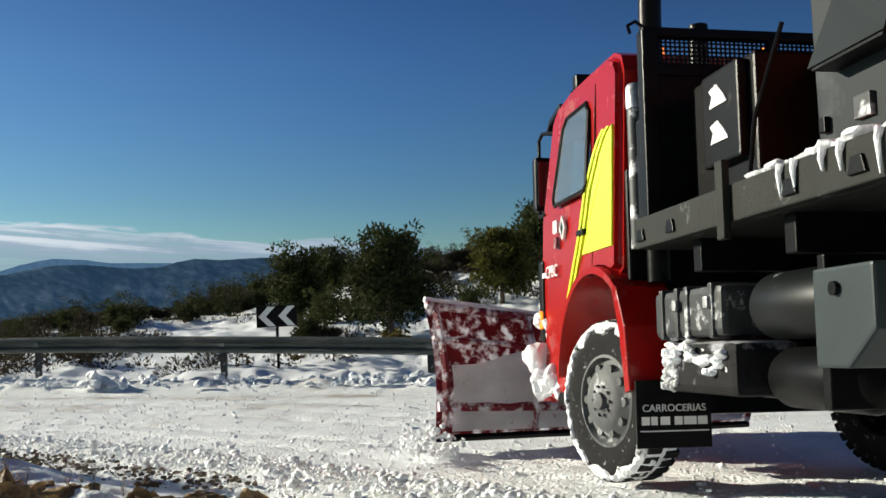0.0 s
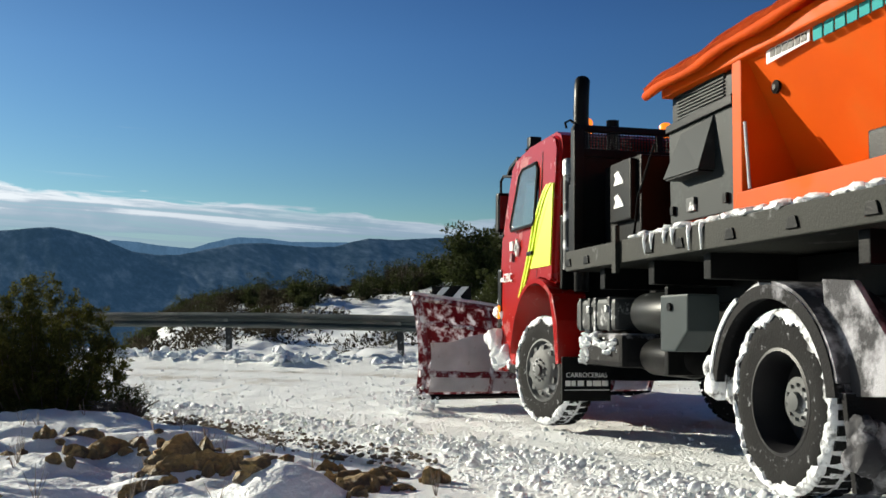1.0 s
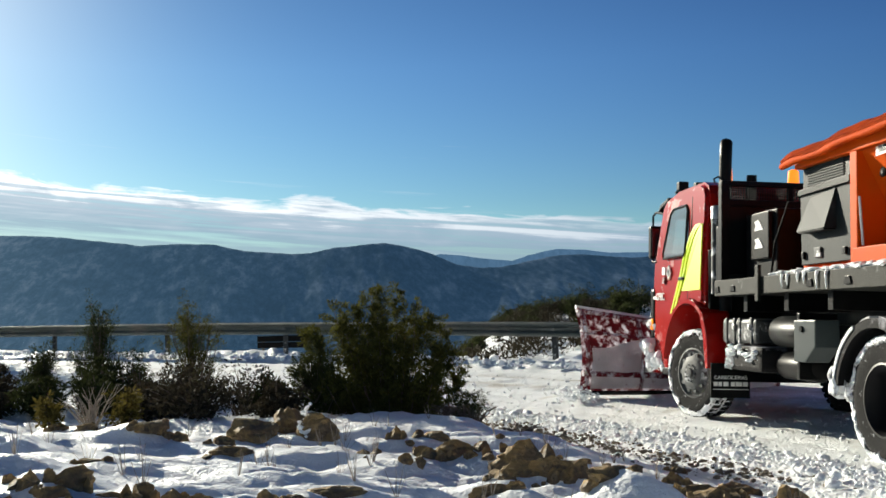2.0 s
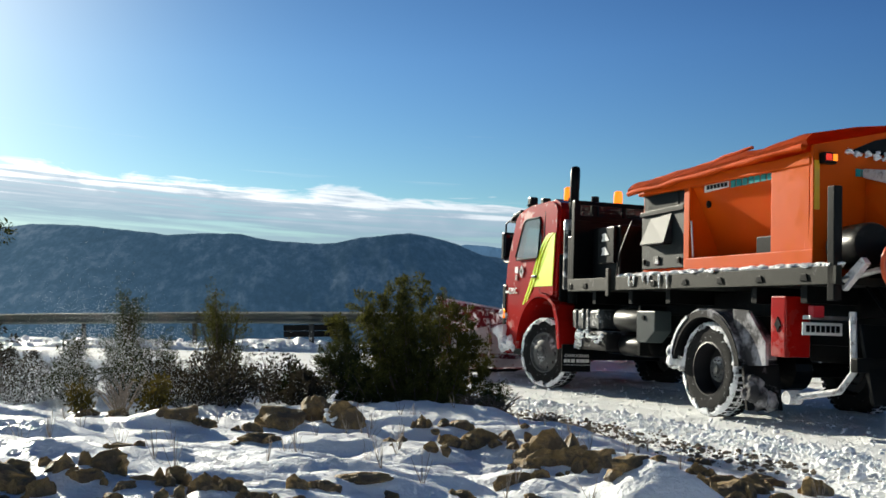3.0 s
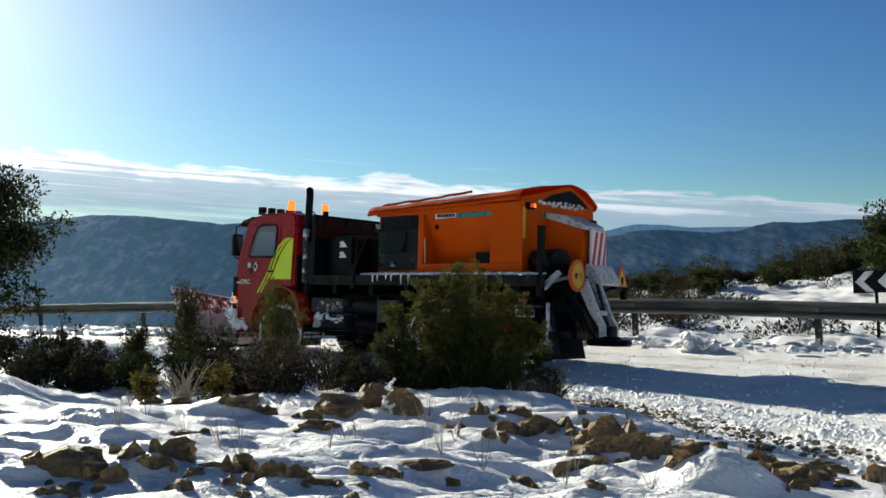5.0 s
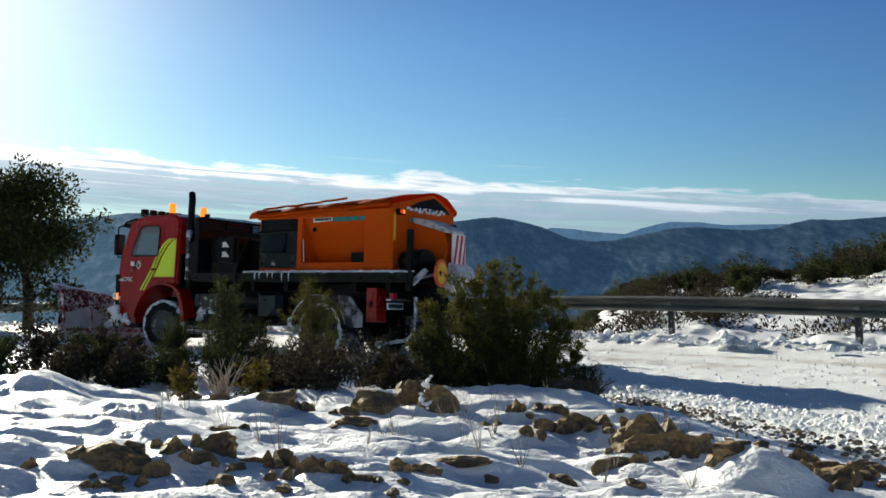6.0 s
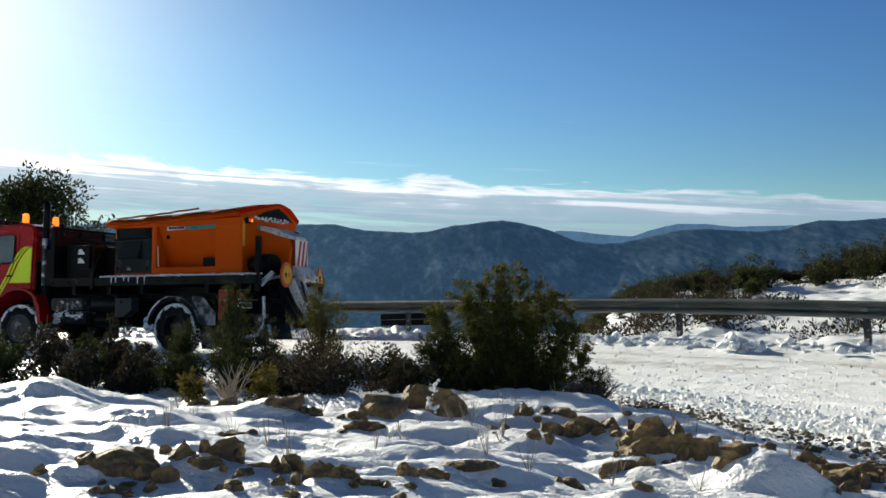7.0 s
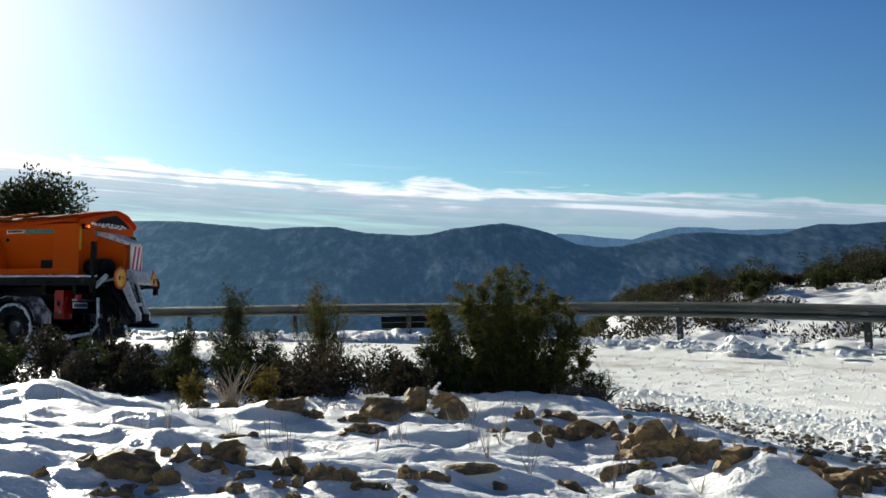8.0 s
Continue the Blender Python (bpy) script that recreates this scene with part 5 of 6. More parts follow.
def build_plow(truck):
    # curved blade, taller at its left end, set across the nose at a slant
    n, m = 24, 12
    bl = bmesh.new()
    L, R = Vector((7.12, 1.92, 0)), Vector((7.85, -1.55, 0))
    ahead = Vector((0.978, 0.205, 0))
    rows = []
    for i in range(n + 1):
        f = i / n
        base = L.lerp(R, f)
        h = 1.25 - 0.42 * f
        out = 1 if i else 0
        row = []
        for j in range(m + 1):
            g = j / m
            bulge = -0.16 * math.sin(g * math.pi * 0.92) + 0.10 * g * g
            p = base + ahead * bulge
            row.append(bl.verts.new((p.x - (0.17 * g if f < 0.01 else 0.17 * g * (1 - f)), p.y + 0.10 * g * (1 - f), 0.10 + h * g)))
        rows.append(row)
    for p, q in zip(rows, rows[1:]):
        for k in range(m):
            bl.faces.new((p[k], p[k + 1], q[k + 1], q[k]))
    bmesh.ops.solidify(bl, geom=bl.faces[:], thickness=0.03)
    blade = part("plough_blade", bl, "plow_red", truck, "dark red plough blade crusted with snow", True)

    def at(f, g, back):
        base = L.lerp(R, f)
        h = 1.25 - 0.42 * f
        b = -0.16 * math.sin(g * math.pi * 0.92) + 0.10 * g * g
        p = base + ahead * (b - back)
        return Vector((p.x - 0.17 * g * (1 - f), p.y + 0.10 * g * (1 - f), 0.10 + h * g))
    for f in (0.02, 0.28, 0.55, 0.8, 0.98):
        part("rib", tube([at(f, g, 0.07) for g in np.linspace(0.02, 0.98, 10)], 0.035, 4), "plow_red", blade)
    for g, r in ((0.97, 0.04), (0.72, 0.03), (0.22, 0.05)):
        part("stiffener", tube([at(f, g, 0.05) for f in np.linspace(0.0, 1.0, 14)], r, 6), "plow_red", blade)
    part("snow_sheet", tube([at(f, 1.0, 0.03) + Vector((0, 0, 0.015)) for f in np.linspace(0, 1, 20)], 0.03, 6), "snow_chunk", blade, "snow along the top edge", True)
    b = bmesh.new()
    tops = [0.50, 0.52, 0.60, 0.66, 0.60, 0.72, 0.68, 0.78, 0.82, 0.74, 0.84, 0.80, 0.82]
    g2 = [[b.verts.new(at(0.04 + 0.92 * i / 12, 0.03 + tops[i] * j / 8, 0.065 + 0.012 * math.sin(i * 2.1 + j * 1.3))) for j in range(9)] for i in range(13)]
    for i in range(12):
        for j in range(8):
            b.faces.new((g2[i][j], g2[i + 1][j], g2[i + 1][j + 1], g2[i][j + 1]))
    bmesh.ops.solidify(b, geom=b.faces[:], thickness=0.02)
    part("snow_sheet", b, "plow_snow", blade, "snow plastered on the back of the blade", True)
    part("cutting_edge", tube([at(f, 0.0, 0.0) + Vector((0, 0, -0.03)) for f in np.linspace(0, 1, 10)], 0.035, 5), "black", blade)
    wave = []
    rw = random.Random(17)
    for k in range(150):
        f = rw.random()
        p = at(0.0, 0.0, 0.0) + Vector((0.2 - 1.1 * f + rw.gauss(0, 0.12), 0.06 + rw.gauss(0.05, 0.13), 0.0))
        wave.append((p.x, p.y, 0.02 + abs(rw.gauss(0, 0.11)) * (1 - 0.8 * f), rw.uniform(0.012, 0.045)))
    tagged(part("snow_wave", lumps(wave, seed=31, flat=0.85, level=1, split=3), "snow_chunk", blade, "snow rolling off the end of the blade", True), kind="stuff")
    mt = part("plough_mount", box(5.98, 6.45, -0.55, 0.55, 0.42, 1.0, 0.04), "black", truck, "black plough mounting plate")
    for s in (-0.4, 0.4):
        part("lift_arm", tube([(6.4, s, 0.55), (7.35 - 0.2 * s, s * 1.3, 0.42)], 0.06, 8), "plow_red", mt)
    part("hydraulic_ram", tube([(6.3, 0.0, 0.95), (7.2, 0.05, 0.75)], 0.045, 10), "steel", mt)
    tagged(part("clinging_snow", lumps([(6.5, 0.5, 0.62, 0.12), (6.9, 0.55, 0.52, 0.10), (6.2, 0.6, 0.78, 0.12), (6.15, 0.85, 0.6, 0.12)], split=7, seed=12), "snow_chunk", mt, "clumps of clinging snow", True), kind="stuff")


truck, wheels = build_truck()


# ---- crash barrier and signs ----
def build_rail():
    line = resample(np.column_stack([RAIL, RAIL_TOP]), 0.5)
    rail = tagged(new("crash_barrier"), "galvanised steel crash barrier along the outside of the bend", "guardrail", kind="structure")
    s = np.concatenate([[0], np.cumsum(np.hypot(*np.diff(line[:, :2], axis=0).T))])
    d = np.gradient(line[:, :2], axis=0)
    d /= np.hypot(*d.T)[:, None]
    road_side = np.stack([-d[:, 1], d[:, 0]], 1)
    # W profile: out from the post, down from the top
    prof = [(0.00, 0.0), (0.03, -0.012), (0.08, -0.045), (0.08, -0.085), (0.0, -0.13), (0.0, -0.18), (0.08, -0.225), (0.08, -0.265), (0.03, -0.298), (0.0, -0.31)]
    step = 8
    for a in range(0, len(line) - 1, step):
        b = min(a + step, len(line) - 1)
        bm = bmesh.new()
        rows = []
        for i in range(a, b + 1):
            rows.append([bm.verts.new((line[i, 0] + road_side[i, 0] * (o + 0.06), line[i, 1] + road_side[i, 1] * (o + 0.06), line[i, 2] + h)) for o, h in prof])
        for p, q in zip(rows, rows[1:]):
            for k in range(len(prof) - 1):
                bm.faces.new((p[k], p[k + 1], q[k + 1], q[k]))
        bmesh.ops.solidify(bm, geom=bm.faces[:], thickness=0.006)
        part("beam", bm, "zinc", rail, "", True)
        i = a
        x, y, z = line[i]
        ang = math.degrees(math.atan2(d[i, 1], d[i, 0]))
        po = part("post", prism([(-0.06, -0.03), (0.06, -0.03), (0.06, -0.022), (-0.05, -0.022), (-0.05, 0.022), (0.06, 0.022), (0.06, 0.03), (-0.06, 0.03)], -1.4, -0.02, "z"), "strap", rail)
        po.matrix_basis = pose(x, y, z, 0, 0, ang)
        bk = part("bracket", box(-0.06, 0.06, 0.0, 0.08, -0.22, -0.06, 0.01), "zinc", rail)
        bk.matrix_basis = pose(x, y, z, 0, 0, ang)
    # a lower board fixed behind part of the barrier
    bd = tagged(new("low_board"), "dark weathered board fixed low on the barrier", "board")
    for k in range(2):
        part("plank", box(-1.05, 1.05, -0.02, 0.02, -0.17 + k * 0.17, -0.01 + k * 0.17, 0.008), "black", bd)
    for x in (-0.9, 0.9):
        part("stake", box(x - 0.03, x + 0.03, 0.02, 0.06, -0.9, 0.16, 0.006), "bark", bd)
    bd.matrix_basis = pose(-0.9, 27.3, 0.78, 0, 0, -33)


def chevron_sign(x, y, z, turn):
    sg = tagged(new("chevron_sign"), "black bend sign with two white chevrons on a post", "road sign")
    pn = part("panel", box(-0.41, 0.41, -0.012, 0.012, -0.22, 0.22, 0.006), "black", sg, "black sign panel")
    for k in (-1, 1):
        cx = k * 0.2
        prof = [(cx - 0.17, 0.0), (cx + 0.02, 0.20), (cx + 0.17, 0.20), (cx - 0.02, 0.0), (cx + 0.17, -0.20), (cx + 0.02, -0.20)]
        part("chevron", prism(prof, -0.018, -0.012, "y"), "white", pn, "white chevron")
    part("post", box(-0.03, 0.03, 0.013, 0.05, -1.5, 0.2, 0.004), "black", sg)
    sg.matrix_basis = pose(x, y, z, 0, 0, turn)


build_rail()
chevron_sign(9.03, 18.98, 1.32, -22)


# ---- rocks ----
def rock_mesh(bm, c, s, seed, level=2):
    off = Vector((seed * 1.37, seed * 2.71, seed * 0.59))
    # a broken block: hull of random points, chipped
    rnd = random.Random(seed)
    own = bmesh.new()
    if level == 1:
        bmesh.ops.create_icosphere(own, subdivisions=1, radius=0.9)
        for v in own.verts:
            v.co *= rnd.uniform(0.75, 1.2)
    else:
        bmesh.ops.create_icosphere(own, subdivisions=level + 1, radius=0.92)
        cuts = [Vector((rnd.uniform(-1, 1), rnd.uniform(-1, 1), rnd.uniform(-0.3, 1))).normalized() for _ in range(10)]
        for v in own.verts:
            p = v.co.copy()
            # broken faces, then craggy relief
            for k, c0 in enumerate(cuts):
                over = p.dot(c0) - (0.46 + 0.035 * k)
                if over > 0:
                    p -= c0 * over * 0.95
            q = v.co
            v.co = p * (1.12 + 0.24 * noise.noise(q * 1.6 + off) + 0.14 * noise.noise(q * 3.7 + off) - 0.22 * abs(noise.noise(Vector((q.x * 3.0, q.y * 3.0, q.z * 8.0)) + off)) + 0.10 * noise.noise(q * 9 + off) + 0.07 * noise.noise(q * 19 + off))
    for v in own.verts:
        v.co = Vector((c[0] + v.co.x * s[0], c[1] + v.co.y * s[1], c[2] + v.co.z * s[2]))
    return joined(bm, own)


def rock(x, y, w, d, h, seed, turn=0.0, sink=0.35):
    z = gz(x, y)
    ob = part("rock", rock_mesh(None, (0, 0, 0), (w / 2, d / 2, h / 2 * 1.25), seed), "rock", None, "", False)
    tagged(ob, "ochre limestone rock half buried in snow", "rock", group="rocks on the verge")
    ob.matrix_basis = pose(x, y, z + h * (0.5 - sink), 0, 0, turn)
    return ob


# place on the verge, width and height of the larger rocks, cluster by cluster
NEAR_LEDGES = [(-1.27, 3.69, 0.29, 0.07), (-1.54, 3.68, 0.07, 0.05), (-1.21, 3.8, 0.12, 0.06), (-1.34, 4.58, 0.07, 0.05), (-1.25, 4.58, 0.08, 0.07), (-0.93, 3.87, 0.16, 0.07), (-0.95, 3.76, 0.11, 0.04), (-1.09, 3.65, 0.1, 0.09), (-1.17, 3.66, 0.06, 0.05), (-0.81, 3.68, 0.09, 0.03), (-0.76, 3.76, 0.09, 0.02), (-0.66, 3.82, 0.11, 0.07), (-0.53, 3.66, 0.15, 0.07), (-0.45, 3.7, 0.11, 0.06), (-0.36, 3.68, 0.13, 0.03), (-0.22, 3.9, 0.08, 0.06), (-0.13, 4.36, 0.11, 0.04), (-1.11, 3.57, 0.05, 0.04), (-1.22, 3.49, 0.12, 0.03)]
BOULDERS = [(-0.57, 7.7, 0.39, 0.23), (-0.28, 7.99, 0.35, 0.27), (-0.04, 7.63, 0.27, 0.22)]
BANK_STONES = [(-0.75, 7.41, 0.16, 0.08), (-1.09, 7.63, 0.17, 0.07), (-1.15, 5.23, 0.14, 0.04), (-2.16, 8.54, 0.18, 0.06), (-1.27, 7.57, 0.26, 0.08), (-1.86, 8.26, 0.14, 0.08), (-0.68, 6.96, 0.28, 0.05), (0.49, 7.23, 0.12, 0.08), (0.74, 7.29, 0.23, 0.08), (0.48, 6.51, 0.1, 0.06), (0.58, 6.47, 0.09, 0.06), (0.48, 4.66, 0.11, 0.04), (0.73, 4.2, 0.1, 0.03), (0.03, 4.54, 0.23, 0.03)]
ROAD_LEDGES = [(0.66, 6.81, 0.19, 0.1), (0.87, 6.82, 0.31, 0.12), (1.04, 6.63, 0.09, 0.04), (1.25, 6.5, 0.32, 0.16), (1.17, 6.82, 0.08, 0.07), (1.11, 5.73, 0.27, 0.1), (1.26, 5.71, 0.25, 0.1), (1.41, 5.73, 0.2, 0.09), (1.38, 4.96, 0.23, 0.07), (0.96, 5.8, 0.13, 0.05), (0.85, 5.28, 0.24, 0.09), (2.04, 5.93, 0.15, 0.08), (1.96, 5.25, 0.26, 0.12), (2.26, 5.64, 0.17, 0.08), (1.79, 4.74, 0.12, 0.05)]
EDGE_LEDGES = [(2.01, 5.37, 0.3, 0.12), (2.42, 5.91, 0.26, 0.08), (2.63, 5.6, 0.25, 0.15), (3.05, 6.08, 0.19, 0.1), (2.4, 6.94, 0.15, 0.06), (3.2, 5.96, 0.23, 0.06), (3.38, 5.66, 0.3, 0.08), (2.23, 5.21, 0.13, 0.05)]


def build_rocks():
    rnd = random.Random(77)
    for k, (x, y, w, h) in enumerate(NEAR_LEDGES + BANK_STONES + ROAD_LEDGES + EDGE_LEDGES):
        rock(x, y + 0.25 * w, w * 1.15, w * rnd.uniform(0.55, 0.8), h * 1.45, 20 + k, turn=rnd.uniform(-25, 25), sink=0.46)
        if w > 0.1:
            for side in (-1, 1):
                rock(x + side * w * rnd.uniform(0.35, 0.55), y + rnd.uniform(-0.1, 0.3) * w, w * rnd.uniform(0.3, 0.6), w * rnd.uniform(0.3, 0.5), h * rnd.uniform(0.7, 1.2), 300 + 2 * k + side, turn=rnd.uniform(-60, 60), sink=0.42)
    for k, (x, y, w, h) in enumerate(BOULDERS):
        rock(x, y + 0.3 * w, w * (1.25, 1.5, 1.4)[k], w * 0.9, h * (1.3, 1.15, 1.1)[k], 120 + k, turn=(8, 20, -15)[k], sink=0.42)
    # snow lodged in the cleft between the two largest
    cleft = [(-0.16 + 0.03 * math.sin(k * 2.1), 7.63 + 0.022 * k, gz(-0.16, 7.63) + 0.05 + 0.018 * k, 0.022) for k in range(11)]
    tagged(part("lodged_snow", lumps(cleft, seed=5, flat=0.8, split=3), "snow_chunk", None, "", True), "snow lodged between two boulders", "snow", kind="stuff")
    # chips broken off the ledges
    for k in range(70):
        cx, cy = ((-0.85, 3.67), (1.35, 6.2), (1.5, 6.0), (0.8, 7.0))[k % 4]
        x, y = cx + rnd.gauss(0, 0.38), cy + rnd.gauss(0, 0.28 if k % 4 else 0.14)
        if x > 2.4:
            continue
        w = rnd.uniform(0.03, 0.09)
        rock(x, y, w * rnd.uniform(1.0, 1.7), w, w * rnd.uniform(0.4, 0.8), 200 + k, turn=rnd.uniform(-90, 90), sink=0.36)
    # small stones and gravel along the road's edge
    rnd = random.Random(11)
    gm = bmesh.new()
    pts = resample(EDGE[4:8], 0.05)
    for k in range(1300):
        x, y = pts[rnd.randrange(len(pts))]
        x += rnd.gauss(0.06, 0.16 + 0.20 * rnd.random() ** 3)
        y += rnd.gauss(0, 0.2)
        r = 0.005 + min(0.022, rnd.expovariate(1 / 0.007))
        rock_mesh(gm, (x, y, max(gz(x, y), float(road_z(x, y)) + 0.05) + r * 0.4), (r * rnd.uniform(0.8, 1.6), r, r * 0.7), k, 1)
    tagged(part("edge_gravel", gm, "gravel"), "brown gravel showing through snow at the road's edge", "gravel", kind="stuff")


build_rocks()


def build_snow_clods():
    """Ploughed clods along the road's inner edge, and lumps under the barrier."""
    rnd = random.Random(3)
    inner = resample(EDGE[1:-1], 0.05)
    d = np.gradient(inner, axis=0)
    d /= np.hypot(*d.T)[:, None]
    vs, fs = [], []
    ico = bmesh.new()
    bmesh.ops.create_icosphere(ico, subdivisions=1, radius=1.0)
    ico.verts.ensure_lookup_table()
    base = np.array([v.co[:] for v in ico.verts])
    tri = np.array([[v.index for v in f.verts] for f in ico.faces])
    ico.free()
    rs = np.random.RandomState(4)

    def clod(x, y, z, r):
        k = 1 + rs.uniform(-0.3, 0.3, (len(base), 1))
        p = base * k * r * np.array([1, 1, 0.75]) + np.array([x, y, z])
        fs.append(tri + len(vs) * len(base))
        vs.append(p)
    for k in range(13000):
        i = int(rnd.random() ** 1.2 * len(inner) * 0.75)
        u = rnd.gauss(0.8, 0.42)
        x, y = inner[i, 0] + d[i, 1] * u, inner[i, 1] - d[i, 0] * u
        r = min(0.05, 0.005 + rnd.expovariate(1 / 0.0075))
        clod(x, y, float(road_z(x, y)) + 0.10 * math.exp(-((u - 0.75) / 0.5) ** 2) + r * 0.3, r)
    for k in range(5000):
        i = rnd.randrange(int(len(inner) * 0.8))
        u = rnd.uniform(1.3, 7.5)
        x, y = inner[i, 0] + d[i, 1] * u, inner[i, 1] - d[i, 0] * u
        r = 0.006 + rnd.expovariate(1 / 0.006)
        clod(x, y, float(road_z(x, y)) + 0.01, min(r, 0.035))
    ob = from_arrays("snow_clods", np.concatenate(vs), np.concatenate(fs), "snow_chunk", smooth=False)
    tagged(ob, "crumbled clods of ploughed snow on the road", "snow", kind="stuff")
    # big lumps under the barrier
    line = resample(RAIL, 0.25)
    dd = np.gradient(line, axis=0)
    dd /= np.hypot(*dd.T)[:, None]
    bank = []
    for k in range(2000):
        i = rnd.randrange(len(line))
        o = rnd.uniform(-0.1, 1.0)
        x, y = line[i, 0] - dd[i, 1] * o, line[i, 1] + dd[i, 0] * o
        r = min(0.11, 0.02 + rnd.expovariate(1 / 0.028))
        bank.append((x, y, float(road_z(x, y)) + 0.08 + r * 0.3, r))
    for k in range(26):
        a, q = rnd.uniform(0, math.tau), rnd.uniform(0, 0.24)
        bank.append((5.28 + math.cos(a) * q, 18.7 + math.sin(a) * q, float(road_z(5.28, 18.7)) + 0.12 + rnd.uniform(0, 0.26) * (1 - q / 0.3), rnd.uniform(0.06, 0.12)))
    tagged(part("snow_bank", lumps(bank, seed=6, flat=0.8, level=1), "snow_chunk", None, "", True), "lumpy bank of ploughed snow under the crash barrier", "snow bank", kind="stuff")


build_snow_clods()


# ---- plants ----
def leaf_cloud(clumps, count, size, rs, flat=0.8, up=0.3):
    """Many small two-triangle sprays round clump centres (x, y, z, radius)."""
    c = np.array(clumps)
    w = c[:, 3] ** 2
    idx = rs.choice(len(c), count, p=w / w.sum())
    g = rs.normal(size=(count, 3))
    g /= np.linalg.norm(g, axis=1)[:, None]
    rad = c[idx, 3] * rs.uniform(0.35, 1.05, count) ** 0.7
    p = c[idx, :3] + g * rad[:, None] * np.array([1, 1, flat])
    a = g * 0.7 + rs.normal(size=(count, 3)) * 0.6 + np.array([0, 0, up])
    a /= np.linalg.norm(a, axis=1)[:, None]
    b = np.cross(a, rs.normal(size=(count, 3)))
    b /= np.linalg.norm(b, axis=1)[:, None]
    s = size * rs.uniform(0.6, 1.5, count)[:, None]
    n = np.cross(a, b)
    v = np.stack([p, p + a * s * 0.55 + b * s * 0.22 + n * s * 0.08, p + a * s * 1.1, p + a * s * 0.55 - b * s * 0.22 + n * s * 0.08], 1).reshape(-1, 3)
    f = np.arange(count * 4).reshape(-1, 4)
    return v, f


def plant(name, label, category, x, y, z, height, width, leaf, seed, count, size, stems=5, spread=0.5, group="", trunk=False, spiky=0.0, clump=0.16, clumps_n=40, bark="bark", upright=False, crown=False, limbs=None):
    rs = np.random.RandomState(seed)
    root = tagged(new(name), label, category, group)
    wood = bmesh.new()
    clumps = []
    if trunk:
        top = height * 0.9
        pts = [(0.03 * rs.normal(), 0.03 * rs.normal(), top * k / 5) for k in range(6)]
        pts[0] = (0, 0, -0.15)
        r0 = 0.035 * height
        tube(pts, [r0 * (1 - 0.16 * k) for k in range(6)], 8, wood)
        for k in range(stems * 3):
            f = rs.uniform(0.18, 0.95)
            a = rs.uniform(0, math.tau)
            ln = width * 0.5 * (1.0 - 0.75 * max(0, f - 0.35)) * rs.uniform(0.6, 1.1)
            s = Vector((0, 0, top * f))
            e = s + Vector((math.cos(a) * ln, math.sin(a) * ln, ln * rs.uniform(0.1, 0.6)))
            tube([s, s.lerp(e, 0.5) + Vector((0, 0, -0.03 * ln)), e], [r0 * 0.4 * (1 - 0.6 * f), r0 * 0.25 * (1 - 0.6 * f), 0.006], 5, wood)
            for q in (0.45, 0.7, 0.95):
                c = s.lerp(e, q)
                clumps.append((c.x + rs.normal() * 0.05 * width, c.y + rs.normal() * 0.05 * width, c.z + rs.normal() * 0.04 * height, clump * width * rs.uniform(0.6, 1.25)))
        clumps.append((0, 0, height * 0.93, clump * width * 0.8))
        if crown:
            for k in range(60):
                g = Vector(rs.normal(size=3)).normalized() * rs.uniform(0.35, 1.0)
                wz = 1.0 - 0.25 * max(0.0, g.z)
                clumps.append((g.x * width * 0.40 * wz, g.y * width * 0.40 * wz, height * (0.52 + 0.42 * g.z), clump * width * rs.uniform(0.7, 1.1)))
    else:
        for k in range(stems):
            a = rs.uniform(0, math.tau)
            lean = rs.uniform(0.1, 1.0) * spread
            h = height * (rs.uniform(0.4, 1.0) if upright else rs.uniform(0.6, 1.0)) * (1 - 0.35 * lean)
            if k == 0:
                lean, h = 0.15, height
            e = Vector((math.cos(a) * lean * width * 0.5, math.sin(a) * lean * width * 0.5, h))
            if limbs:
                lx, ly, lz = limbs[k % len(limbs)]
                e = Vector((lx * 1.28, ly * 1.3, lz * height / 1.10)) + Vector((rs.normal() * 0.05, rs.normal() * 0.08, rs.normal() * 0.03))
                if k >= len(limbs):
                    e *= rs.uniform(0.55, 0.95)
            mid = Vector((e.x * 0.35, e.y * 0.35, h * 0.5))
            tube([(e.x * 0.05, e.y * 0.05, -0.1), mid, e], [0.012 + 0.012 * height, 0.012, 0.004], 5, wood)
            m = max(3, int(clumps_n / stems))
            for j in range(m):
                f = 0.25 + 0.75 * (j + rs.uniform(0, 1)) / m
                c = mid.lerp(e, (f - 0.5) * 2) if f > 0.5 else mid * (f * 2)
                k2 = (1 - spiky * f)
                if upright:
                    clumps.append((c.x + rs.normal() * 0.045 * width, c.y + rs.normal() * 0.045 * width, max(0.05, c.z + rs.normal() * 0.03 * height), clump * width * rs.uniform(0.5, 1.4) * (1.25 - 0.5 * f)))
                    continue
                clumps.append((c.x + rs.normal() * 0.16 * width * k2, c.y + rs.normal() * 0.16 * width * k2, max(0.04, c.z + rs.normal() * 0.06 * height), clump * width * rs.uniform(0.5, 1.2) * k2))
    part("trunk" if trunk else "branchwork", wood, bark, root)
    if count:
        v, f = leaf_cloud(clumps, count, size, rs)
        from_arrays("crown", v, f, leaf, root)
    root.matrix_basis = pose(x, y, z, 0, 0, (seed * 47) % 360)
    return root


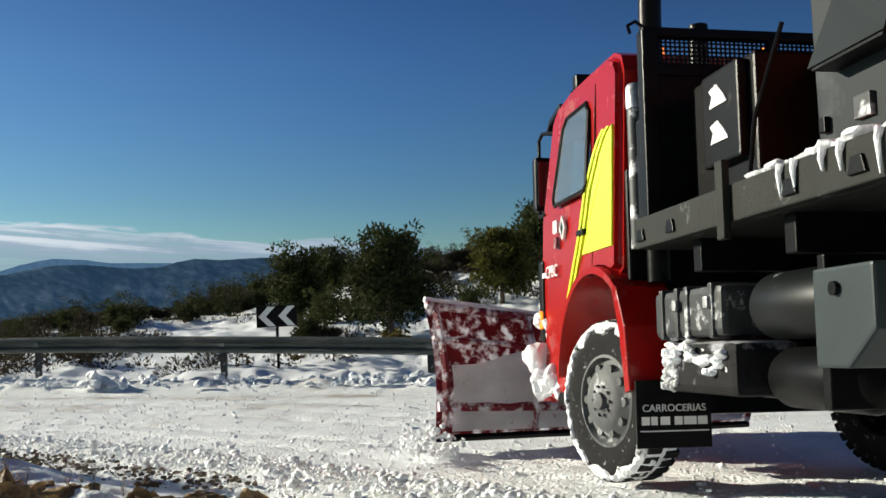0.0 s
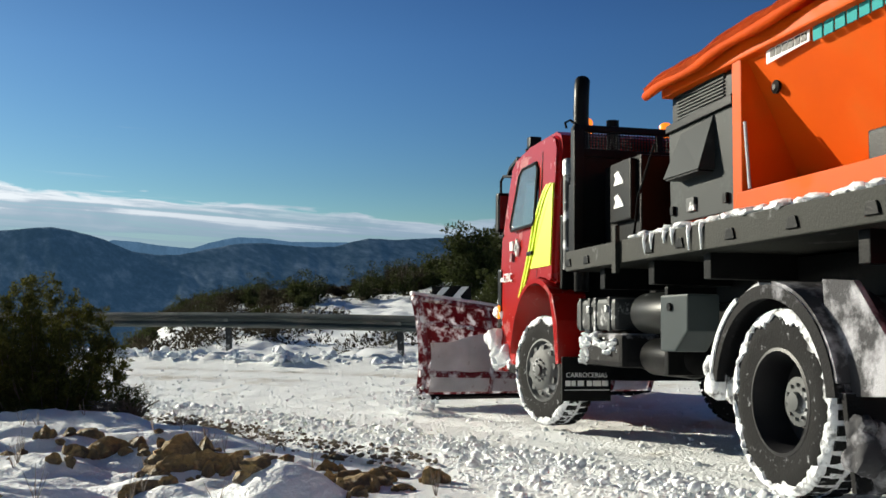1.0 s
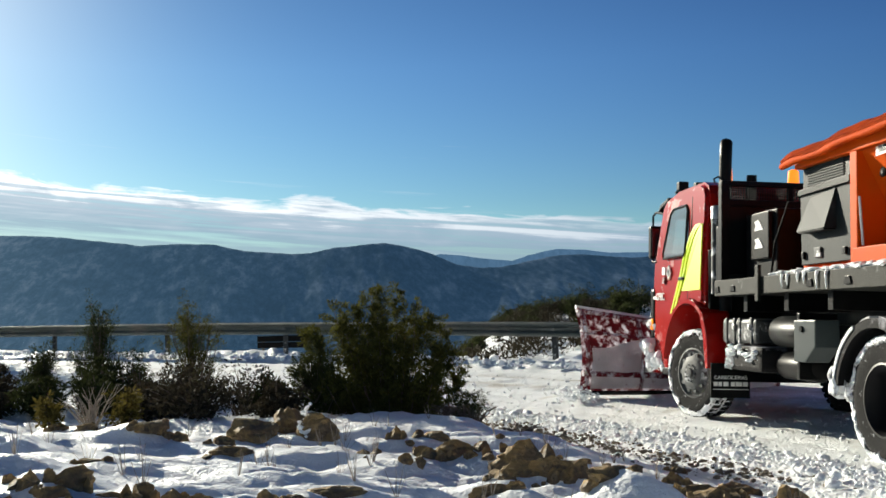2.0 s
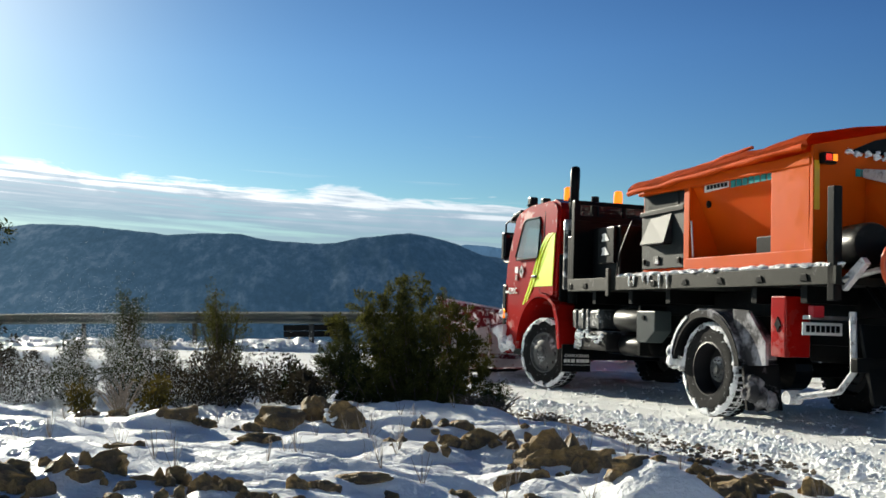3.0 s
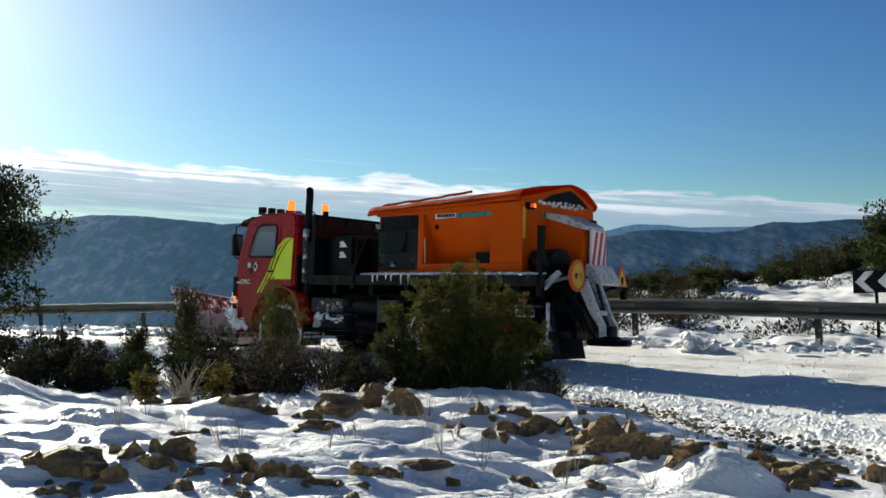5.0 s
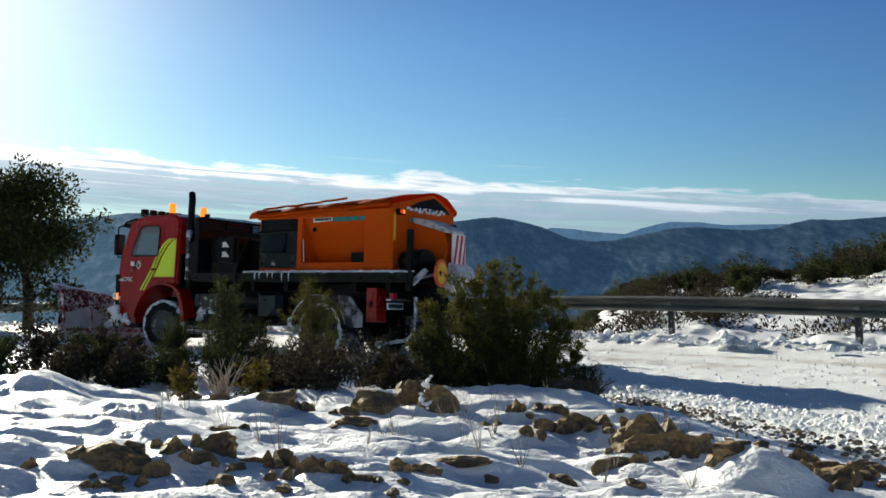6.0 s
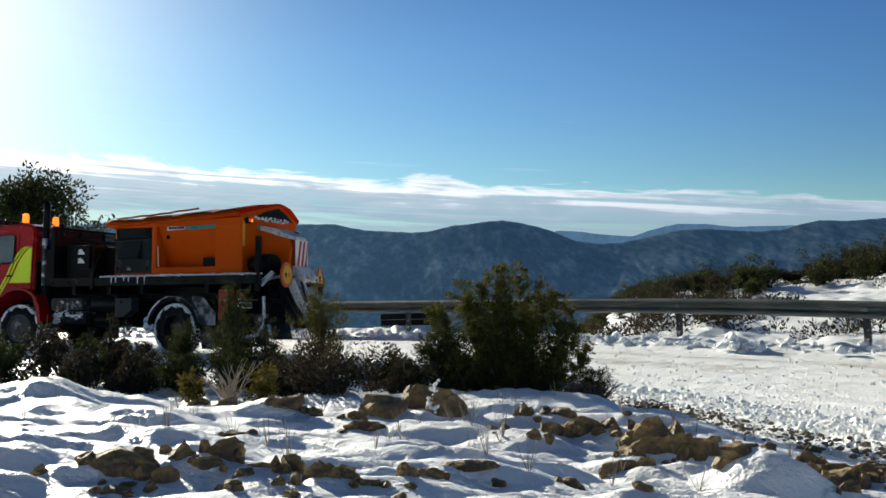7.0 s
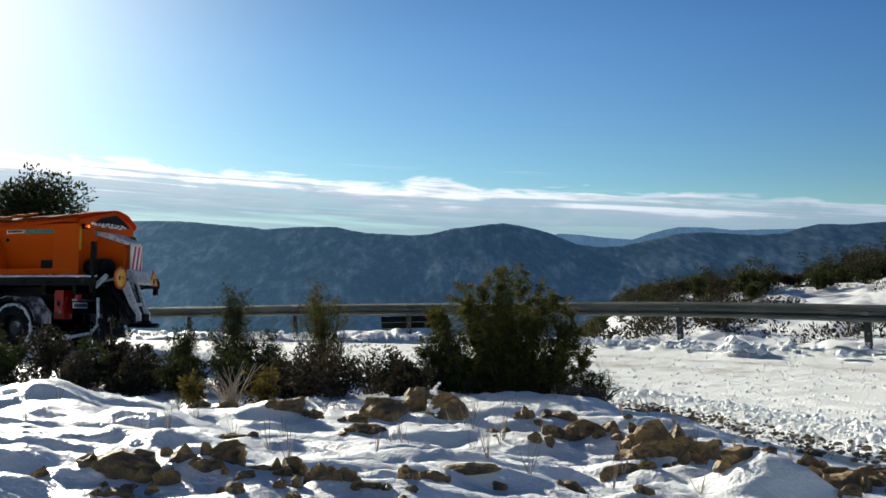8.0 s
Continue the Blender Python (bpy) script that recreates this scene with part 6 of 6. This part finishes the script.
def sprays(starts, ways, lengths, each, size, fat, rs):
    """Feathery shoots: narrow scale leaves set along each shoot, shortest at its tip."""
    n = len(starts)
    st, wy, ln = np.repeat(starts, each, 0), np.repeat(ways, each, 0), np.repeat(lengths, each)
    f = rs.uniform(0.0, 1.0, n * each)
    g = rs.normal(size=(n * each, 3))
    g -= wy * (g * wy).sum(1)[:, None]
    g /= np.linalg.norm(g, axis=1)[:, None] + 1e-9
    swell = np.sin(np.clip(f * 0.85 + 0.15, 0, 1) * np.pi) ** 0.6
    p = st + wy * (ln * f)[:, None] + g * (fat * ln * swell * rs.uniform(0.2, 1.0, n * each))[:, None]
    a = wy * 0.8 + g * 0.55 + rs.normal(size=g.shape) * 0.25
    a /= np.linalg.norm(a, axis=1)[:, None]
    b = np.cross(a, rs.normal(size=g.shape))
    b /= np.linalg.norm(b, axis=1)[:, None]
    k = size * rs.uniform(0.6, 1.4, n * each)[:, None]
    c = np.cross(a, b)
    v = np.stack([p, p + a * k * 0.5 + b * k * 0.15 + c * k * 0.05, p + a * k * 1.1, p + a * k * 0.5 - b * k * 0.15 + c * k * 0.05], 1).reshape(-1, 3)
    return v, np.arange(n * each * 4).reshape(-1, 4)


def juniper(name, label, x, y, height, width, leaf, seed, tips=None, limbs=24, shoots=26, each=60, size=0.022, shoot=0.17, cone=0.7, group=""):
    """A juniper: limbs from the foot to given or scattered tips, each clothed in feathery shoots."""
    rs = np.random.RandomState(seed)
    root = tagged(new(name), label, "bush", group)
    ends = [np.array((tx, ty, tz)) for tx, ty, tz in tips or ()]
    while len(ends) < limbs:
        if tips:
            e = ends[rs.randint(len(tips))] * (rs.uniform(0.55, 1.0), 1.0, rs.uniform(0.15, 0.80)) + rs.normal(size=3) * (0.07, 0.20, 0.04)
        else:
            f, a = rs.uniform(0.12, 1.0), rs.uniform(0, math.tau)
            r = width / 2 * (1 - f) ** cone * rs.uniform(0.6, 1.0) + 0.02
            e = np.array((math.cos(a) * r, math.sin(a) * r, height * f))
        e[2] = max(e[2], 0.08)
        ends.append(e)
    wood = bmesh.new()
    starts, ways, lens = [], [], []
    for e in ends:
        foot = np.array((e[0] * 0.30, e[1] * 0.30, -0.08)) if tips else np.array((0.0, 0.0, max(-0.05, e[2] - height * 0.45)))
        mid = foot * 0.45 + e * 0.55 + np.array((e[0] * 0.12, e[1] * 0.12, -0.05 * height))
        tube([tuple(foot), tuple(mid), tuple(e)], [0.006 + 0.006 * height, 0.006, 0.002], 5, wood)
        first = tips and any(e is t for t in ends[:len(tips)])
        for k in range(shoots * 2 if first else shoots):
            f = rs.uniform(0.62, 1.0) if first and k >= shoots else rs.uniform(0.22, 1.0)
            q = (1 - f) ** 2 * foot + 2 * f * (1 - f) * mid + f * f * e
            along = (e - mid) / (np.linalg.norm(e - mid) + 1e-6)
            w = along * 0.35 + rs.normal(size=3) * 0.75 + np.array((0, 0, 0.30))
            starts.append(q + rs.normal(size=3) * 0.035)
            ways.append(w / np.linalg.norm(w))
            lens.append(shoot * rs.uniform(0.5, 1.25) * (1.15 - 0.45 * f))
    part("branchwork", wood, "bark", root)
    v, f = sprays(np.array(starts), np.array(ways), np.array(lens), each, size, 0.24, rs)
    from_arrays("crown", v, f, leaf, root)
    root.matrix_basis = pose(x, y, gz(x, y) - 0.02)
    return root


def twigs(x, y, z, height, width, seed, n=60, material="twig", label="bare dry twigs of a leafless bush"):
    rs = np.random.RandomState(seed)
    root = tagged(new("bare_bush"), label, "bush")
    bm = bmesh.new()
    for k in range(n):
        a, l = rs.uniform(0, math.tau), rs.uniform(0.2, 1.0)
        e = Vector((math.cos(a) * l * width / 2, math.sin(a) * l * width / 2, height * rs.uniform(0.5, 1.0)))
        mid = e * 0.5 + Vector((rs.normal() * 0.03, rs.normal() * 0.03, 0.04))
        tube([(rs.normal() * 0.02, rs.normal() * 0.02, -0.05), mid, e], [0.006, 0.004, 0.002], 4, bm)
    part("branchwork", bm, material, root)
    root.matrix_basis = pose(x, y, z)
    return root


def build_plants():
    J = "dark green juniper bush standing in snow on the verge"
    # the big juniper by the bend
    H = 1.73 - gz(0.65, 9.9)
    tips = [(-0.55, 0, H - 0.16), (-0.33, 0.1, H - 0.17), (-0.19, 0, H), (-0.12, 0.05, H - 0.05), (0.06, 0.1, H - 0.06), (-0.14, -0.1, H - 0.22), (-0.47, 0.1, H - 0.24), (0.24, 0, H - 0.21), (0.39, 0.1, H - 0.24), (0.50, 0.05, H - 0.38), (0.58, -0.05, H - 0.62), (0.66, 0, H - 0.88),
            (-0.82, 0.1, H - 0.42), (-0.72, 0, H - 0.46), (-0.92, -0.1, H - 0.72), (0.1, -0.3, H - 0.5), (-0.3, -0.3, H - 0.55), (0.4, -0.25, H - 0.6), (0.15, 0.3, H - 0.35), (-0.1, 0.3, H - 0.4)]
    juniper("juniper_bush", J, 0.65, 9.9, H, 1.6, "juniper", 3, tips, limbs=84, shoots=24, each=46, shoot=0.155, size=0.029)
    juniper("juniper_bush", J, -0.10, 9.7, 0.55, 0.8, "dark_juniper", 5, limbs=22, shoots=18, each=40, cone=0.5)
    juniper("juniper_bush", J, 1.32, 9.75, 0.34, 0.5, "dark_juniper", 8, limbs=14, shoots=14, each=40, cone=0.5)
    juniper("young_juniper", "young upright yellow-green juniper behind the verge", -1.50, 12.0, 1.72 - gz(-1.5, 12.0), 0.95, "juniper", 11, limbs=40, shoots=16, each=36, shoot=0.2, cone=0.30)
    juniper("young_juniper", "young slender dark juniper behind the verge", -2.52, 11.8, 1.70 - gz(-2.52, 11.8), 0.85, "dark_juniper", 12, limbs=34, shoots=16, each=36, shoot=0.2, cone=0.6)
    juniper("young_juniper", "small dark conical juniper", -2.82, 10.7, 0.72, 0.5, "dark_juniper", 13, limbs=20, shoots=14, each=36, cone=0.9)
    juniper("young_juniper", "small dark juniper beside a taller one", -2.02, 11.2, 0.62, 0.5, "dark_juniper", 14, limbs=18, shoots=14, each=36, cone=0.7)
    plant("heath_bush", "dark twiggy heath bush with snow specks", "bush", -1.12, 9.5, gz(-1.12, 9.5) - 0.03, 0.55, 1.15, "heath", 15, 4200, 0.035, stems=26, spread=1.0, clump=0.10, clumps_n=110)
    plant("heath_bush", "dark twiggy heath bush with snow specks", "bush", -1.75, 10.1, gz(-1.75, 10.1), 0.5, 0.9, "heath", 16, 2600, 0.035, stems=20, spread=1.0, clump=0.11, clumps_n=80)
    plant("olive_shrub", "yellow-green low shrub in the snow", "bush", -2.2, 8.6, gz(-2.2, 8.6), 0.30, 0.26, "olive", 17, 700, 0.04, stems=7, spread=0.7, clump=0.16, clumps_n=30)
    plant("olive_shrub", "yellow-green low shrub in the snow", "bush", -1.62, 8.6, gz(-1.62, 8.6), 0.30, 0.36, "olive", 18, 900, 0.04, stems=7, spread=0.7, clump=0.16, clumps_n=30)
    twigs(-1.92, 8.7, gz(-1.92, 8.7), 0.36, 0.75, 4, 34)
    twigs(1.3, 9.2, gz(1.3, 9.2), 0.22, 0.5, 6, 50, "bark", "low brown leafless twigs in the snow")
    twigs(1.05, 8.9, gz(1.05, 8.9), 0.16, 0.4, 7, 40, "bark", "low brown leafless twigs in the snow")
    twigs(1.75, 9.1, gz(1.75, 9.1), 0.14, 0.5, 9, 40, "bark", "low brown leafless twigs in the snow")
    twigs(-0.8, 10.2, gz(-0.8, 10.2), 0.55, 0.7, 10, 50, "bark", "low brown leafless twigs in the snow")
    # dark shrubs along the left of the verge
    for k, (x, y, h, w) in enumerate(((-3.3, 10.4, 0.55, 0.6), (-3.75, 10.6, 0.62, 0.7), (-4.3, 10.7, 0.75, 0.8), (-4.9, 10.8, 0.8, 0.9), (-3.6, 9.7, 0.4, 0.6), (-2.3, 10.9, 0.55, 0.6), (-5.5, 11.4, 1.0, 0.9), (-3.1, 11.7, 0.6, 0.5), (-4.0, 12.0, 0.8, 0.5), (-2.6, 9.9, 0.42, 0.7), (-3.1, 9.9, 0.4, 0.7), (-2.1, 9.9, 0.42, 0.7), (-1.5, 10.6, 0.5, 0.7), (-0.6, 10.3, 0.5, 0.7), (-3.4, 11.2, 0.5, 0.7), (-4.6, 10.2, 0.5, 0.8), (-0.45, 9.4, 0.35, 0.6), (-2.0, 10.5, 0.5, 0.6))):
        plant("verge_shrub", "dark evergreen shrub behind the snowy verge", "bush", x, y, gz(x, y) - 0.02, h, w, "pine" if k % 2 else "heath", 30 + k, 3200, 0.038, stems=9, spread=0.8, clump=0.14, clumps_n=45, spiky=0.3, group="verge shrubs")
    # grass tufts
    rnd = random.Random(8)
    gm = bmesh.new()
    for k in range(60):
        x, y = rnd.uniform(-3, 2.4), rnd.uniform(4.6, 8.5)
        z = gz(x, y)
        for j in range(6):
            e = Vector((x + rnd.gauss(0, 0.03), y + rnd.gauss(0, 0.03), z + rnd.uniform(0.05, 0.16)))
            tube([(x, y, z - 0.02), e], [0.0022, 0.001], 3, gm)
    tagged(part("dry_grass", gm, "twig"), "thin dry grass stalks poking through snow", "grass", kind="stuff")
    # tall pine across the road
    plant("pine_tree", "tall bushy pine beyond the road", "tree", -12.75, 31.6, gz(-12.75, 31.6), 6.1 - gz(-12.75, 31.6), 4.6, "pine", 50, 16000, 0.13, stems=11, trunk=True, clump=0.12, crown=True)
    plant("pine_tree", "bushy pine beyond the road", "tree", -15.8, 33.0, gz(-15.8, 33.0), 4.9 - gz(-15.8, 33.0), 4.2, "pine", 51, 10000, 0.13, stems=9, trunk=True, clump=0.12, crown=True)
    plant("pine_shrub", "low pine beyond the road", "tree", -13.6, 29.4, gz(-13.6, 29.4), 2.2, 2.4, "pine", 52, 3500, 0.12, stems=7, trunk=True, clump=0.13, crown=True)
    # evergreen oaks and junipers on the hillside past the barrier
    T = "evergreen oak on the snowy hillside"
    plant("holm_oak", "dense rounded evergreen oak behind the barrier", "tree", 13.7, 22.2, gz(13.7, 22.2) - 0.1, 3.46 - gz(13.7, 22.2), 2.7, "pine", 60, 14000, 0.10, stems=10, trunk=True, clump=0.13, crown=True)
    plant("holm_oak", T, "tree", 14.3, 28.6, gz(14.3, 28.6) - 0.1, 3.55 - gz(14.3, 28.6), 2.2, "pine", 61, 8000, 0.11, stems=8, trunk=True, clump=0.13, crown=True)
    plant("holm_oak", T, "tree", 16.4, 30.5, gz(16.4, 30.5) - 0.1, 3.5 - gz(16.4, 30.5), 2.6, "pine", 62, 8000, 0.11, stems=8, trunk=True, clump=0.13, crown=True)
    plant("holm_oak", T, "tree", 18.6, 23.8, gz(18.6, 23.8) - 0.1, 2.4, 2.0, "juniper", 63, 7000, 0.12, stems=8, trunk=True, clump=0.13, crown=True)
    plant("holm_oak", T, "tree", 21.5, 25.0, gz(21.5, 25.0) - 0.1, 3.3, 2.6, "pine", 64, 8000, 0.13, stems=8, trunk=True, clump=0.13, crown=True)
    protos = []
    for k, (leaf, h, w) in enumerate((("heath", 1.5, 1.5), ("dark_juniper", 1.1, 1.2), ("heath", 0.7, 1.1), ("pine", 2.0, 1.7), ("olive", 0.6, 1.0))):
        protos.append((plant("hill_shrub", ("dark brownish shrub", "green juniper", "brown heath bush", "small dark holm oak", "yellow-green low shrub")[k] + " on the snowy hillside", "bush", 0, 0, 0, h, w, leaf, 70 + k, 2600, 0.08, stems=9, spread=0.9, clump=0.13, clumps_n=70, group="hillside shrubs"), h))
    rnd = random.Random(21)
    used = [False] * 5
    n = 0
    tries = 0
    while n < 296 and tries < 6000:
        tries += 1
        az = radians(5.5 + 40 * rnd.random() ** 1.3)
        r = 21.5 + 34 * rnd.random() ** 0.85
        x, y = math.sin(az) * r, math.cos(az) * r
        if -float(dist_to(RAIL, np.array([x]), np.array([y]))[0]) < 1.0:
            continue
        if n >= 110 and vnoise(np.array([x * 0.16]), np.array([y * 0.16]), 5)[0] < 0.40:
            continue
        deg = math.degrees(az)
        if n < 110:  # the bushes along the crest, the tallest where the hill is highest
            deg = 9.0 + 31 * rnd.random()
            az, r = radians(deg), rnd.uniform(38, 49) - 4.0 * float(sstep(30, 38, deg))
            x, y = math.sin(az) * r, math.cos(az) * r
        elif (17.3 < deg < 27 and r < 40 and rnd.random() < 0.8) or 32.8 < deg < 35.0:
            continue
        close = r < 30
        k = rnd.choice((1, 2, 4, 2, 4)) if close else rnd.choice((0, 1, 2, 3, 0, 3))
        s = rnd.uniform(0.4, 0.75) if close else rnd.uniform(0.5, 0.95)
        s *= 0.72 + 0.50 * float(sstep(9, 25, deg))
        m = pose(x, y, gz(x, y) - 0.05, 0, 0, rnd.uniform(0, 360)) @ Matrix.Diagonal((s, s, s * rnd.uniform(0.75, 1.0), 1))
        if not used[k]:
            protos[k][0].matrix_basis = m
            used[k] = True
        else:
            copy_thing(protos[k][0], m)
        n += 1


build_plants()


def build_scrub():
    """Low brown scrub that mottles the slope past the barrier."""
    rs = np.random.RandomState(90)
    az = np.radians(rs.uniform(5.0, 46, 2600))
    r = 21.0 + 36 * rs.uniform(0, 1, 2600) ** 0.8
    x, y = np.sin(az) * r, np.cos(az) * r
    past = -dist_to(RAIL, x, y)
    bare = (az > radians(17.3)) & (az < radians(29)) & (past > 3.0) & (r < 44) & (vnoise(x * 1.1, y * 1.1, 14) < 0.72)
    ok = (past > 0.8) & (vnoise(x * 0.3, y * 0.3, 8) > 0.50) & ~bare
    x, y = x[ok][:760], y[ok][:760]
    z = ground_z(x, y)
    rad = rs.uniform(0.18, 0.5, len(x))
    clumps = np.stack([x, y, z + rad * 0.35, rad], 1)
    v, f = leaf_cloud(clumps, 66000, 0.085, rs, flat=0.6, up=0.6)
    ob = from_arrays("hillside_scrub", v, f, "heath")
    tagged(ob, "low brown scrub poking through hillside snow", "scrub", kind="stuff")


build_scrub()


def build_dust():
    """Powder snow blown off the road: a drift of loose flakes."""
    rs = np.random.RandomState(31)
    n = 120000
    c = rs.normal(size=(n, 3)) * np.array((1.0, 0.8, 0.26))
    c[:, 2] = np.abs(c[:, 2]) * (1.0 + 0.4 * np.sin(c[:, 0] * 2.3)) * 1.2
    corner = np.array(((1, 1, 1), (1, -1, -1), (-1, 1, -1), (-1, -1, 1)), float)
    r = rs.uniform(0.0008, 0.0020, n)
    turn = rs.normal(size=(n, 3, 3))
    q, _ = np.linalg.qr(turn)
    v = c[:, None, :] + np.einsum("kj,nij->nki", corner, q) * r[:, None, None]
    tri = np.array(((0, 1, 2), (0, 3, 1), (0, 2, 3), (1, 3, 2)))
    f = (tri[None] + 4 * np.arange(n)[:, None, None]).reshape(-1, 3)
    ob = from_arrays("snow_dust", v.reshape(-1, 3), f, "powder")
    return tagged(ob, "fine powder snow drifting over the verge", "blowing snow", kind="stuff")


dust = build_dust()


# ---- what moves ----
def motions():
    times = [r[0] for r in TRUCK_ROWS]
    walk(truck, [(t, pose(x, y, z, rx, ry, rz)) for t, x, y, z, rx, ry, rz in TRUCK_ROWS])
    # the wheels roll by the way covered, the front ones are steered by the bend
    px = [r[1] for r in TRUCK_ROWS]
    py = [r[2] for r in TRUCK_ROWS]
    way = np.concatenate([[0], np.cumsum(np.hypot(np.diff(px), np.diff(py)) * 1.01)])
    head = np.array([r[6] for r in TRUCK_ROWS])
    fine = np.append(np.arange(0, 7.9, 0.15), 8.0)
    for w, x, y in zip(wheels, (0, 0, 4.4, 4.4), (1.02, -1.02, 1.03, -1.03)):
        rows = []
        for t in fine:
            s = np.interp(t, times, way) * (1 + (0.02 if y < 0 else -0.02))
            turn = math.degrees(s / 0.53)
            bend = (np.interp(min(8, t + 0.5), times, head) - np.interp(max(0, t - 0.5), times, head)) / (np.interp(min(8, t + 0.5), times, way) - np.interp(max(0, t - 0.5), times, way))
            steer = math.degrees(math.atan(radians(bend) * 4.4)) if x > 1 else 0.0
            m = Matrix.Translation((x, y, 0.525)) @ Matrix.Rotation(radians(steer + (180 if y < 0 else 0)), 4, "Z") @ Matrix.Rotation(radians(turn if y > 0 else -turn), 4, "Y")
            rows.append((t, m))
        walk(w, rows)
    # the powder drifts in from the road, hangs over the verge and blows away
    walk(dust, [(0.0, pose(-9.0, 14.0, 0.3, 0, 0, 0)), (1.8, pose(-6.6, 12.0, 0.4, 0, 0, 0)), (3.1, pose(-2.9, 9.7, 0.5, 0, 0, 8)), (4.0, pose(-3.2, 9.8, 0.45, 0, 0, 14)), (4.7, pose(-5.0, 10.2, 0.4, 0, 0, 18)), (6.0, pose(-9.5, 12.0, 0.3, 0, 0, 24)), (8.0, pose(-15.0, 14.5, 0.1, 0, 0, 30))])


motions()
